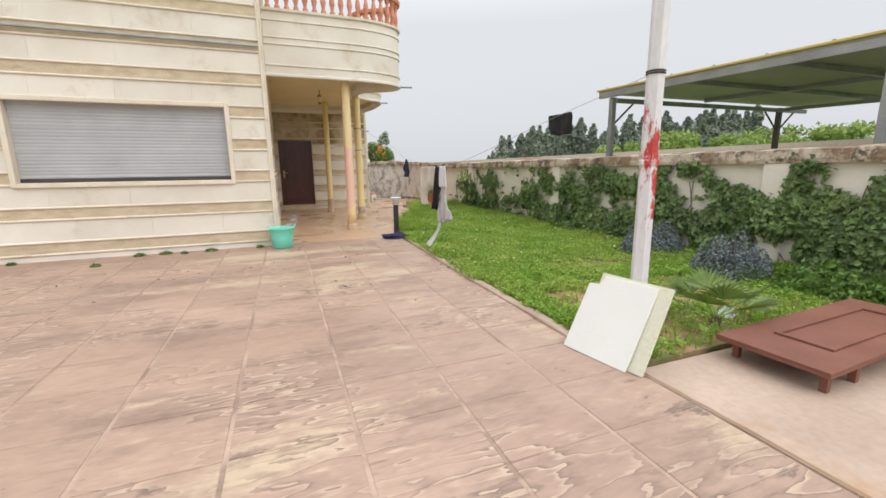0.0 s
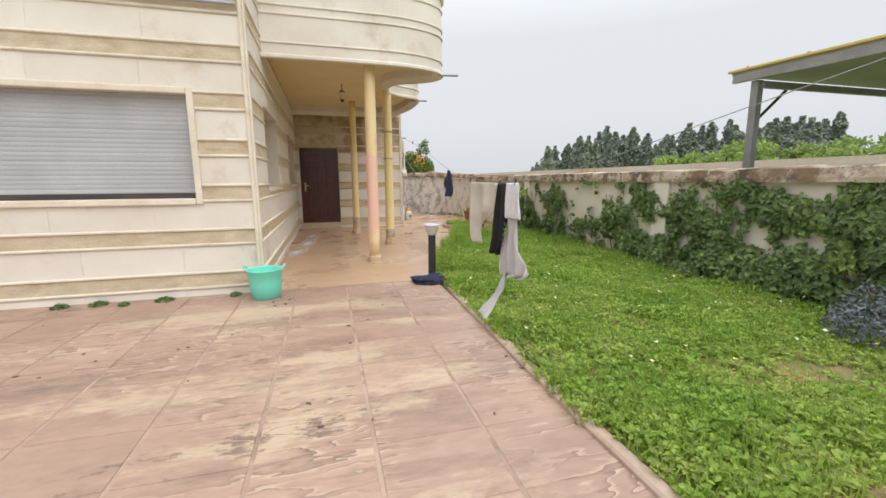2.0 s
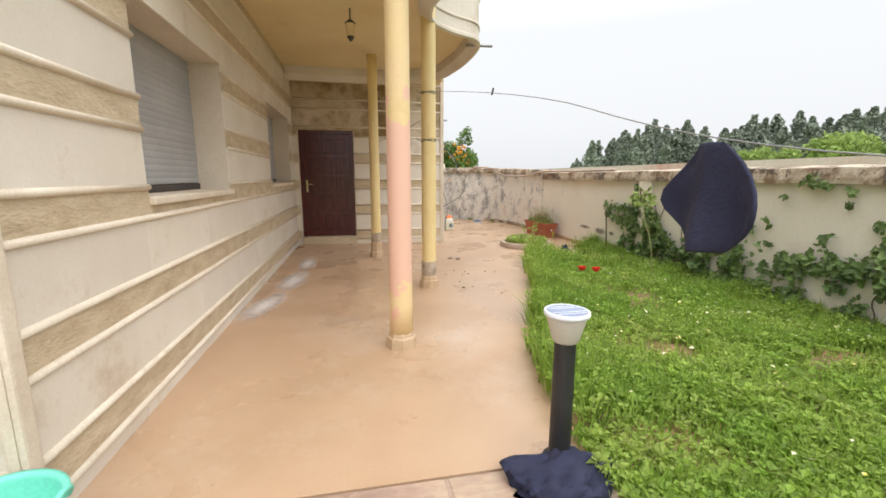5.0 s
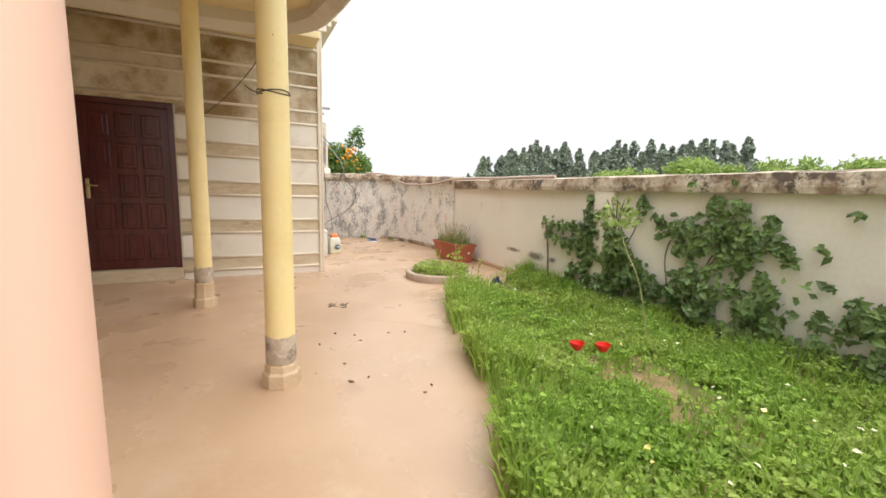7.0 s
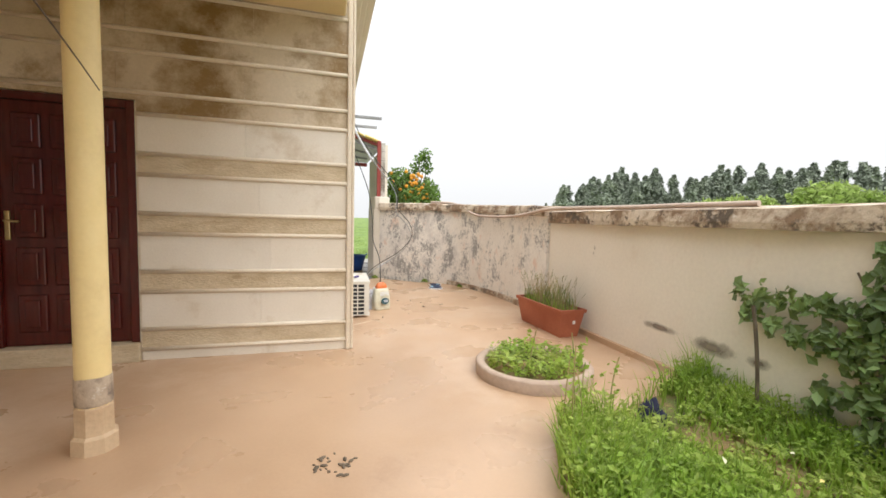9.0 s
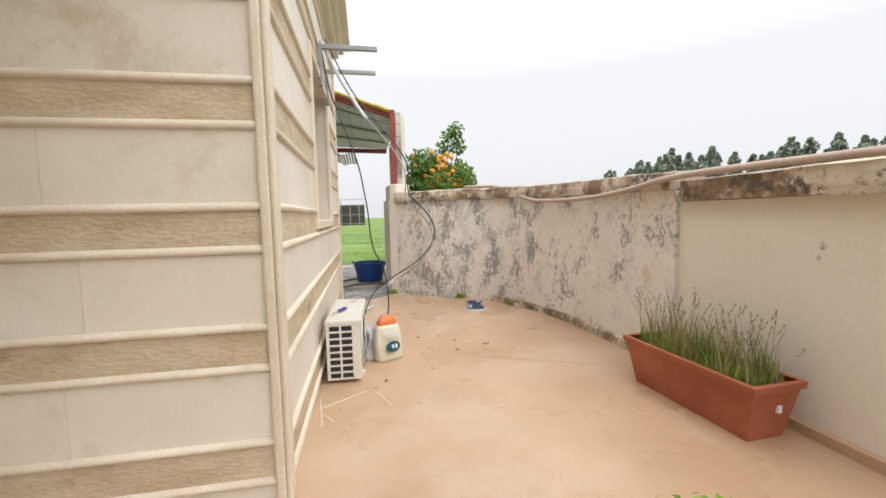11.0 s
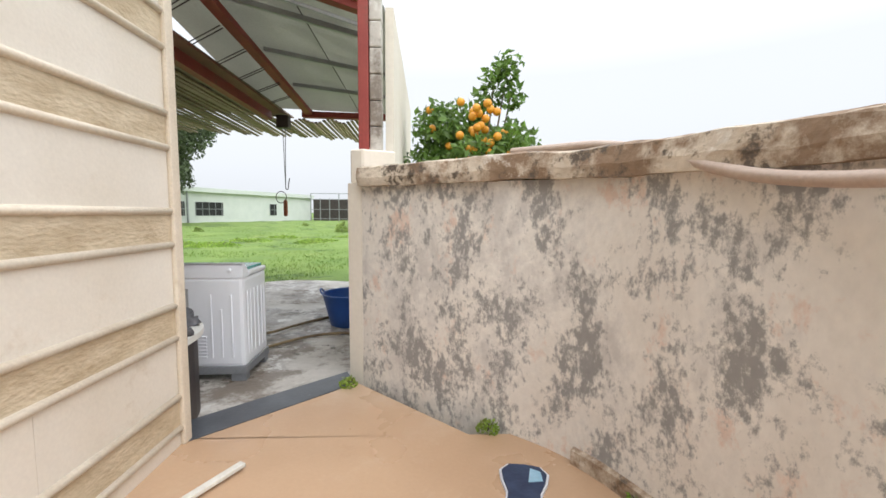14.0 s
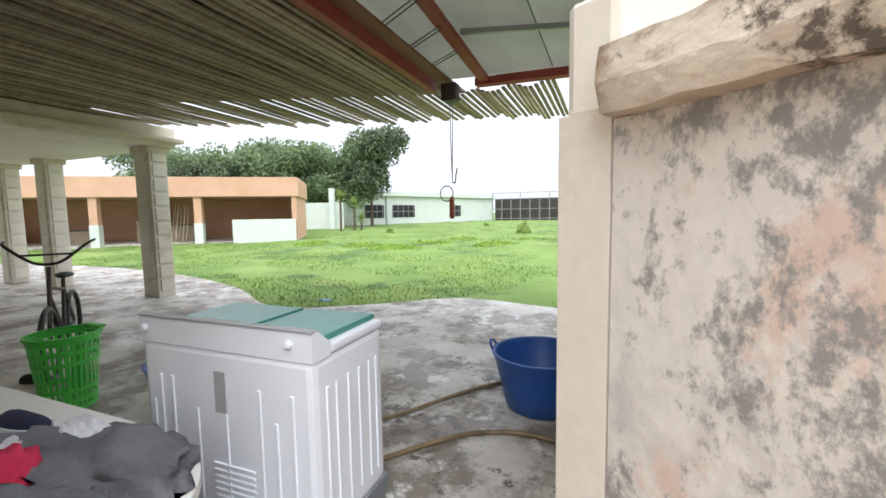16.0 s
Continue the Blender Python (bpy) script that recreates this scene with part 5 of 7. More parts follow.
# tall weed stalks at the lawn's corner and in the bed
for x, y, h in ((4.12, 13.42, 0.52), (4.22, 13.45, 0.62), (4.35, 13.55, 0.42), (4.62, 13.62, 0.40), (4.36, 14.33, 0.42), (4.18, 13.3, 0.46), (4.15, 13.36, 0.58)):
    st = empty("weed_stalk", (x, y, 0.02))
    tube("stem", [(0, 0, 0), (random.uniform(-0.02, 0.02), random.uniform(-0.02, 0.02), h * 0.5), (random.uniform(-0.05, 0.05), random.uniform(-0.05, 0.05), h)], 0.004, M_DRY, st)
    tagged(leaves("leaf", [(random.uniform(-0.05, 0.05), random.uniform(-0.05, 0.05), random.uniform(0.1, 1) * h) for _ in range(14)], M_GRASS, 0.018, st), kind="stuff")
    tagged(st, "thin tall seeding weed stalk", "weed", "weed stalks")

# flowers
vs = []
for i in range(190):
    while True:
        x, y = random.uniform(2.3, 5.5), random.uniform(5, 13.3)
        if inside(x - 0.1, y, LAWN):
            break
    vs.append((x, y, random.uniform(0.12, 0.2)))
tagged(leaves("daisies", vs, M_FLOWER, 0.016, facing=(0, 0, 1.5), long=0.9), "small white and yellow wild flowers", "flowers", kind="stuff")
for x, y in ((3.60, 10.80), (3.72, 10.72)):
    fl = empty("poppy", (x, y, 0.01))
    tube("stem", [(0, 0, 0), (0.01, 0, 0.2), (0, 0.01, 0.36)], 0.003, M_GRASS, fl)
    bm = bmesh.new()
    lathe(bm, [(0.006, 0.355), (0.026, 0.365), (0.042, 0.385), (0.044, 0.40)], 9, cap=False)
    for v in bm.verts:
        v.co += Vector((0, 0, 0.012 * noise.noise(v.co * 30)))
    mesh_ob("petals", bm, M_POPPY, fl, smooth=True)
    tagged(fl, "red wild poppy in the lawn", "poppy", "poppies in the lawn")
random.setstate(state)


def clump(name, at, r, h, n, mat, size, label, category, group=""):
    """A low mound of leaves on short stems."""
    base = empty(name, at)
    pts = []
    for _ in range(n):
        a, q = rng.uniform(0, 6.28), math.sqrt(rng.random())
        top = h * math.sqrt(max(0.05, 1 - q * q)) * (0.75 + 0.4 * noise.noise(Vector((q * math.cos(a) * 4 + at[0], q * math.sin(a) * 4 + at[1], 1))))
        pts.append((r * q * math.cos(a), r * q * math.sin(a), top * rng.random() ** 0.5))
    for k in range(5):
        a = k * 1.25 + at[0]
        tube("stem", [(0, 0, 0), (0.2 * r * math.cos(a), 0.2 * r * math.sin(a), h * 0.4), (0.5 * r * math.cos(a), 0.5 * r * math.sin(a), h * 0.75)], 0.006 if h > 0.2 else 0.002, M_BARK, base)
    leaves("foliage", pts, mat, size, base)
    return tagged(base, label, category, group)


M_ROSE = surf("grey_blue_shrub_leaf", (0.13, 0.16, 0.14), (0.20, 0.23, 0.24), 5, 0.7, 0, 30, c3=(0.26, 0.27, 0.42), s3=9, t3=(0.56, 0.64), island=0.35)
clump("rosemary_bush", (5.18, 5.15, 0.0), 0.45, 0.62, 3800, M_ROSE, 0.014, "grey-green flowering rosemary bush by the wall", "bush", "rosemary bushes")
clump("rosemary_bush", (5.05, 3.90, 0.0), 0.42, 0.60, 3400, M_ROSE, 0.014, "grey-green flowering rosemary bush by the wall", "bush", "rosemary bushes")
clump("shrub", (5.25, 3.0, 0.0), 0.5, 0.38, 2600, M_CITRUS, 0.022, "low dark green shrub under the ivy", "bush")
clump("yellow_shoot", (5.5, 5.75, 0.45), 0.10, 0.35, 160, M_BROAD, 0.03, "bright yellow-green shoot in front of the ivy", "shoot")
for x, y, r in ((-1.69, 8.34, 0.09), (-1.04, 8.33, 0.10), (-1.42, 8.25, 0.05), (-0.30, 8.34, 0.06), (-2.05, 8.33, 0.08), (-2.4, 7.7, 0.06), (-3.6, 8.32, 0.06)):
    clump("weed_tuft", (x, y, 0.0), r, 0.05, 160, M_IVY, 0.014, "small dark weed tuft at the foot of the house", "weed", "weed tufts")
for x, y in ((3.76, 20.33), (5.30, 18.98), (4.72, 19.66)):
    clump("moss_weed", (x, y, 0.0), 0.07, 0.08, 200, M_GRASS, 0.010, "little green weed at the foot of the wall", "weed", "weed tufts")
clump("kerb_weed", (2.33, 7.98, 0.0), 0.12, 0.14, 420, M_GRASS, 0.018, "leafy weed at the lawn's corner", "weed", "weed tufts")

M_PALM = surf("fan_palm_leaf", (0.13, 0.21, 0.05), (0.22, 0.30, 0.07), 5, 0.5, 0, 30, island=0.25, translucent=0.2)
palm = empty("palm_seedling", (3.36, 2.86, 0.0))
tube("stump", [(0, 0, 0), (0.01, 0, 0.1)], 0.045, M_BARK, palm)
for k in range(11):
    a = k * 0.571
    el = 0.5 + 0.6 * ((k * 7) % 5) / 5
    tip = Vector((math.cos(a) * math.cos(el), math.sin(a) * math.cos(el), math.sin(el))) * 0.26
    tube("stalk", [(0, 0, 0.06), tuple(tip * 0.5 + Vector((0, 0, 0.08))), tuple(tip + Vector((0, 0, 0.06)))], 0.005, M_GRASS, palm)
    u = tip.normalized()
    w = u.cross(Vector((0, 0, 1))).normalized()
    vs, fs = [], []
    for j in range(15):
        b = -1.25 + 2.5 * j / 14
        d = (u * math.cos(b) + w * math.sin(b)).normalized()
        s = w * math.cos(b) - u * math.sin(b)
        p = tip + Vector((0, 0, 0.06))
        i = len(vs)
        vs += [p, p + d * 0.13 + s * 0.013, p + d * 0.24 - Vector((0, 0, 0.025)), p + d * 0.13 - s * 0.013]
        fs += [(i, i + 1, i + 2, i + 3)]
    soup("fan_leaf", vs, fs, M_PALM, palm)
tagged(palm, "small green fan palm seedling", "palm")
cloth = cloth_heap("plastic_bottle_scrap", (3.62, 2.95, 0.02), 0.08, 0.07, M_WHITE, "crumpled white plastic scrap in the grass", 12, 1.4, 0.7)
cloth_heap("plastic_litter", (3.05, 6.05, 0.03), 0.05, 0.03, M_WHITE, "scrap of pale plastic litter in the grass", 24, 1.6, 0.8)

# ---- ivy on the garden wall ----


def ivy(y0, y1, cover, seed, label, top=1.42):
    """Ivy leaves over a stretch of wall: cover(y, z) is the chance of a leaf."""
    base = empty("ivy", (WX, (y0 + y1) / 2, 0))
    r = np.random.default_rng(seed)
    pts = []
    tries = int((y1 - y0) * 6800)
    for _ in range(tries):
        y, z = r.uniform(y0, y1), r.uniform(0.02, top)
        c = cover(y, z)
        if r.random() < c:
            deep = 0.05 + 0.22 * c * (1.15 - z / top) * r.random()
            if z > 1.30:
                deep += 0.09
            pts.append((-deep, y - (y0 + y1) / 2, z))
    leaves("leaf_mass", pts, M_IVY, 0.031, base, facing=(-0.9, 0, 0.35))
    for k in range(int((y1 - y0) * 2.2) if y0 < 12 else 0):
        y = r.uniform(y0, y1) - (y0 + y1) / 2
        line = [(-0.03, y, 0.0)]
        for i in range(7):
            y += r.uniform(-0.14, 0.14)
            line.append((-0.02 - 0.02 * r.random(), y, 0.12 + i * 0.16))
        tube("vine_stem", line, 0.006, M_BARK, base, 4)
    return tagged(base, label, "ivy", "ivy plants")


def dense(y, z):
    n = noise.noise(Vector((y * 1.5, z * 2.2, 4))) + 0.5 * noise.noise(Vector((y * 5, z * 6, 2)))
    return max(0.0, min(1.0, 0.55 + 1.3 * n - max(0, z - 0.85) * 1.3 - (0.5 if z > 1.3 else 0)))


def patchy(y, z):
    n = noise.noise(Vector((y * 2.3, z * 2.6, 9))) + 0.8 * noise.noise(Vector((y * 6.5, z * 6.5, 2)))
    mound = math.exp(-((y - 11.15 - 0.3 * (z - 0.6)) / 0.42) ** 2) * (1.0 if z < 1.45 else 0.2)
    stalk = math.exp(-((y - 12.35 + 0.2 * math.sin(z * 4)) / 0.14) ** 2) * (1 if z < 1.2 else 0)
    return max(0.0, min(1.0, 0.42 + 1.15 * n - z * 0.75 + 0.6 * mound + 0.6 * stalk)) * 0.75


rs_ivy = random.Random(77)
SHOOTS = []
for k in range(9):
    y, z = rs_ivy.uniform(12.5, 12.8), rs_ivy.uniform(0.2, 1.15)
    dy, dz = rs_ivy.uniform(0.05, 0.09), rs_ivy.uniform(-0.05, 0.06)
    for _ in range(rs_ivy.randrange(5, 12)):
        SHOOTS.append((y, z))
        y, z = y + dy, z + dz
        dz += rs_ivy.uniform(-0.04, 0.035)
        dy += rs_ivy.uniform(-0.03, 0.02)


def strands(y, z):
    d = min((y - a) ** 2 + (z - b) ** 2 for a, b in SHOOTS)
    return 0.55 * math.exp(-d / 0.0028)


ivy(1.0, 3.9, dense, 1, "dense dark green ivy climbing the garden wall")
ivy(3.9, 6.6, dense, 2, "dense dark green ivy climbing the garden wall")
ivy(6.6, 9.4, dense, 3, "dense dark green ivy climbing the garden wall")
ivy(9.4, 12.6, patchy, 4, "patchy ivy with long shoots on the white wall")
ivy(12.6, 13.6, strands, 5, "thin ivy shoots trailing over the white wall", 1.25)
tagged(tube("wall_stick", [(5.5, 13.28, 0.0), (5.52, 13.30, 0.4), (5.5, 13.36, 0.80)], 0.012, M_BARK), "bare dark stick standing by the wall", "stick")
tagged(tube("yellow_sapling", [(4.9, 11.3, 0.0), (4.98, 11.45, 0.5), (5.05, 11.8, 0.85), (5.1, 11.9, 1.2)], 0.004, M_DRY), "thin pale leaning sapling stem", "sapling")
clump("sapling_leaves", (5.1, 11.9, 0.95), 0.2, 0.36, 90, M_BROAD, 0.03, "yellow-green leaves of a thin sapling", "shoot")

# ---- canopy beyond the garden wall ----
TILT = pose(0, 0, 0, 1.6, 0, 0)
can = empty("carport_canopy", (6.5, 7.57, 0))
bm = bmesh.new()
add_box(bm, (-0.1, -9.0, 2.76), (6.4, 0.38, 2.80))
mesh_ob("roof_sheet", bm, M_SHEET, can, m=TILT)
bm = bmesh.new()
add_box(bm, (-0.14, -9.0, 2.80), (6.42, 0.42, 2.835), 0.01)
mesh_ob("yellow_edge", bm, M_YELLOW, can, m=TILT)
bm = bmesh.new()
add_box(bm, (-0.11, -9.0, 2.66), (-0.05, 0.36, 2.76), 0.008)
for y in (0.0, -1.5, -3.0, -4.5, -6.0, -7.5):
    add_box(bm, (0.0, y - 0.03, 2.55 if y == 0 else 2.68), (6.1, y + 0.03, 2.64 if y == 0 else 2.76), 0.008)
add_box(bm, (5.4, -9.0, 2.60), (5.46, 0.1, 2.68), 0.008)
add_box(bm, (2.6, -9.0, 2.68), (2.68, 0.1, 2.76), 0.008)
mesh_ob("purlin", bm, M_STEEL, can, m=TILT)
for x, y, mt in ((0.0, 0.0, M_STEEL), (5.2, 0.0, M_DKSTEEL), (0.0, -4.2, M_STEEL), (5.2, -4.2, M_DKSTEEL), (0.0, -8.4, M_STEEL)):
    box_ob("post", (x - 0.05, y - 0.05, -0.3), (x + 0.05, y + 0.05, 2.66 + 0.028 * y), mt, can, 0.006)
    for s in (1, -1):
        if 0 <= x + s * 0.5 <= 6:
            tube("brace", [(x, y, 2.1 + 0.028 * y), (x + s * 0.6, y, 2.62 + 0.028 * y)], 0.02, M_DKSTEEL, can)
for k in range(12):
    bm = bmesh.new()
    lathe(bm, [(0.02, 2.835), (0.02, 2.86), (0.01, 2.87)], 6)
    mesh_ob("roof_bolt", bm, M_STEEL, can, m=TILT @ pose(-0.05, 0.2 - k * 0.75, 0))
tagged(can, "steel carport canopy with grey sheet roof and yellow edge", "canopy")

# ---- orange tree ----
orange = empty("orange_tree", (4.92, 22.3, -0.3))
rot = random.Random(31)
bm = bmesh.new()
lathe(bm, [(0.09, 0), (0.075, 0.5), (0.06, 1.1), (0.03, 2.2)], 8)
clumps = [(0.55 * math.cos(k * 1.1) * (0.5 + 0.5 * ((k * 3) % 4) / 3), 0.5 * math.sin(k * 1.1), 1.6 + 0.14 * k) for k in range(9)] + [(0.12, 0.05, 2.95), (0.22, 0.0, 3.2), (0.42, 0.0, 3.0), (0.38, 0.0, 3.35), (-0.45, 0, 2.6), (-0.75, 0, 1.9), (-0.3, 0.1, 2.45), (0.5, 0.0, 2.2), (-0.55, 0, 2.15), (0.55, 0.1, 1.9), (0.05, -0.3, 2.2)]
pts = []
for cx, cy, cz in clumps:
    d = Vector((cx, cy, cz)) - Vector((0, 0, 0.9))
    g = bmesh.ops.create_cone(bm, segments=6, radius1=0.025, radius2=0.006, depth=d.length, cap_ends=True)
    bmesh.ops.transform(bm, matrix=Matrix.Translation(Vector((0, 0, 0.9)) + d / 2) @ d.to_track_quat("Z", "Y").to_matrix().to_4x4(), verts=g["verts"])
    r = 0.19 if cz > 2.85 else 0.33
    for _ in range(330 if r > 0.2 else 90):
        v = Vector((rot.gauss(0, 1), rot.gauss(0, 1), rot.gauss(0, 1))).normalized() * r * rot.random() ** 0.45
        pts.append((cx + v.x, cy + v.y, cz + v.z))
mesh_ob("trunk", bm, M_BARK, orange)
leaves("crown", pts, M_CITRUS, 0.036, orange, long=1.5)
bm = bmesh.new()
bmesh.ops.create_icosphere(bm, subdivisions=3, radius=0.046)
fruit = bpy.data.meshes.new("orange")
bm.to_mesh(fruit)
bm.free()
fruit.shade_smooth()
for k in range(48):
    a = rot.uniform(3.2, 6.2)
    mesh_use("orange", fruit, M_ORANGE, orange, pose(0.02 + 0.60 * math.cos(a) * rot.uniform(0.1, 1), 0.62 * math.sin(a) * rot.uniform(0.6, 1), rot.choice((1.85, 2.05, 2.2, 2.35, 2.5, 2.65, 2.8)) + rot.uniform(-0.1, 0.1)))
tagged(orange, "orange tree full of ripe fruit behind the wall", "tree")

# ---- terrace end: condenser, bag, cables, pad ----
ac = empty("condenser_unit", (3.03, 16.74, 0.0), -2)
M_ACW = surf("dirty_white_enamel", (0.66, 0.63, 0.56), (0.76, 0.74, 0.68), 4, 0.5, 0.1, 40, c3=(0.42, 0.26, 0.12), s3=2.6, t3=(0.57, 0.68))
bm = bmesh.new()
add_box(bm, (0.0, 0.02, 0.035), (0.25, 0.82, 0.47), 0.006)
mesh_ob("case", bm, M_ACW, ac)
bm = bmesh.new()
add_box(bm, (-0.006, -0.006, 0.452), (0.262, 0.84, 0.485), 0.006)
mesh_ob("lid", bm, M_ACW, ac)
bm = bmesh.new()
add_box(bm, (0.0, 0.0, 0.03), (0.022, 0.02, 0.452))
add_box(bm, (0.19, 0.0, 0.03), (0.25, 0.02, 0.452))
add_box(bm, (0.098, 0.0, 0.03), (0.112, 0.019, 0.452))
for k in range(9):
    add_box(bm, (0.022, 0.0, 0.03 + k * 0.0515), (0.19, 0.018, 0.042 + k * 0.0515))
mesh_ob("end_grille", bm, M_ACW, ac)
# near-black sheet: the shade behind the end grille is painted in
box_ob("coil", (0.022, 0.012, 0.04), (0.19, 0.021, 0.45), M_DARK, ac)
# flat near-black disc on the closed case, painted as the fan recess's shade
bm = bmesh.new()
rings = [[bm.verts.new((0.252, 0.33 + r * math.cos(a), 0.25 + r * math.sin(a))) for a in [i * math.pi / 16 for i in range(32)]] for r in (0.19, 0.002)]
for i in range(32):
    bm.faces.new((rings[0][i], rings[0][(i + 1) % 32], rings[1][(i + 1) % 32], rings[1][i]))
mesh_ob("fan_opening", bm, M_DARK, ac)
bm = bmesh.new()
lathe(bm, [(0.185, -0.004), (0.2, 0.0), (0.2, 0.012), (0.185, 0.01)], 32, cap=False)
bmesh.ops.transform(bm, matrix=pose(0.252, 0.33, 0.25, 0, 90, 0), verts=bm.verts[:])
mesh_ob("fan_ring", bm, M_ACW, ac)
bm = bmesh.new()
lathe(bm, [(0.03, 0.0), (0.032, 0.02), (0.01, 0.03)], 12)
for k in range(5):
    add_box(bm, (0.02, -0.035, 0.004), (0.165, 0.035, 0.008), 0, pose(0, 0, 0, 18, 0, 72 * k))
bmesh.ops.transform(bm, matrix=pose(0.254, 0.33, 0.25, 0, 90, 0), verts=bm.verts[:])
mesh_ob("fan", bm, M_STEEL, ac)
for y in (0.12, 0.66):
    box_ob("foot", (-0.0, y, 0.0), (0.27, y + 0.06, 0.036), M_ACW, ac)
tagged(ac, "old rusty white air-conditioner outdoor unit on the floor", "air conditioner")
M_PURPLE = surf("purple_plastic", (0.06, 0.04, 0.2), (0.09, 0.06, 0.26), 5, 0.4, 0)
scr = empty("screwdriver", (3.14, 17.05, 0.487), 60)
bm = bmesh.new()
lathe(bm, [(0.004, -0.06), (0.014, -0.055), (0.016, 0.03), (0.010, 0.055)], 8)
bmesh.ops.transform(bm, matrix=pose(0, 0, 0.016, 0, 90, 0), verts=bm.verts[:])
mesh_ob("grip", bm, M_PURPLE, scr)
tube("shank", [(-0.055, 0, 0.016), (-0.14, 0, 0.012)], 0.004, M_STEEL, scr)
tagged(scr, "purple-handled screwdriver on the condenser lid", "screwdriver")

bag = empty("detergent_bag", (3.50, 17.22, 0.0), 25)
M_BAG = surf("cream_bag_film", (0.66, 0.62, 0.46), (0.74, 0.70, 0.56), 5, 0.35, 0.3, 20)
M_ORBAG = surf("orange_bag_film", (0.70, 0.16, 0.04), (0.76, 0.24, 0.08), 5, 0.35, 0.3, 20)
M_TEAL = surf("teal_print", (0.01, 0.07, 0.09), (0.02, 0.09, 0.12), 5, 0.4, 0)


def pillow(bm, w, d, z0, z1, pinch, seed):
    n, k = 10, 20
    rows = []
    for i in range(n + 1):
        t = i / n
        s = 1 - pinch * t * t + 0.12 * math.sin(t * math.pi)
        row = []
        for j in range(k):
            a = 2 * math.pi * j / k
            c, q = math.cos(a), math.sin(a)
            row.append(bm.verts.new((w * s * math.copysign(abs(c) ** 0.55, c) + 0.008 * noise.noise(Vector((c * 3, q * 3, t * 6 + seed))), d * s * math.copysign(abs(q) ** 0.6, q) * (1 - 0.35 * t) + 0.008 * noise.noise(Vector((c * 4, q * 4, t * 6 + seed + 5))), z0 + (z1 - z0) * t)))
        rows.append(row)
    for a, b in zip(rows, rows[1:]):
        for j in range(k):
            bm.faces.new((a[j], a[(j + 1) % k], b[(j + 1) % k], b[j]))
    bm.faces.new(list(reversed(rows[0])))
    bm.faces.new(rows[-1])


bm = bmesh.new()
pillow(bm, 0.125, 0.085, 0.0, 0.31, 0.18, 1)
mesh_ob("body", bm, M_BAG, bag, smooth=True)
bm = bmesh.new()
pillow(bm, 0.085, 0.045, 0.295, 0.39, 0.45, 4)
mesh_ob("orange_top", bm, M_ORBAG, bag, smooth=True)
bm = bmesh.new()
lathe(bm, [(0.075, 0.0), (0.072, 0.006)], 24)
bmesh.ops.transform(bm, matrix=pose(0.01, -0.096, 0.13, 78, 0, 12) @ Matrix.Diagonal((1, 0.62, 1, 1)), verts=bm.verts[:])
mesh_ob("oval_mark", bm, M_TEAL, bag)
bm = bmesh.new()
for k in range(3):
    add_box(bm, (-0.045 + k * 0.034, -0.107, 0.115), (-0.022 + k * 0.034, -0.103, 0.15), 0.003)
for k in range(3):
    add_box(bm, (-0.07, -0.094 + 0.004 * k, 0.215 + k * 0.018), (0.075, -0.090 + 0.004 * k, 0.223 + k * 0.018))
mesh_ob("label_bars", bm, M_WHITE, bag)
tagged(bag, "half-empty cream and orange detergent bag on the floor", "bag")
cloth_heap("clear_plastic_bag", (3.38, 17.28, 0.0), 0.11, 0.30, M_WHITEC, "crumpled pale plastic bag between unit and detergent", 5, 0.7, 0.8)

LOOP = [(3.02, 17.62, 2.85), (3.18, 17.72, 2.5), (3.40, 17.62, 2.17), (3.59, 17.42, 1.91), (3.69, 17.34, 1.74), (3.73, 17.34, 1.61), (3.71, 17.35, 1.46), (3.73, 17.34, 1.38), (3.82, 17.38, 1.31), (3.93, 17.45, 1.20), (3.99, 17.49, 1.05), (3.96, 17.58, 0.92), (3.84, 17.86, 0.72), (3.64, 18.02, 0.58), (3.44, 18.05, 0.45), (3.33, 17.95, 0.35), (3.29, 17.62, 0.30)]
pipe = empty("pipe_bundle", (0, 0, 0))
tube("grey_pipe", LOOP, 0.006, M_STEEL, pipe)
tube("black_pipe", [(x + 0.03, y + 0.05, z + 0.05) for x, y, z in LOOP[:-1]] + [(3.29, 17.62, 0.25)], 0.006, M_BLACK, pipe)
tube("white_sleeve", [(x, y, z) for x, y, z in LOOP[:3]], 0.016, M_WHITE, pipe)
tube("white_sleeve", [(3.74, 17.96, 0.645), (3.64, 18.02, 0.58), (3.54, 18.045, 0.51)], 0.013, M_WHITE, pipe)
tagged(pipe, "looping grey and black coolant pipes with white sleeve", "pipes")
tagged(tube("black_cable", [(3.0, 17.72, 2.9), (3.05, 17.66, 2.5), (3.14, 17.54, 2.22), (3.24, 17.40, 1.94), (3.32, 17.29, 1.68), (3.35, 17.31, 1.48), (3.38, 17.38, 1.29), (3.39, 17.48, 1.10), (3.42, 17.56, 0.93), (3.49, 17.61, 0.80), (3.53, 17.64, 0.66), (3.55, 17.65, 0.42), (3.53, 17.64, 0.26), (3.46, 17.58, 0.10), (3.36, 17.55, 0.012), (3.2, 17.7, 0.012)], 0.006, M_BLACK), "black cable hanging from the house wall", "cable")
stick = box_ob("wood_strip", (-0.42, -0.02, 0), (0.42, 0.02, 0.02), M_ACW, bevel=0.004, m=pose(3.22, 18.95, 0.02, 0, 0, 62))
tagged(stick, "paint-flecked white wooden strip on the floor", "strip")
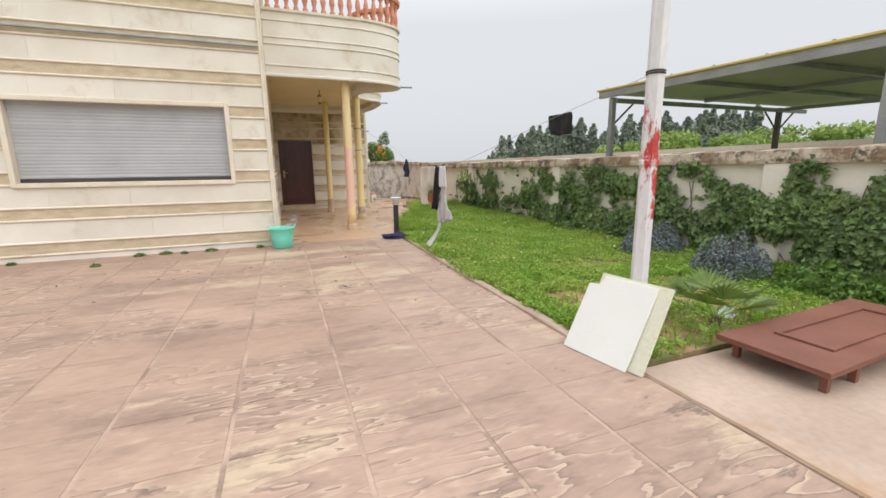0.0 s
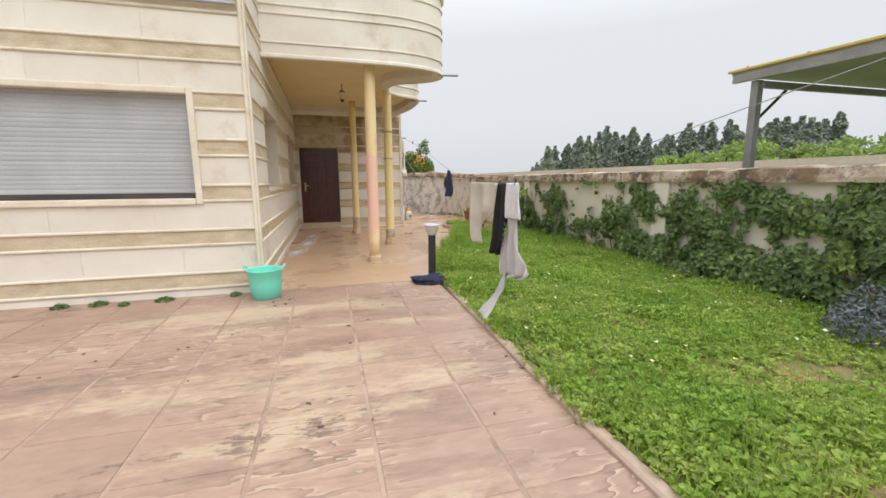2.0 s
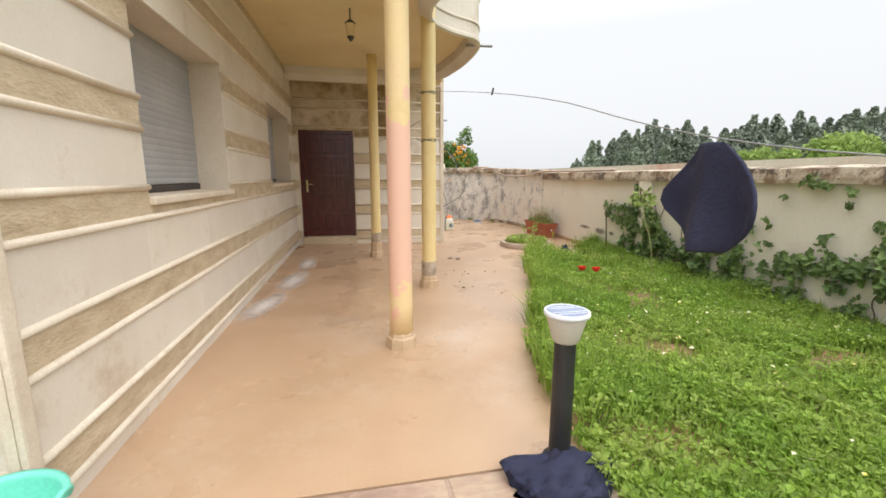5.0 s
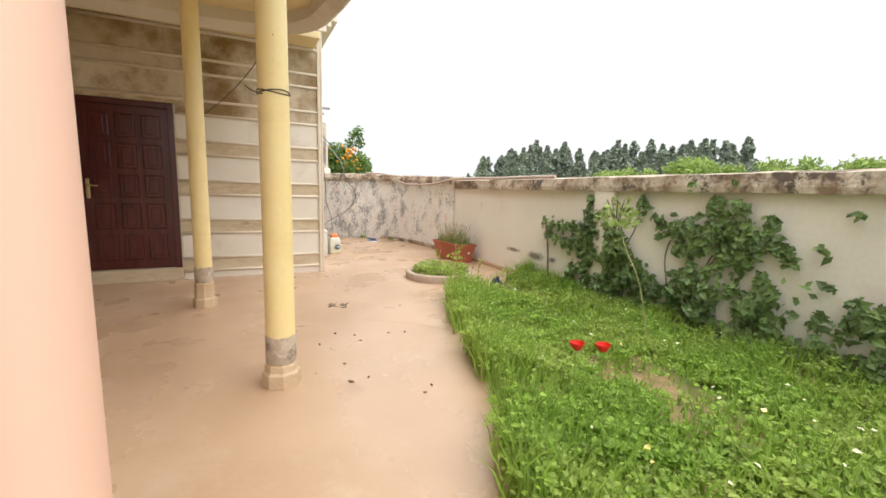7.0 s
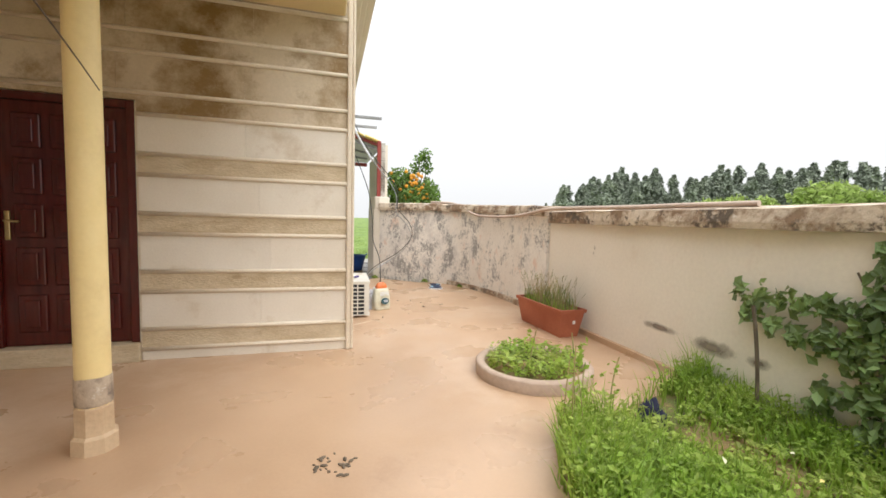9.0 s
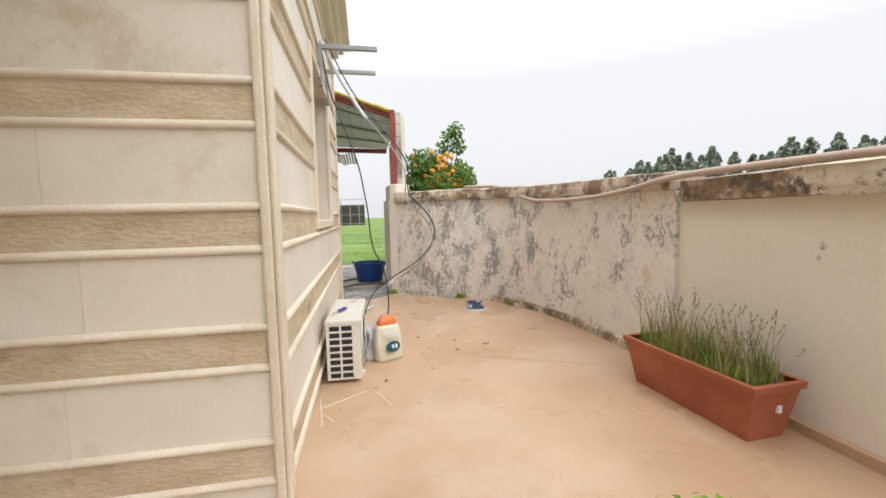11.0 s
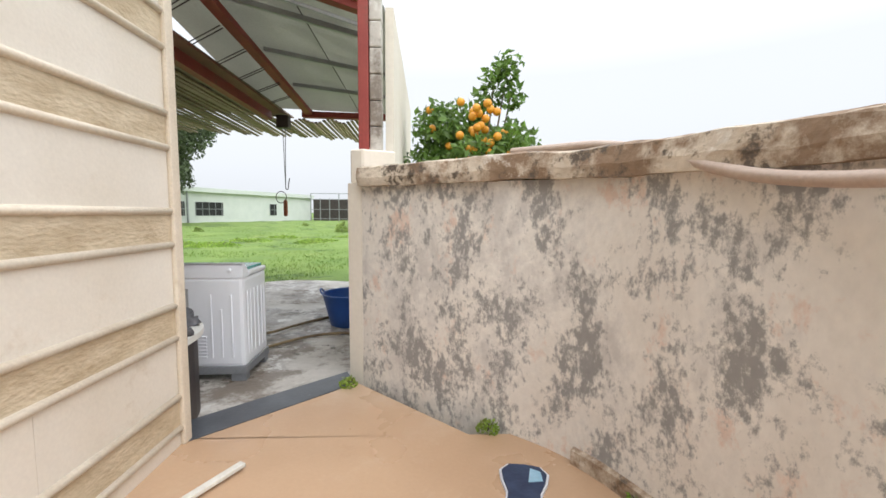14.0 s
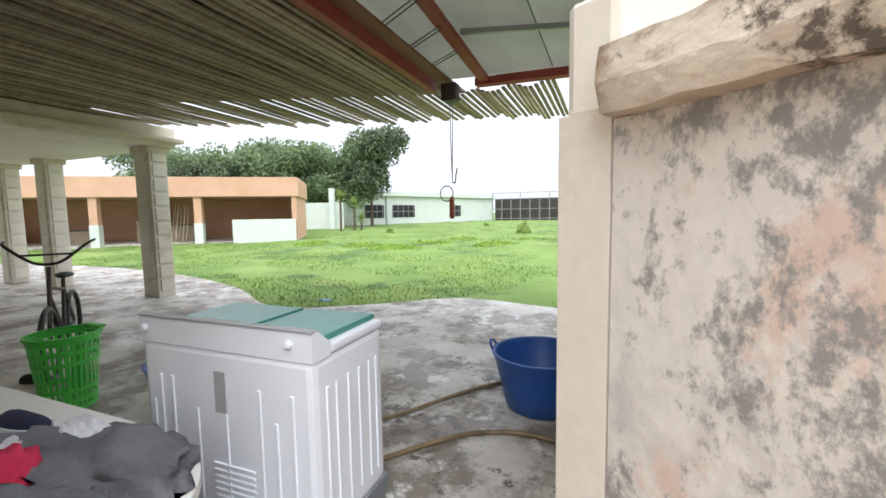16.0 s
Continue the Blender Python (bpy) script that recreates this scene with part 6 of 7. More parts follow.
for y in (17.6, 18.24):
    br = empty("wall_bracket", (X2 + 0.02, y, 2.80))
    box_ob("arm", (0, -0.02, -0.02), (0.53, 0.02, 0.02), M_STEEL, br, 0.004)
    box_ob("plate", (0, -0.022, -0.35), (0.03, 0.022, -0.02), M_STEEL, br, 0.004)
    tagged(br, "grey steel bracket fixed high on the wall", "bracket", "wall brackets")

M_PADB = surf("dark_blue_pad", (0.02, 0.03, 0.07), (0.04, 0.06, 0.12), 12, 0.8, 0.3, 60)
M_PADL = surf("light_blue_pad", (0.25, 0.45, 0.60), (0.4, 0.58, 0.7), 12, 0.8, 0.3, 60)
pad = empty("bike_seat_pad", (4.79, 19.02, 0.0), -13)
half = [(0.0, -0.15), (0.06, -0.145), (0.095, -0.115), (0.09, -0.07), (0.06, -0.02), (0.058, 0.03), (0.08, 0.08), (0.088, 0.115), (0.06, 0.145), (0.0, 0.15)]
half = [(x * 1.25, y * 1.75) for x, y in half]
out = half + [(-x, y) for x, y in reversed(half[1:-1])]
bm = bmesh.new()
prism(bm, out, 0.001, 0.03)
mesh_ob("pad", bm, M_PADB, pad)
bm = bmesh.new()
prism(bm, [(x * 1.12, y * 1.06) for x, y in out], 0.0, 0.018)
mesh_ob("rim", bm, M_WHITE, pad)
bm = bmesh.new()
prism(bm, [(-0.10, -0.20), (-0.05, -0.22), (-0.045, -0.06), (-0.07, -0.05)], 0.029, 0.033)
prism(bm, [(0.02, 0.12), (0.09, 0.14), (0.08, 0.21), (0.03, 0.23)], 0.029, 0.033)
mesh_ob("blue_patch", bm, M_PADL, pad)
tagged(pad, "small blue and white patterned pad on the floor", "pad")
hose = [(4.86, 19.80, 1.68), (5.06, 19.62, 1.675), (5.20, 19.36, 1.66), (5.31, 19.02, 1.58), (5.40, 18.55, 1.41), (5.50, 18.0, 1.39), (5.56, 17.4, 1.39), (5.57, 16.8, 1.43), (5.57, 16.3, 1.50), (5.61, 15.6, 1.50), (5.66, 14.8, 1.49), (5.75, 14.2, 1.50), (5.8, 13.6, 1.50)]
M_HOSE = surf("pale_pink_hose", (0.50, 0.38, 0.31), (0.58, 0.46, 0.38), 4, 0.6, 0.2, 60)
tagged(tube("garden_hose", hose, 0.023, M_HOSE), "thick pale pink hose slung along the wall top", "hose")
# litter and droppings on the floors
bm = bmesh.new()
rl = random.Random(17)
for x, y, r, n in ((2.80, 13.48, 0.12, 26), (2.9, 12.0, 0.9, 14), (3.9, 17.3, 0.8, 12), (3.3, 18.3, 0.35, 8), (0.3, 7.9, 0.2, 6), (1.0, 6.0, 1.6, 14), (-1.5, 6.5, 1.6, 14), (2.2, 3.6, 0.15, 6), (2.15, 5.6, 0.1, 5)):
    for _ in range(n):
        a, q = rl.uniform(0, 6.28), r * math.sqrt(rl.random())
        s = rl.uniform(0.006, 0.016)
        g = bmesh.ops.create_icosphere(bm, subdivisions=1, radius=1)
        bmesh.ops.transform(bm, matrix=pose(x + q * math.cos(a), y + q * math.sin(a), s * 0.3, 0, 0, rl.uniform(0, 180)) @ Matrix.Diagonal((s * 1.6, s * 0.8, s * 0.5, 1)), verts=g["verts"])
tagged(mesh_ob("floor_litter", bm, M_BARK), "scattered dry leaves and crumbs on the floors", "litter", kind="stuff")
# cracks and thin joints in the screed
M_CRACK = surf("crack_dirt", (0.26, 0.16, 0.09), (0.34, 0.22, 0.13), 8, 0.9, 0)
cracks = [[(2.97, 18.3), (3.6, 17.72), (4.4, 17.02), (5.6, 16.45)], [(3.85, 17.5), (4.35, 17.95)], [(2.2, 2.5), (2.21, 1.6), (2.19, 0.6), (2.2, -0.6)], [(2.9, 12.9), (3.3, 12.6), (3.55, 12.3)]]
for c in cracks:
    line = smooth_line(c, 10)
    line = [(x + 0.012 * noise.noise(Vector((x * 9, y * 9, 1))), y + 0.012 * noise.noise(Vector((x * 9, y * 9, 5)))) for x, y in line]
    bm = bmesh.new()
    w = 0.012 if c[0][0] == 2.2 else 0.0025
    rows = []
    for i, (x, y) in enumerate(line):
        d = (Vector(line[min(i + 1, len(line) - 1)]) - Vector(line[max(i - 1, 0)])).normalized()
        ww = w * (1 + 0.8 * noise.noise(Vector((x * 14, y * 14, 0))))
        rows.append([bm.verts.new((x + d.y * s, y - d.x * s, 0.0045)) for s in (-ww, ww)])
    for a, b in zip(rows, rows[1:]):
        bm.faces.new((a[0], a[1], b[1], b[0]))
    tagged(mesh_ob("floor_crack", bm, M_CRACK), "thin dirty crack in the floor", "crack", kind="structure")



def smear(name, m, colour, label, parent=None, strength=0.85, fine=14.0):
    """A thin dried stain, ragged and fading outward; m: its place, one unit across."""
    mat = bpy.data.materials.new(name)
    mat.use_nodes = True
    n, l = mat.node_tree.nodes, mat.node_tree.links
    b = n["Principled BSDF"]
    b.inputs["Base Color"].default_value = (*colour, 1)
    b.inputs["Roughness"].default_value = 0.85
    co = n.new("ShaderNodeTexCoord")
    g = n.new("ShaderNodeTexGradient")
    g.gradient_type = "SPHERICAL"
    mp = n.new("ShaderNodeMapping")
    mp.inputs["Scale"].default_value = (2, 2, 2)
    l.new(co.outputs["Object"], mp.inputs[0])
    l.new(mp.outputs[0], g.inputs[0])
    geo = n.new("ShaderNodeNewGeometry")
    t = n.new("ShaderNodeTexNoise")
    t.inputs["Scale"].default_value, t.inputs["Detail"].default_value, t.inputs["Roughness"].default_value = fine, 8.0, 0.7
    l.new(geo.outputs["Position"], t.inputs["Vector"])
    add = n.new("ShaderNodeMath")
    l.new(g.outputs[1], add.inputs[0])
    l.new(t.outputs[0], add.inputs[1])
    r = n.new("ShaderNodeMapRange")
    r.inputs["From Min"].default_value, r.inputs["From Max"].default_value, r.inputs["To Max"].default_value = 0.58, 1.35, strength
    l.new(add.outputs[0], r.inputs["Value"])
    l.new(r.outputs[0], b.inputs["Alpha"])
    bm = bmesh.new()
    bmesh.ops.create_grid(bm, x_segments=4, y_segments=4, size=0.5)
    ob = mesh_ob(name, bm, mat, parent, m=m)
    return ob if parent else tagged(ob, label, "stain", kind="structure")


for x, y, w, h, a in ((0.20, 11.35, 0.40, 1.3, -12), (0.34, 12.4, 0.42, 1.6, -6), (0.40, 13.5, 0.36, 1.3, 0)):
    smear("lime_stain", pose(x, y, 0.004, 0, 0, a) @ Matrix.Diagonal((w, h, 1, 1)), (0.78, 0.74, 0.72), "white dried lime stain along the terrace wall")
for y, z, w, h in ((13.80, 0.36, 0.50, 0.16), (13.44, 0.36, 0.22, 0.10), (14.35, 0.38, 0.5, 0.09)):
    smear("damp_stain", pose(5.696, y, z, 0, -90, 0) @ Matrix.Diagonal((h, w, 1, 1)), (0.27, 0.22, 0.18), "dark flaked damp stain low on the garden wall")
bm = bmesh.new()
for (xa, ya), (xb, yb) in (((3.03, 16.35), (3.35, 16.58)), ((3.35, 16.58), (3.49, 16.26)), ((3.04, 16.26), (3.12, 16.14)), ((3.0, 16.5), (3.05, 16.1))):
    d = Vector((xb - xa, yb - ya)).normalized() * 0.004
    prism(bm, [(xa + d.y, ya - d.x), (xb + d.y, yb - d.x), (xb - d.y, yb + d.x), (xa - d.y, ya + d.x)], 0.001, 0.0035)
tagged(mesh_ob("chalk_mark", bm, M_MOULD), "pale scratched line on the terrace floor", "mark", kind="structure")
tagged(tube("kerb_cable", [(2.42, 6.45, 0.05), (2.34, 6.2, 0.045), (2.26, 5.9, 0.042), (2.18, 5.62, 0.042), (2.25, 5.55, 0.045), (2.34, 5.60, 0.05)], 0.008, M_BLACK), "black cable end lying over the lawn edging", "cable")
cloth_heap("plastic_pot_scrap", (4.11, 13.32, 0.0), 0.09, 0.10, M_DGREYC, "crushed dark plastic pot at the lawn corner", 61, 0.8, 1.1)
cloth_heap("black_sandal", (4.79, 13.42, 0.02), 0.09, 0.14, M_NAVY, "dark plastic scrap caught in the tall weeds", 63, 0.7, 1.0)

# ---- gate, lean-to roof, pergola ----
gate = empty("lean_to_roof", (3.87, 20.62, 0))
bm = bmesh.new()
add_box(bm, (-0.06, -0.02, 1.79), (0.02, 0.08, 3.02), 0.006)
mesh_ob("red_post", bm, M_REDSTEEL, gate)
bm = bmesh.new()
for z in range(6):
    add_box(bm, (0.025, 0.0, 1.79 + z * 0.2), (0.12, 0.12, 1.985 + z * 0.2), 0.012)
mesh_ob("block_column", bm, M_CONC, gate)


def sloped(a, b, w, h):
    """A box beam between two points."""
    bm = bmesh.new()
    a, b = Vector(a), Vector(b)
    d = b - a
    add_box(bm, (-w / 2, -h / 2, 0), (w / 2, h / 2, d.length), 0.004)
    q = d.to_track_quat("Z", "Y").to_matrix().to_4x4()
    bmesh.ops.transform(bm, matrix=Matrix.Translation(a) @ q, verts=bm.verts[:])
    return bm


def rz(x):
    """Height of the lean-to's roof over local x."""
    return 2.97 - 0.31 * x


mesh_ob("red_beam", sloped((0.04, 0.28, rz(0.04)), (-2.0, 0.28, rz(-2.0)), 0.11, 0.06), M_REDSTEEL, gate)
mesh_ob("white_edge", sloped((0.04, 0.33, rz(0.04) - 0.11), (-2.0, 0.33, rz(-2.0) - 0.11), 0.03, 0.03), M_STEEL, gate)
def roof_z(x, y):
    """Height of the twisted sheet roof, flatter towards its far end."""
    t = (y - 0.2) / 4.2
    return (rz(x) + 0.06) * (1 - t) + (3.09 - 0.04 * x) * t


bm = bmesh.new()
grid = [[bm.verts.new((-2.5 + 2.62 * i / 6, 0.2 + 4.2 * j / 8, roof_z(-2.5 + 2.62 * i / 6, 0.2 + 4.2 * j / 8))) for i in range(7)] for j in range(9)]
for j in range(8):
    for i in range(6):
        bm.faces.new((grid[j][i], grid[j][i + 1], grid[j + 1][i + 1], grid[j + 1][i]))
bmesh.ops.solidify(bm, geom=bm.faces[:], thickness=-0.03)
mesh_ob("roof_sheet", bm, M_SHEET, gate)
for k in range(6):
    bm = bmesh.new()
    vs2 = []
    lathe(bm, [(0.07, 0), (0.085, 0.18), (0.09, 0.36)], 10, cap=False)
    bmesh.ops.transform(bm, matrix=pose(0.02 - k * 0.36, 0.22, rz(0.02 - k * 0.36) + 0.07, 0, -72, 0) @ Matrix.Diagonal((0.45, 1, 1, 1)), verts=bm.verts[:])
    mesh_ob("ridge_tile", bm, M_YELLOW, gate)
for y in (0.95, 2.05, 3.15):
    mesh_ob("purlin", sloped((0.0, y, roof_z(0.0, y) - 0.03), (-1.55, y, roof_z(-1.55, y) - 0.03), 0.05, 0.05), M_STEEL, gate)
mesh_ob("seam", sloped((-0.75, 0.25, roof_z(-0.75, 0.25) - 0.004), (-0.75, 4.3, roof_z(-0.75, 4.3) - 0.004), 0.012, 0.006), M_DKSTEEL, gate)
mesh_ob("red_beam", sloped((0.1, 4.30, 3.01), (-1.75, 4.30, 3.05), 0.14, 0.10), M_REDSTEEL, gate)
mesh_ob("red_beam", sloped((-1.55, 0.3, 3.30), (-1.62, 4.30, 3.06), 0.12, 0.07), M_REDSTEEL, gate)
mesh_ob("dark_beam", sloped((-2.12, -0.6, 2.92), (-2.18, 3.85, 2.92), 0.10, 0.14), M_REDSTEEL, gate)
mesh_ob("gutter", sloped((-1.95, -0.6, 2.97), (-2.0, 3.8, 2.96), 0.16, 0.03), M_RUST, gate)
for k in range(6):
    y = 0.5 + k * 0.55
    for s in (0, 0.06):
        tube("hanger_rod", [(-1.6, y + s, 3.2 - y * 0.03), (-1.95, y + s, 2.98)], 0.006, M_DKSTEEL, gate)
bm = bmesh.new()
vs = [bm.verts.new(p) for p in ((0.13, 0.2, 1.3), (0.13, 3.7, 1.3), (0.13, 3.7, 3.0), (0.13, 0.2, rz(0.13) + 0.05), (0.2, 0.2, 1.3), (0.2, 3.7, 1.3), (0.2, 3.7, 3.0), (0.2, 0.2, rz(0.13) + 0.05))]
for f in ((0, 1, 2, 3), (7, 6, 5, 4), (0, 4, 5, 1), (1, 5, 6, 2), (2, 6, 7, 3), (3, 7, 4, 0)):
    bm.faces.new([vs[i] for i in f])
mesh_ob("side_wall", bm, M_WALL, gate)
box_ob("lower_side_wall", (0.13, 0.5, -0.1), (0.3, 3.7, 1.3), M_WALL, gate)
tagged(gate, "red steel lean-to roof with sheet cladding and block post", "shed roof")

perg = empty("slat_pergola", (-1.0, 22.0, 0))
n = 0
for k in range(136):
    x = -6.6 + k * 0.072
    ye = 25.6 + 0.40 * (x - 0.1) + 0.12 * math.sin(k * 1.7)
    bm_z = 2.98 + (0.03 * math.sin(k * 0.9)) - 0.10 * max(0, math.sin((x + 5) * 0.45))
    if x > 1.62:
        ya = 24.98
    else:
        ya = 19.72
    if ye - ya < 0.4:
        ye = ya + 0.4
    bm = bmesh.new()
    add_box(bm, (x + 1.0 - 0.024, ya - 22.0, bm_z - 0.012), (x + 1.0 + 0.024, ye - 22.0, bm_z + 0.012))
    bmesh.ops.subdivide_edges(bm, edges=[e for e in bm.edges if abs(e.verts[0].co.y - e.verts[1].co.y) > 0.5], cuts=3)
    for v in bm.verts:
        v.co.z += 0.02 * noise.noise(Vector((v.co.x * 2, v.co.y, k))) - 0.05 * max(0, (v.co.y - 2.0) / 2)
    mesh_ob("slat", bm, M_SLAT, perg)
for y in (20.6, 22.0, 23.4):
    box_ob("cross_beam", (-5.6, y - 22.04, 3.02), (2.55, y - 21.96, 3.10), M_DKSTEEL, perg)
tagged(perg, "weathered wooden slat pergola roof over the yard", "pergola")
M_MAT = surf("dark_reed_matting", (0.20, 0.16, 0.12), (0.30, 0.25, 0.19), 6, 0.95, 0.6, 40, stretch=(1, 8, 1))
bm = bmesh.new()
vs = [bm.verts.new((x, y, 3.13 + dz)) for dz in (0, 0.025) for x, y in ((-6.7, 19.62), (1.75, 19.62), (1.75, 25.6), (-2.5, 24.1), (-6.7, 22.5))]
bm.faces.new(vs[:5])
bm.faces.new(list(reversed(vs[5:])))
for i in range(5):
    bm.faces.new((vs[i], vs[(i + 1) % 5], vs[5 + (i + 1) % 5], vs[5 + i]))
bmesh.ops.recalc_face_normals(bm, faces=bm.faces[:])
tagged(mesh_ob("reed_matting", bm, M_MAT), "dark reed matting laid over the pergola slats", "matting")

hook = empty("chain_hoist", (1.95, 24.40, 2.86))
bm = bmesh.new()
add_box(bm, (-0.10, -0.08, -0.16), (0.10, 0.08, 0.05), 0.02)
mesh_ob("hoist_body", bm, M_DKSTEEL, hook)
for s in (-0.012, 0.03):
    tube("chain", [(s, 0, -0.15), (s * 0.6, 0, -0.6), (0.01, 0, -1.15)], 0.006, M_STEEL, hook)
tube("steel_ring", [(-0.07 + 0.09 * math.cos(a), 0.0, -1.30 + 0.10 * math.sin(a)) for a in [i * math.pi / 6 for i in range(12)]], 0.007, M_DKSTEEL, hook, cyclic=True)
tube("hook_arm", [(0.01, 0, -1.15), (0.05, 0, -1.2), (0.06, 0, -1.05), (0.08, 0.0, -0.98)], 0.008, M_DKSTEEL, hook)
bm = bmesh.new()
lathe(bm, [(0.02, -1.62), (0.035, -1.6), (0.035, -1.38), (0.015, -1.34)], 8)
mesh_ob("wooden_grip", bm, M_TERRA, hook)
tagged(hook, "chain hoist with hook and wooden grip hanging from a beam", "hoist")

# ---- porch at the rear of the house ----
tagged(box_ob("porch_slab", (-14, 19.85, 2.52), (-3.3, 24.5, 2.86), M_PANEL, bevel=0.02), "cream concrete porch slab", "porch", kind="structure")
bm = bmesh.new()
add_box(bm, (-14.0, 19.80, 2.60), (-3.2, 24.6, 2.68), 0.02)
tagged(mesh_ob("porch_moulding", bm, M_MOULD), "moulded edge of the porch slab", "moulding", kind="structure")


def pillar(x, y):
    base = empty("porch_pillar", (x, y, -0.08))
    box_ob("core", (-0.2, -0.15, 0), (0.2, 0.15, 2.62), M_PANEL, base, 0.01)
    for k in range(10):
        box_ob("stone_block", (-0.13, -0.172, 0.1 + k * 0.25), (0.13, -0.15, 0.30 + k * 0.25), M_PANEL, base, 0.008)
        box_ob("stone_block", (0.2, -0.11, 0.1 + k * 0.25), (0.222, 0.11, 0.30 + k * 0.25), M_PANEL, base, 0.008)
    box_ob("head", (-0.24, -0.19, 2.50), (0.24, 0.19, 2.60), M_MOULD, base, 0.015)
    return tagged(base, "cream stone-block porch pillar", "pillar", "porch pillars")


for x, y in ((-3.62, 24.25), (-6.8, 24.25), (-8.5, 24.25)):
    pillar(x, y)

# ---- washing machine ----
M_ENAMEL = surf("bluish_white_enamel", (0.84, 0.86, 0.92), (0.88, 0.90, 0.95), 3, 0.3, 0.02, 60, fine_mix=0.04)
wm = empty("washing_machine", (2.40, 20.86, -0.08), 1.5)
bm = bmesh.new()
add_box(bm, (-0.46, -0.24, 0.12), (0.46, 0.26, 0.86), 0.03)
mesh_ob("body", bm, M_ENAMEL, wm, smooth=False)
bm = bmesh.new()
prof = [(-0.241, 0.855), (-0.241, 0.962), (-0.232, 0.968), (-0.205, 0.966), (-0.13, 0.905), (-0.13, 0.855)]
ends = [[bm.verts.new((x, *p)) for p in prof] for x in (-0.462, 0.462)]
for i in range(6):
    bm.faces.new((ends[0][i], ends[1][i], ends[1][(i + 1) % 6], ends[0][(i + 1) % 6]))
bm.faces.new(ends[0])
bm.faces.new(list(reversed(ends[1])))
bmesh.ops.recalc_face_normals(bm, faces=bm.faces[:])
add_box(bm, (-0.465, -0.13, 0.86), (0.465, 0.26, 0.90), 0.012)
mesh_ob("top_panel", bm, M_ENAMEL, wm)
box_ob("top_edge", (-0.464, -0.246, 0.9685), (0.464, -0.206, 0.975), M_SHUTTER, wm, 0.002)
M_TEALP = surf("teal_clear_lid", (0.06, 0.25, 0.22), (0.10, 0.32, 0.28), 4, 0.2, 0.02, 40)
bm = bmesh.new()
add_box(bm, (-0.43, -0.13, 0.90), (0.02, 0.25, 0.925), 0.006)
add_box(bm, (0.05, -0.13, 0.90), (0.43, 0.25, 0.925), 0.006)
mesh_ob("lid", bm, M_TEALP, wm)
for k, x in enumerate((-0.40, -0.35, -0.28, -0.14, 0.02, 0.20, 0.28, 0.36)):
    box_ob("rib", (x - 0.008, -0.246, 0.2), (x + 0.008, -0.236, 0.72 if k % 3 else 0.6), M_ENAMEL, wm, 0.004)
for y in (-0.16, -0.10, -0.02, 0.06, 0.14, 0.2):
    box_ob("rib", (0.456, y - 0.008, 0.2), (0.466, y + 0.008, 0.74), M_ENAMEL, wm, 0.004)
for k in range(7):
    box_ob("vent_louvre", (-0.06, -0.248, 0.2 + k * 0.028), (0.16, -0.236, 0.212 + k * 0.028), M_ENAMEL, wm, 0.003)
box_ob("rating_plate", (-0.03, -0.2465, 0.60), (0.03, -0.239, 0.77), M_SHUTTER, wm)
M_BASEG = surf("grey_plastic_base", (0.20, 0.21, 0.23), (0.26, 0.27, 0.29), 3, 0.6, 0.05, 50)
bm = bmesh.new()
add_box(bm, (-0.47, -0.25, 0.06), (0.47, 0.27, 0.13), 0.008)
mesh_ob("base", bm, M_BASEG, wm)
for x in (-0.4, 0.4):
    for y in (-0.2, 0.22):
        box_ob("foot", (x - 0.06, y - 0.04, 0.0), (x + 0.06, y + 0.04, 0.07), M_BASEG, wm, 0.006)
for x in (-0.42, 0.36):
    bm = bmesh.new()
    lathe(bm, [(0.016, 0), (0.016, 0.012), (0.01, 0.016)], 12)
    bmesh.ops.transform(bm, matrix=pose(x, -0.244, 0.92, 90, 0, 0), verts=bm.verts[:])
    mesh_ob("screw_cap", bm, M_ENAMEL, wm)
tagged(wm, "white plastic twin-tub washing machine seen from behind", "washing machine")

bucket("wash_tub", (3.40, 22.40, -0.08), 0.25, 0.34, 0.40, M_BLUE, "blue plastic wash tub on the wet concrete", "tub")
bucket("wash_tub", (1.25, 21.35, -0.08), 0.22, 0.29, 0.44, M_BLUE, "blue plastic wash tub behind the washing machine", "tub")
M_HOSEB = surf("brown_hose", (0.13, 0.09, 0.05), (0.30, 0.22, 0.12), 7, 0.6, 0.1, 50)
tagged(tube("yard_hose", [(2.3, 21.2, 0.1), (2.5, 21.75, -0.05), (2.75, 22.25, -0.06), (3.1, 22.75, -0.065), (3.5, 22.95, -0.065)], 0.016, M_HOSEB), "brown hose lying on the yard concrete", "hose", "yard hoses")
tagged(tube("yard_hose", [(2.55, 21.18, -0.06), (2.9, 21.7, -0.062), (3.2, 21.9, -0.062), (3.45, 21.94, -0.062), (3.62, 21.9, -0.062)], 0.016, M_HOSEB), "brown hose lying on the yard concrete", "hose", "yard hoses")

bench = empty("wash_bench", (0, 0, -0.08))
out = [(0.5, 19.61)] + [(2.02 + 0.81 * math.sin(a) ** 0.62, 19.62 + 0.80 * max(0, math.cos(a)) ** 0.62) for a in [i * math.pi / 2 / 14 for i in range(15)]][::-1] + [(0.5, 20.40)]
bm = bmesh.new()
prism(bm, out, 0.0, 0.55)
mesh_ob("masonry", bm, M_DKSTEEL, bench)
bm = bmesh.new()
prism(bm, [(x + (0.03 if x > 0.6 else 0), y + (0.03 if y > 19.7 else 0)) for x, y in out], 0.55, 0.59)
mesh_ob("slab", bm, M_BOARD, bench)
tagged(bench, "rounded dark masonry wash bench with a white slab", "bench")
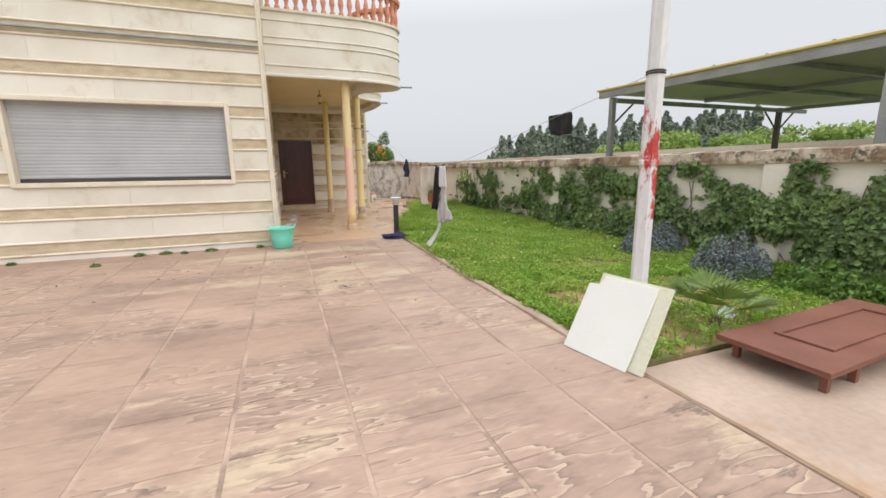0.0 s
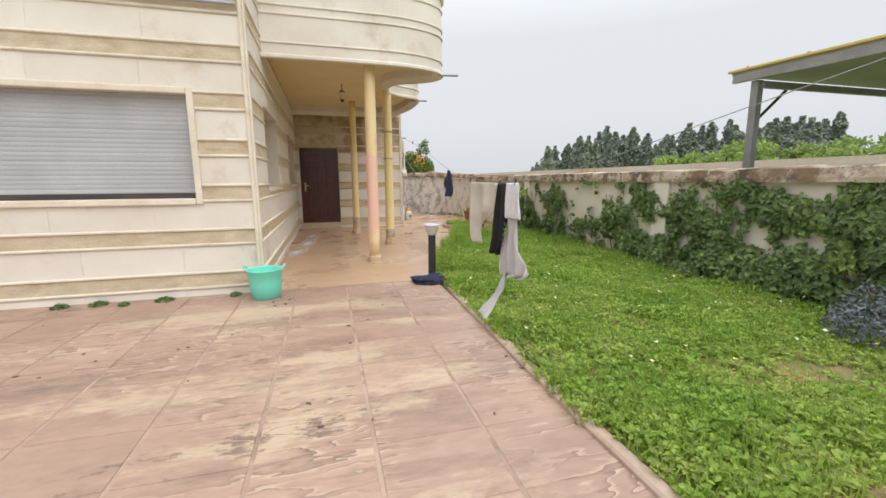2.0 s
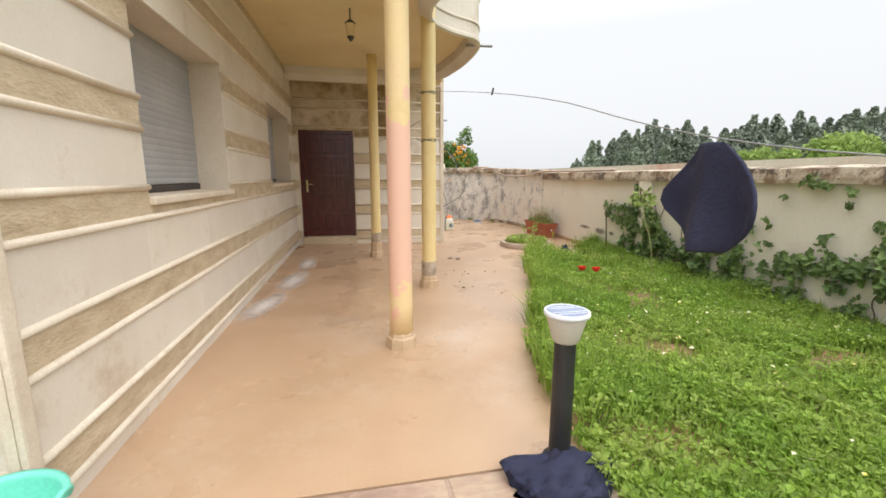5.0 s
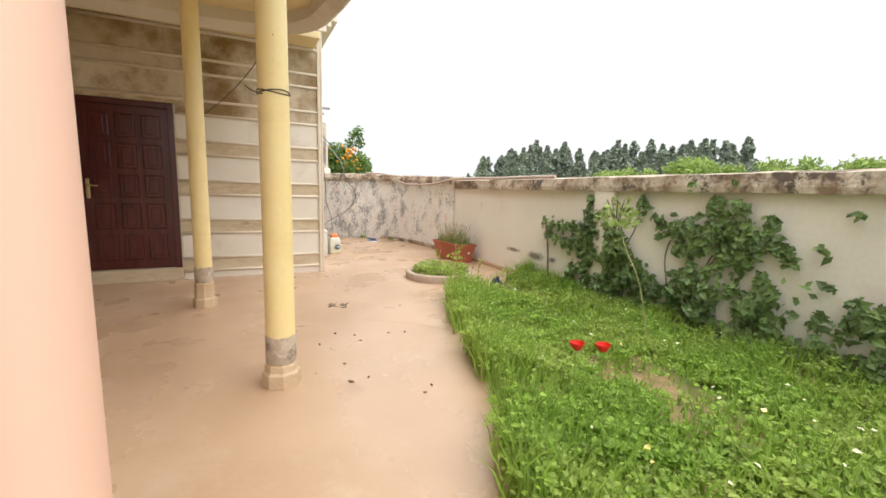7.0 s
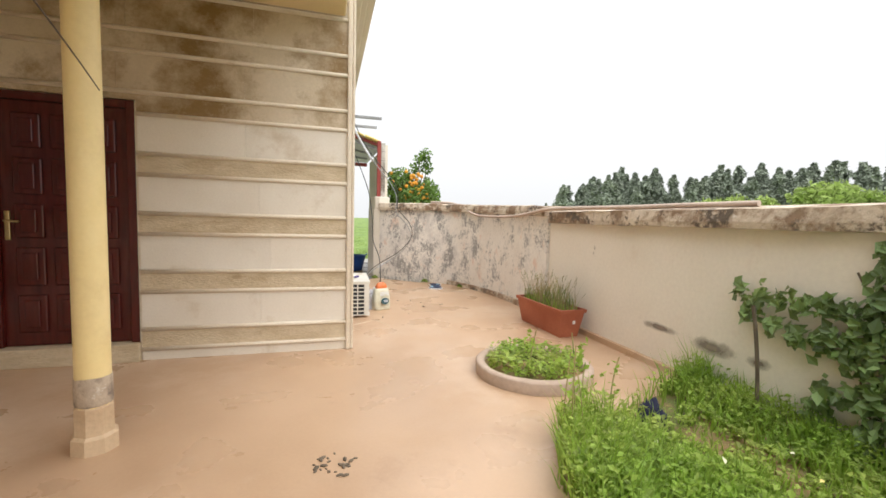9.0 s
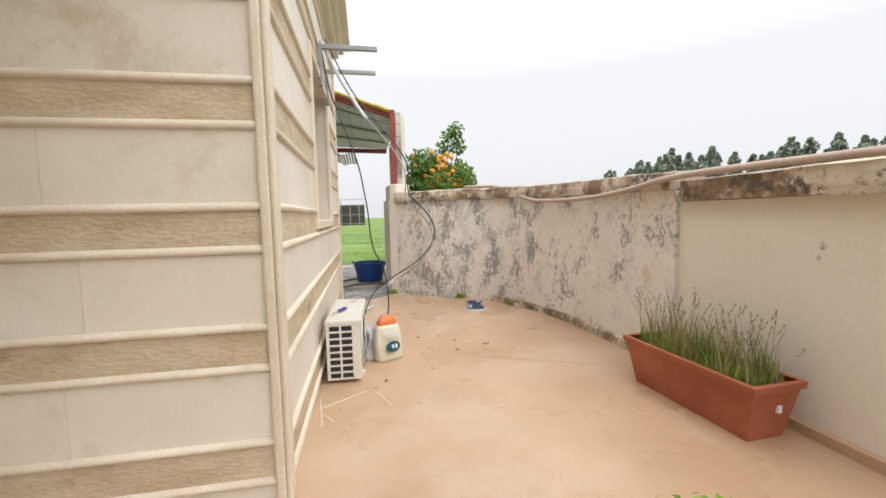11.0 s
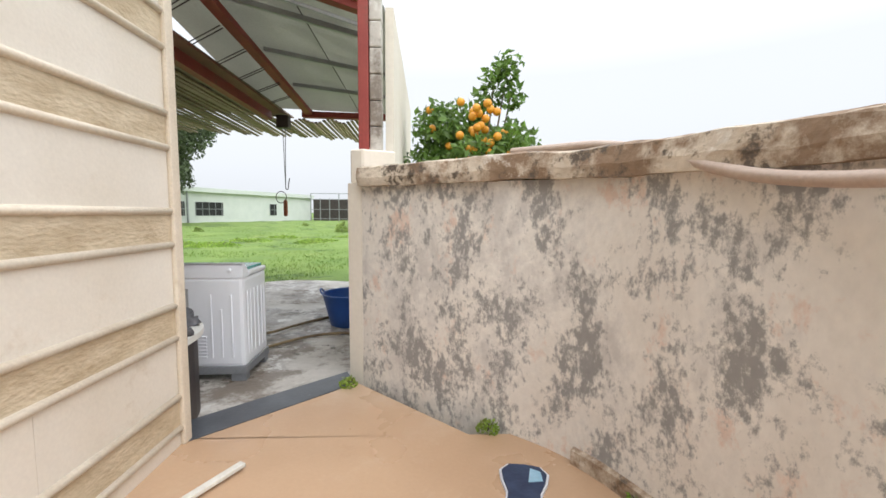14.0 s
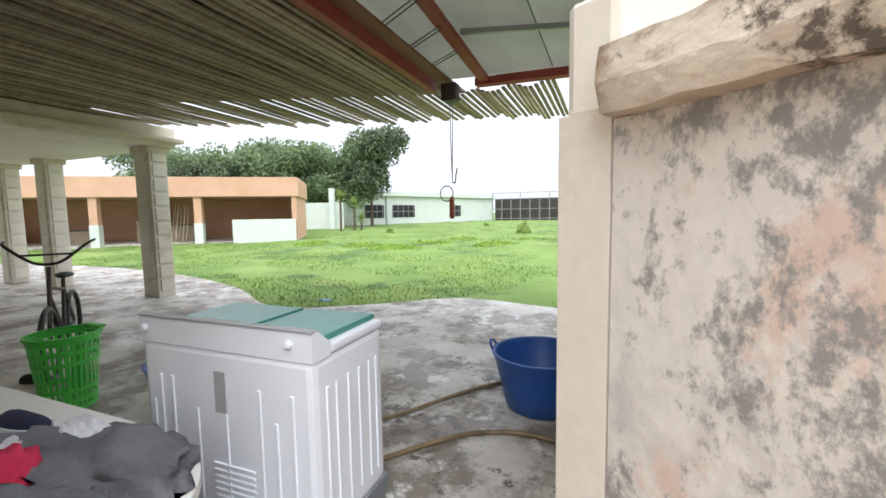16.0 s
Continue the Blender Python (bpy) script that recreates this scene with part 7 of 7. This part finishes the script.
for nm, at, r, h, mt, sd, sx, sy, lb in (
        ("grey_trousers", (2.40, 20.22, 0.51), 0.22, 0.10, M_DGREYC, 31, 1.5, 0.7, "crumpled dark grey trousers on the wash bench"),
        ("grey_jumper", (2.55, 19.95, 0.51), 0.2, 0.10, M_DGREYC, 33, 1.2, 0.8, "crumpled grey jumper on the wash bench"),
        ("red_shirt", (2.13, 19.98, 0.52), 0.18, 0.12, M_REDC, 35, 1.1, 0.8, "crumpled crimson shirt on the wash bench"),
        ("white_cloth", (2.0, 20.05, 0.51), 0.12, 0.10, M_WHITEC, 37, 1.1, 0.8, "white cloth on the wash bench"),
        ("plastic_sheet", (2.10, 20.28, 0.51), 0.12, 0.08, M_WHITEC, 39, 1.3, 0.6, "clear plastic wrap on the wash bench")):
    cloth_heap(nm, at, r, h, mt, lb, sd, sx, sy)


def shoe(at, rz, mat, sole, label):
    """A worn trainer."""
    base = empty("shoe", at, rz)
    bm = bmesh.new()
    bmesh.ops.create_icosphere(bm, subdivisions=3, radius=1)
    for v in bm.verts:
        q = v.co
        v.co = Vector((q.x * 0.13, q.y * 0.045 * (1 - 0.15 * q.x), 0.02 + max(-0.1, q.z) * (0.045 + 0.035 * max(0, -q.x))))
    mesh_ob("upper", bm, mat, base, smooth=True)
    bm = bmesh.new()
    prism(bm, [(0.135 * math.cos(a), 0.05 * math.sin(a)) for a in [i * math.pi / 10 for i in range(20)]], 0.0, 0.025)
    mesh_ob("sole", bm, sole, base)
    return tagged(base, label, "shoe", "shoes in the yard")


shoe((1.80, 20.26, 0.51), 10, M_NAVY, M_WHITE, "dark blue trainer with a white sole")
shoe((1.72, 20.10, 0.51), 25, M_BLACKC, M_WHITE, "black trainer with a white sole")
shoe((1.95, 20.16, 0.51), 40, M_DGREYC, M_WHITE, "grey trainer with a white sole")
shoe((-0.7, 21.3, -0.08), 30, M_BLACKC, M_BLACK, "black shoe on the concrete")

basket = empty("laundry_basket", (0.12, 21.15, -0.08))
bm = bmesh.new()
for z in (0.0, 0.06, 0.14, 0.34, 0.42, 0.50):
    r = 0.155 + 0.055 * z / 0.56
    lathe(bm, [(r, z), (r + 0.006, z + 0.003), (r + 0.006, z + 0.027), (r, z + 0.03)], 32, cap=(z == 0.0))
for k in range(32):
    a = k * math.pi / 16
    m = pose(0, 0, 0, 0, 0, math.degrees(a))
    vs = [bm.verts.new(m @ Vector(p)) for p in ((0.158, -0.009, 0.0), (0.158, 0.009, 0.0), (0.212, 0.011, 0.54), (0.212, -0.011, 0.54))]
    bm.faces.new(vs)
lathe(bm, [(0.208, 0.53), (0.226, 0.535), (0.226, 0.56), (0.208, 0.56)], 32, cap=False)
mesh_ob("slotted_shell", bm, M_GREEN, basket)
bm = bmesh.new()
add_box(bm, (-0.1, 0.17, 0.555), (0.1, 0.225, 0.575), 0.008)
mesh_ob("grip", bm, M_GREEN, basket)
tagged(basket, "bright green slotted plastic laundry basket", "basket")

bike = empty("bicycle", (-0.93, 21.62, -0.08), -34)
for x in (-0.5, 0.52):
    bm = bmesh.new()
    pts = [(0.31 + 0.022 * math.cos(a), 0.022 * math.sin(a)) for a in [i * math.pi / 4 for i in range(9)]]
    lathe(bm, pts, 32, cap=False)
    bmesh.ops.transform(bm, matrix=pose(x, 0, 0.33, 90, 0, 0), verts=bm.verts[:])
    wh = mesh_ob("wheel_tyre", bm, M_BLACK, bike, smooth=True)
    bm = bmesh.new()
    for k in range(14):
        a = k * math.pi / 7
        add_box(bm, (0, -0.0015, -0.0015), (0.3, 0.0015, 0.0015), 0, pose(x, 0, 0.33, 0, math.degrees(a), 0))
    mesh_ob("spokes", bm, M_STEEL, bike)
for pts in ([(-0.5, 0, 0.33), (-0.15, 0, 0.33), (-0.02, 0, 0.31)], [(-0.02, 0, 0.31), (-0.18, 0, 0.82)], [(-0.02, 0, 0.31), (0.38, 0, 0.72)], [(-0.15, 0, 0.72), (0.36, 0, 0.80)], [(0.52, 0, 0.33), (0.40, 0, 0.70), (0.33, 0, 0.98)], [(-0.5, 0, 0.33), (-0.16, 0, 0.72)]):
    tube("frame_tube", pts, 0.017, M_DKSTEEL, bike)
tube("handlebar", [(0.16, -0.30, 1.20), (0.27, -0.29, 1.19), (0.33, -0.26, 1.17), (0.36, -0.10, 1.02), (0.34, 0, 1.0), (0.36, 0.10, 1.02), (0.33, 0.26, 1.17), (0.27, 0.29, 1.19), (0.16, 0.30, 1.20)], 0.012, M_BLACK, bike)
tube("crossbar", [(0.345, -0.17, 1.09), (0.345, 0.17, 1.09)], 0.009, M_BLACK, bike)
bm = bmesh.new()
bmesh.ops.create_icosphere(bm, subdivisions=2, radius=1)
for v in bm.verts:
    v.co = Vector((-0.2 + v.co.x * 0.13, v.co.y * (0.07 - 0.04 * v.co.x), 0.85 + v.co.z * 0.03))
mesh_ob("saddle", bm, M_BLACK, bike, smooth=True)
tagged(bike, "old dark bicycle parked in the yard", "bicycle")

# ---- far buildings behind the field ----
gar = empty("open_garage", (-11.2, 36.2, 0.0), math.degrees(math.atan2(7.4, 10.3)))
box_ob("roof_fascia", (-17, -0.1, 2.30), (0.1, 5, 3.25), M_PEACH, gar)
box_ob("back_wall", (-17, 4.6, -0.3), (0, 4.8, 2.3), M_PEACH, gar)
box_ob("end_wall", (-0.25, 0, -0.3), (0, 4.6, 2.3), M_PEACH, gar)
box_ob("end_wall", (-17, 0, -0.3), (-16.7, 4.6, 2.3), M_PEACH, gar)
box_ob("slab", (-17, 0.3, -0.3), (0.0, 4.6, 0.05), M_CONC, gar)
for x in (-4.6, -9.0, -12.8):
    box_ob("pier", (x - 0.17, 0, -0.3), (x + 0.17, 0.35, 2.3), M_PEACH, gar)
    box_ob("pier_foot", (x - 0.19, -0.02, -0.3), (x + 0.19, 0.37, 1.0), M_FARWHITE, gar)
box_ob("low_wall", (-3.0, -0.3, -0.3), (-0.05, -0.15, 1.15), M_FARWHITE, gar)
tagged(gar, "long open peach-coloured garage with dark bays", "garage")
for x, y, w, h in ((-6.2, 2.5, 1.6, 1.2), (-8.0, 3.0, 0.8, 1.6), (-11.0, 2.5, 1.8, 0.9), (-14.5, 3.0, 1.4, 1.3)):
    p = gar.matrix_basis @ Vector((x, y, 0.05))
    cr = empty("stored_crate", p, 35)
    box_ob("crate_body", (-w / 2, -0.4, 0), (w / 2, 0.4, h * 0.7), M_SLAT, cr, 0.02)
    box_ob("crate_lid", (-w / 2 - 0.03, -0.43, h * 0.7), (w / 2 + 0.03, 0.43, h * 0.7 + 0.05), M_DKSTEEL, cr, 0.01)
    tagged(cr, "dim stored wooden crate inside the garage", "crate", "stored crates")
for k in range(5):
    p = gar.matrix_basis @ Vector((-5.6 - k * 0.16, 1.2, 0.05))
    tagged(tube("stored_pole", [tuple(p), (p.x - 0.3, p.y + 0.5, 2.0)], 0.035, M_SLAT), "wooden pole leaning inside the garage", "pole", "stored poles")


def place(px, d):
    """A spot on the field: sideways metres per 725 ahead, and metres ahead along the last view."""
    s = (px - 784) / 725 * d
    return Vector((3.89 - 0.384 * d + 0.923 * s, 19.49 + 0.923 * d + 0.384 * s, 0.0))


a, b = place(615, 42), place(872, 60)
rot_w = math.degrees(math.atan2(b.y - a.y, b.x - a.x))
L = (b - a).length
hall = empty("white_outbuilding", a, rot_w)
box_ob("wall", (0, 0, -0.3), (L, 8, 3.3), M_FARWHITE, hall)
box_ob("roof_edge", (-0.3, -0.35, 3.3), (L + 0.3, 8, 3.75), M_FARWHITE, hall)
for x, w in ((2.2, 2.6), (6.0, 3.4), (16.5, 1.2)):
    win_f = box_ob("window", (x, -0.03, 0.9), (x + w, 0.05, 2.3), M_DARK, hall)
    bm = bmesh.new()
    for i in range(int(w / 0.8) + 1):
        add_box(bm, (x + i * 0.8 - 0.03, -0.06, 0.9), (x + i * 0.8 + 0.03, -0.02, 2.3))
    add_box(bm, (x, -0.06, 1.55), (x + w, -0.02, 1.62))
    mesh_ob("window_bar", bm, M_STEEL, hall)
box_ob("drain_pipe", (5.0, -0.12, 0), (5.15, -0.02, 3.3), M_STEEL, hall)
tagged(hall, "long low white outbuilding across the field", "building")
a = place(872, 58)
b = place(1075, 52)
pen = empty("wire_pen", a, math.degrees(math.atan2(b.y - a.y, b.x - a.x)))
L = (b - a).length
box_ob("back_sheet", (0, 1.2, -0.2), (L, 1.3, 3.2), M_DKSTEEL, pen)
for i in range(int(L / 1.3) + 1):
    box_ob("upright", (i * 1.3 - 0.05, -0.05, -0.2), (i * 1.3 + 0.05, 0.05, 3.3 if i % 3 else 4.0), M_STEEL, pen)
for z in (0.4, 1.7, 3.1, 3.9):
    box_ob("rail", (0, -0.04, z), (L, 0.04, z + 0.08), M_STEEL, pen)
tagged(pen, "tall grey steel-framed pen with dark panels", "pen")
p = place(560, 33)
tagged(box_ob("field_wall", (0, 0, -0.3), (5.5, 0.2, 2.3), M_FARWHITE, m=pose(p.x - 3.0, p.y - 1.5, 0, 0, 0, 32)), "plain white wall between garage and outbuilding", "wall", kind="structure")
p = place(590, 33)
tagged(box_ob("gate_post", (-0.2, -0.2, -0.3), (0.2, 0.2, 3.4), M_FARWHITE, m=pose(p.x, p.y, 0, 0, 0, 20), bevel=0.03), "white gate post across the field", "post")
M_OLIVE = surf("grey_green_foliage", (0.17, 0.24, 0.12), (0.27, 0.35, 0.18), 0.7, 0.8, 0, 3, island=0.35, translucent=0.3)
M_DKFOL = surf("dark_foliage", (0.09, 0.12, 0.065), (0.16, 0.20, 0.11), 0.7, 0.8, 0, 3, island=0.4, translucent=0.15)
big = [tree("field_tree", 7.5, "broad", M_OLIVE, 41, 15000, "soft grey-green tree behind the garage", 0.012), tree("dark_tree", 8.5, "broad", M_DKFOL, 43, 16000, "dense dark round tree across the field", 0.012)]
spots = [(place(545, 34), 0), (place(480, 33), 0), (place(400, 34), 0), (place(325, 33), 0), (place(250, 34), 0), (place(632, 36), 1), (place(300, 30), 1)]
seen = set()
for i, (p, k) in enumerate(spots):
    sc = (1.12, 1.1, 1.2, 1.05, 1.15, 1.12, 0.7)[i]
    m = pose(p.x, p.y + 2.5, -0.3, 0, 0, 57 * i)
    if k in seen:
        t = copy_thing(big[k], m)
    else:
        seen.add(k)
        t = big[k]
        t.matrix_basis = m
    t.scale = (sc, sc, sc)
for px, d, h in ((604, 30, 2.6), (628, 30.5, 2.1), (640, 30, 1.0)):
    p = place(px, d)
    yu = empty("yucca", (p.x, p.y, 0.0))
    tube("stem", [(0, 0, 0), (0.06, 0, h * 0.6), (0.02, 0, h)], 0.09, M_BARK, yu)
    vs, fs = [], []
    for j in range(90):
        a, e = rt.uniform(0, 6.28), rt.uniform(-0.4, 1.4)
        d = Vector((math.cos(a) * math.cos(e), math.sin(a) * math.cos(e), math.sin(e)))
        s = d.cross(Vector((0, 0, 1))).normalized() * 0.045
        c = Vector((0.02, 0, h))
        i = len(vs)
        vs += [c - s, c + s, c + d * 0.75 - Vector((0, 0, 0.12))]
        fs += [(i, i + 1, i + 2)]
    soup("leaf_crown", vs, fs, M_BROAD, yu)
    tagged(yu, "yellow-green yucca plant in the field", "yucca", "yuccas")
for px, d in ((925, 24), (860, 34), (690, 26)):
    p = place(px, d)
    clump("sapling", (p.x, p.y, 0.0), 0.45 if px == 925 else 0.3, 1.0 if px == 925 else 0.5, 420, M_BROAD, 0.05, "young bright green sapling in the field", "sapling", "field saplings")
for px, d in ((940, 19), (760, 18), (640, 17.5), (880, 17), (820, 20), (560, 19), (980, 18), (700, 16)):
    p = place(px, d)
    clump("weed_patch", (p.x, p.y, -0.1), 1.1, 0.28, 1100, M_GRASS, 0.035, "darker leafy weed patch in the field", "weeds", "field weed patches")
p = place(570, 6.5)
cloth_heap("blue_litter", (p.x, p.y, -0.06), 0.09, 0.03, M_PADL, "scrap of blue and white plastic on the grass edge", 51, 1.4, 0.7)

# ---- patio slabs ----
bm = bmesh.new()
add_box(bm, (-0.2865, -0.2405, -0.02), (0.2865, 0.2405, 0.0), 0.005)
slab_me = bpy.data.meshes.new("slab")
bm.to_mesh(slab_me)
bm.free()
slab_me.materials.append(M_PAVE)
patio = bpy.data.objects["floor_patio"]
rs = random.Random(7)
rest_v, rest_f = [], []
for i in range(19):
    for j in range(29):
        x, y = 2.19 - 0.30 - 0.595 * i, 8.45 - 0.245 - 0.489 * j
        if y < -5.8 or x < XW + 0.3:
            continue
        if x > -4.4 and y > 0.9:
            ob = mesh_use("slab", slab_me, None, patio, pose(x, y, rs.uniform(-0.001, 0.0015), rs.uniform(-0.15, 0.15), rs.uniform(-0.15, 0.15), 0))
        else:
            k = len(rest_v)
            rest_v += [(x + sx * 0.2865, y + sy * 0.2405, z) for z in (-0.02, 0.0) for sx, sy in ((-1, -1), (1, -1), (1, 1), (-1, 1))]
            rest_f += [(k + 4, k + 5, k + 6, k + 7)] + [(k + q, k + (q + 1) % 4, k + 4 + (q + 1) % 4, k + 4 + q) for q in range(4)]
tagged(soup("outer_slabs", rest_v, rest_f, M_PAVE, patio), kind="stuff")
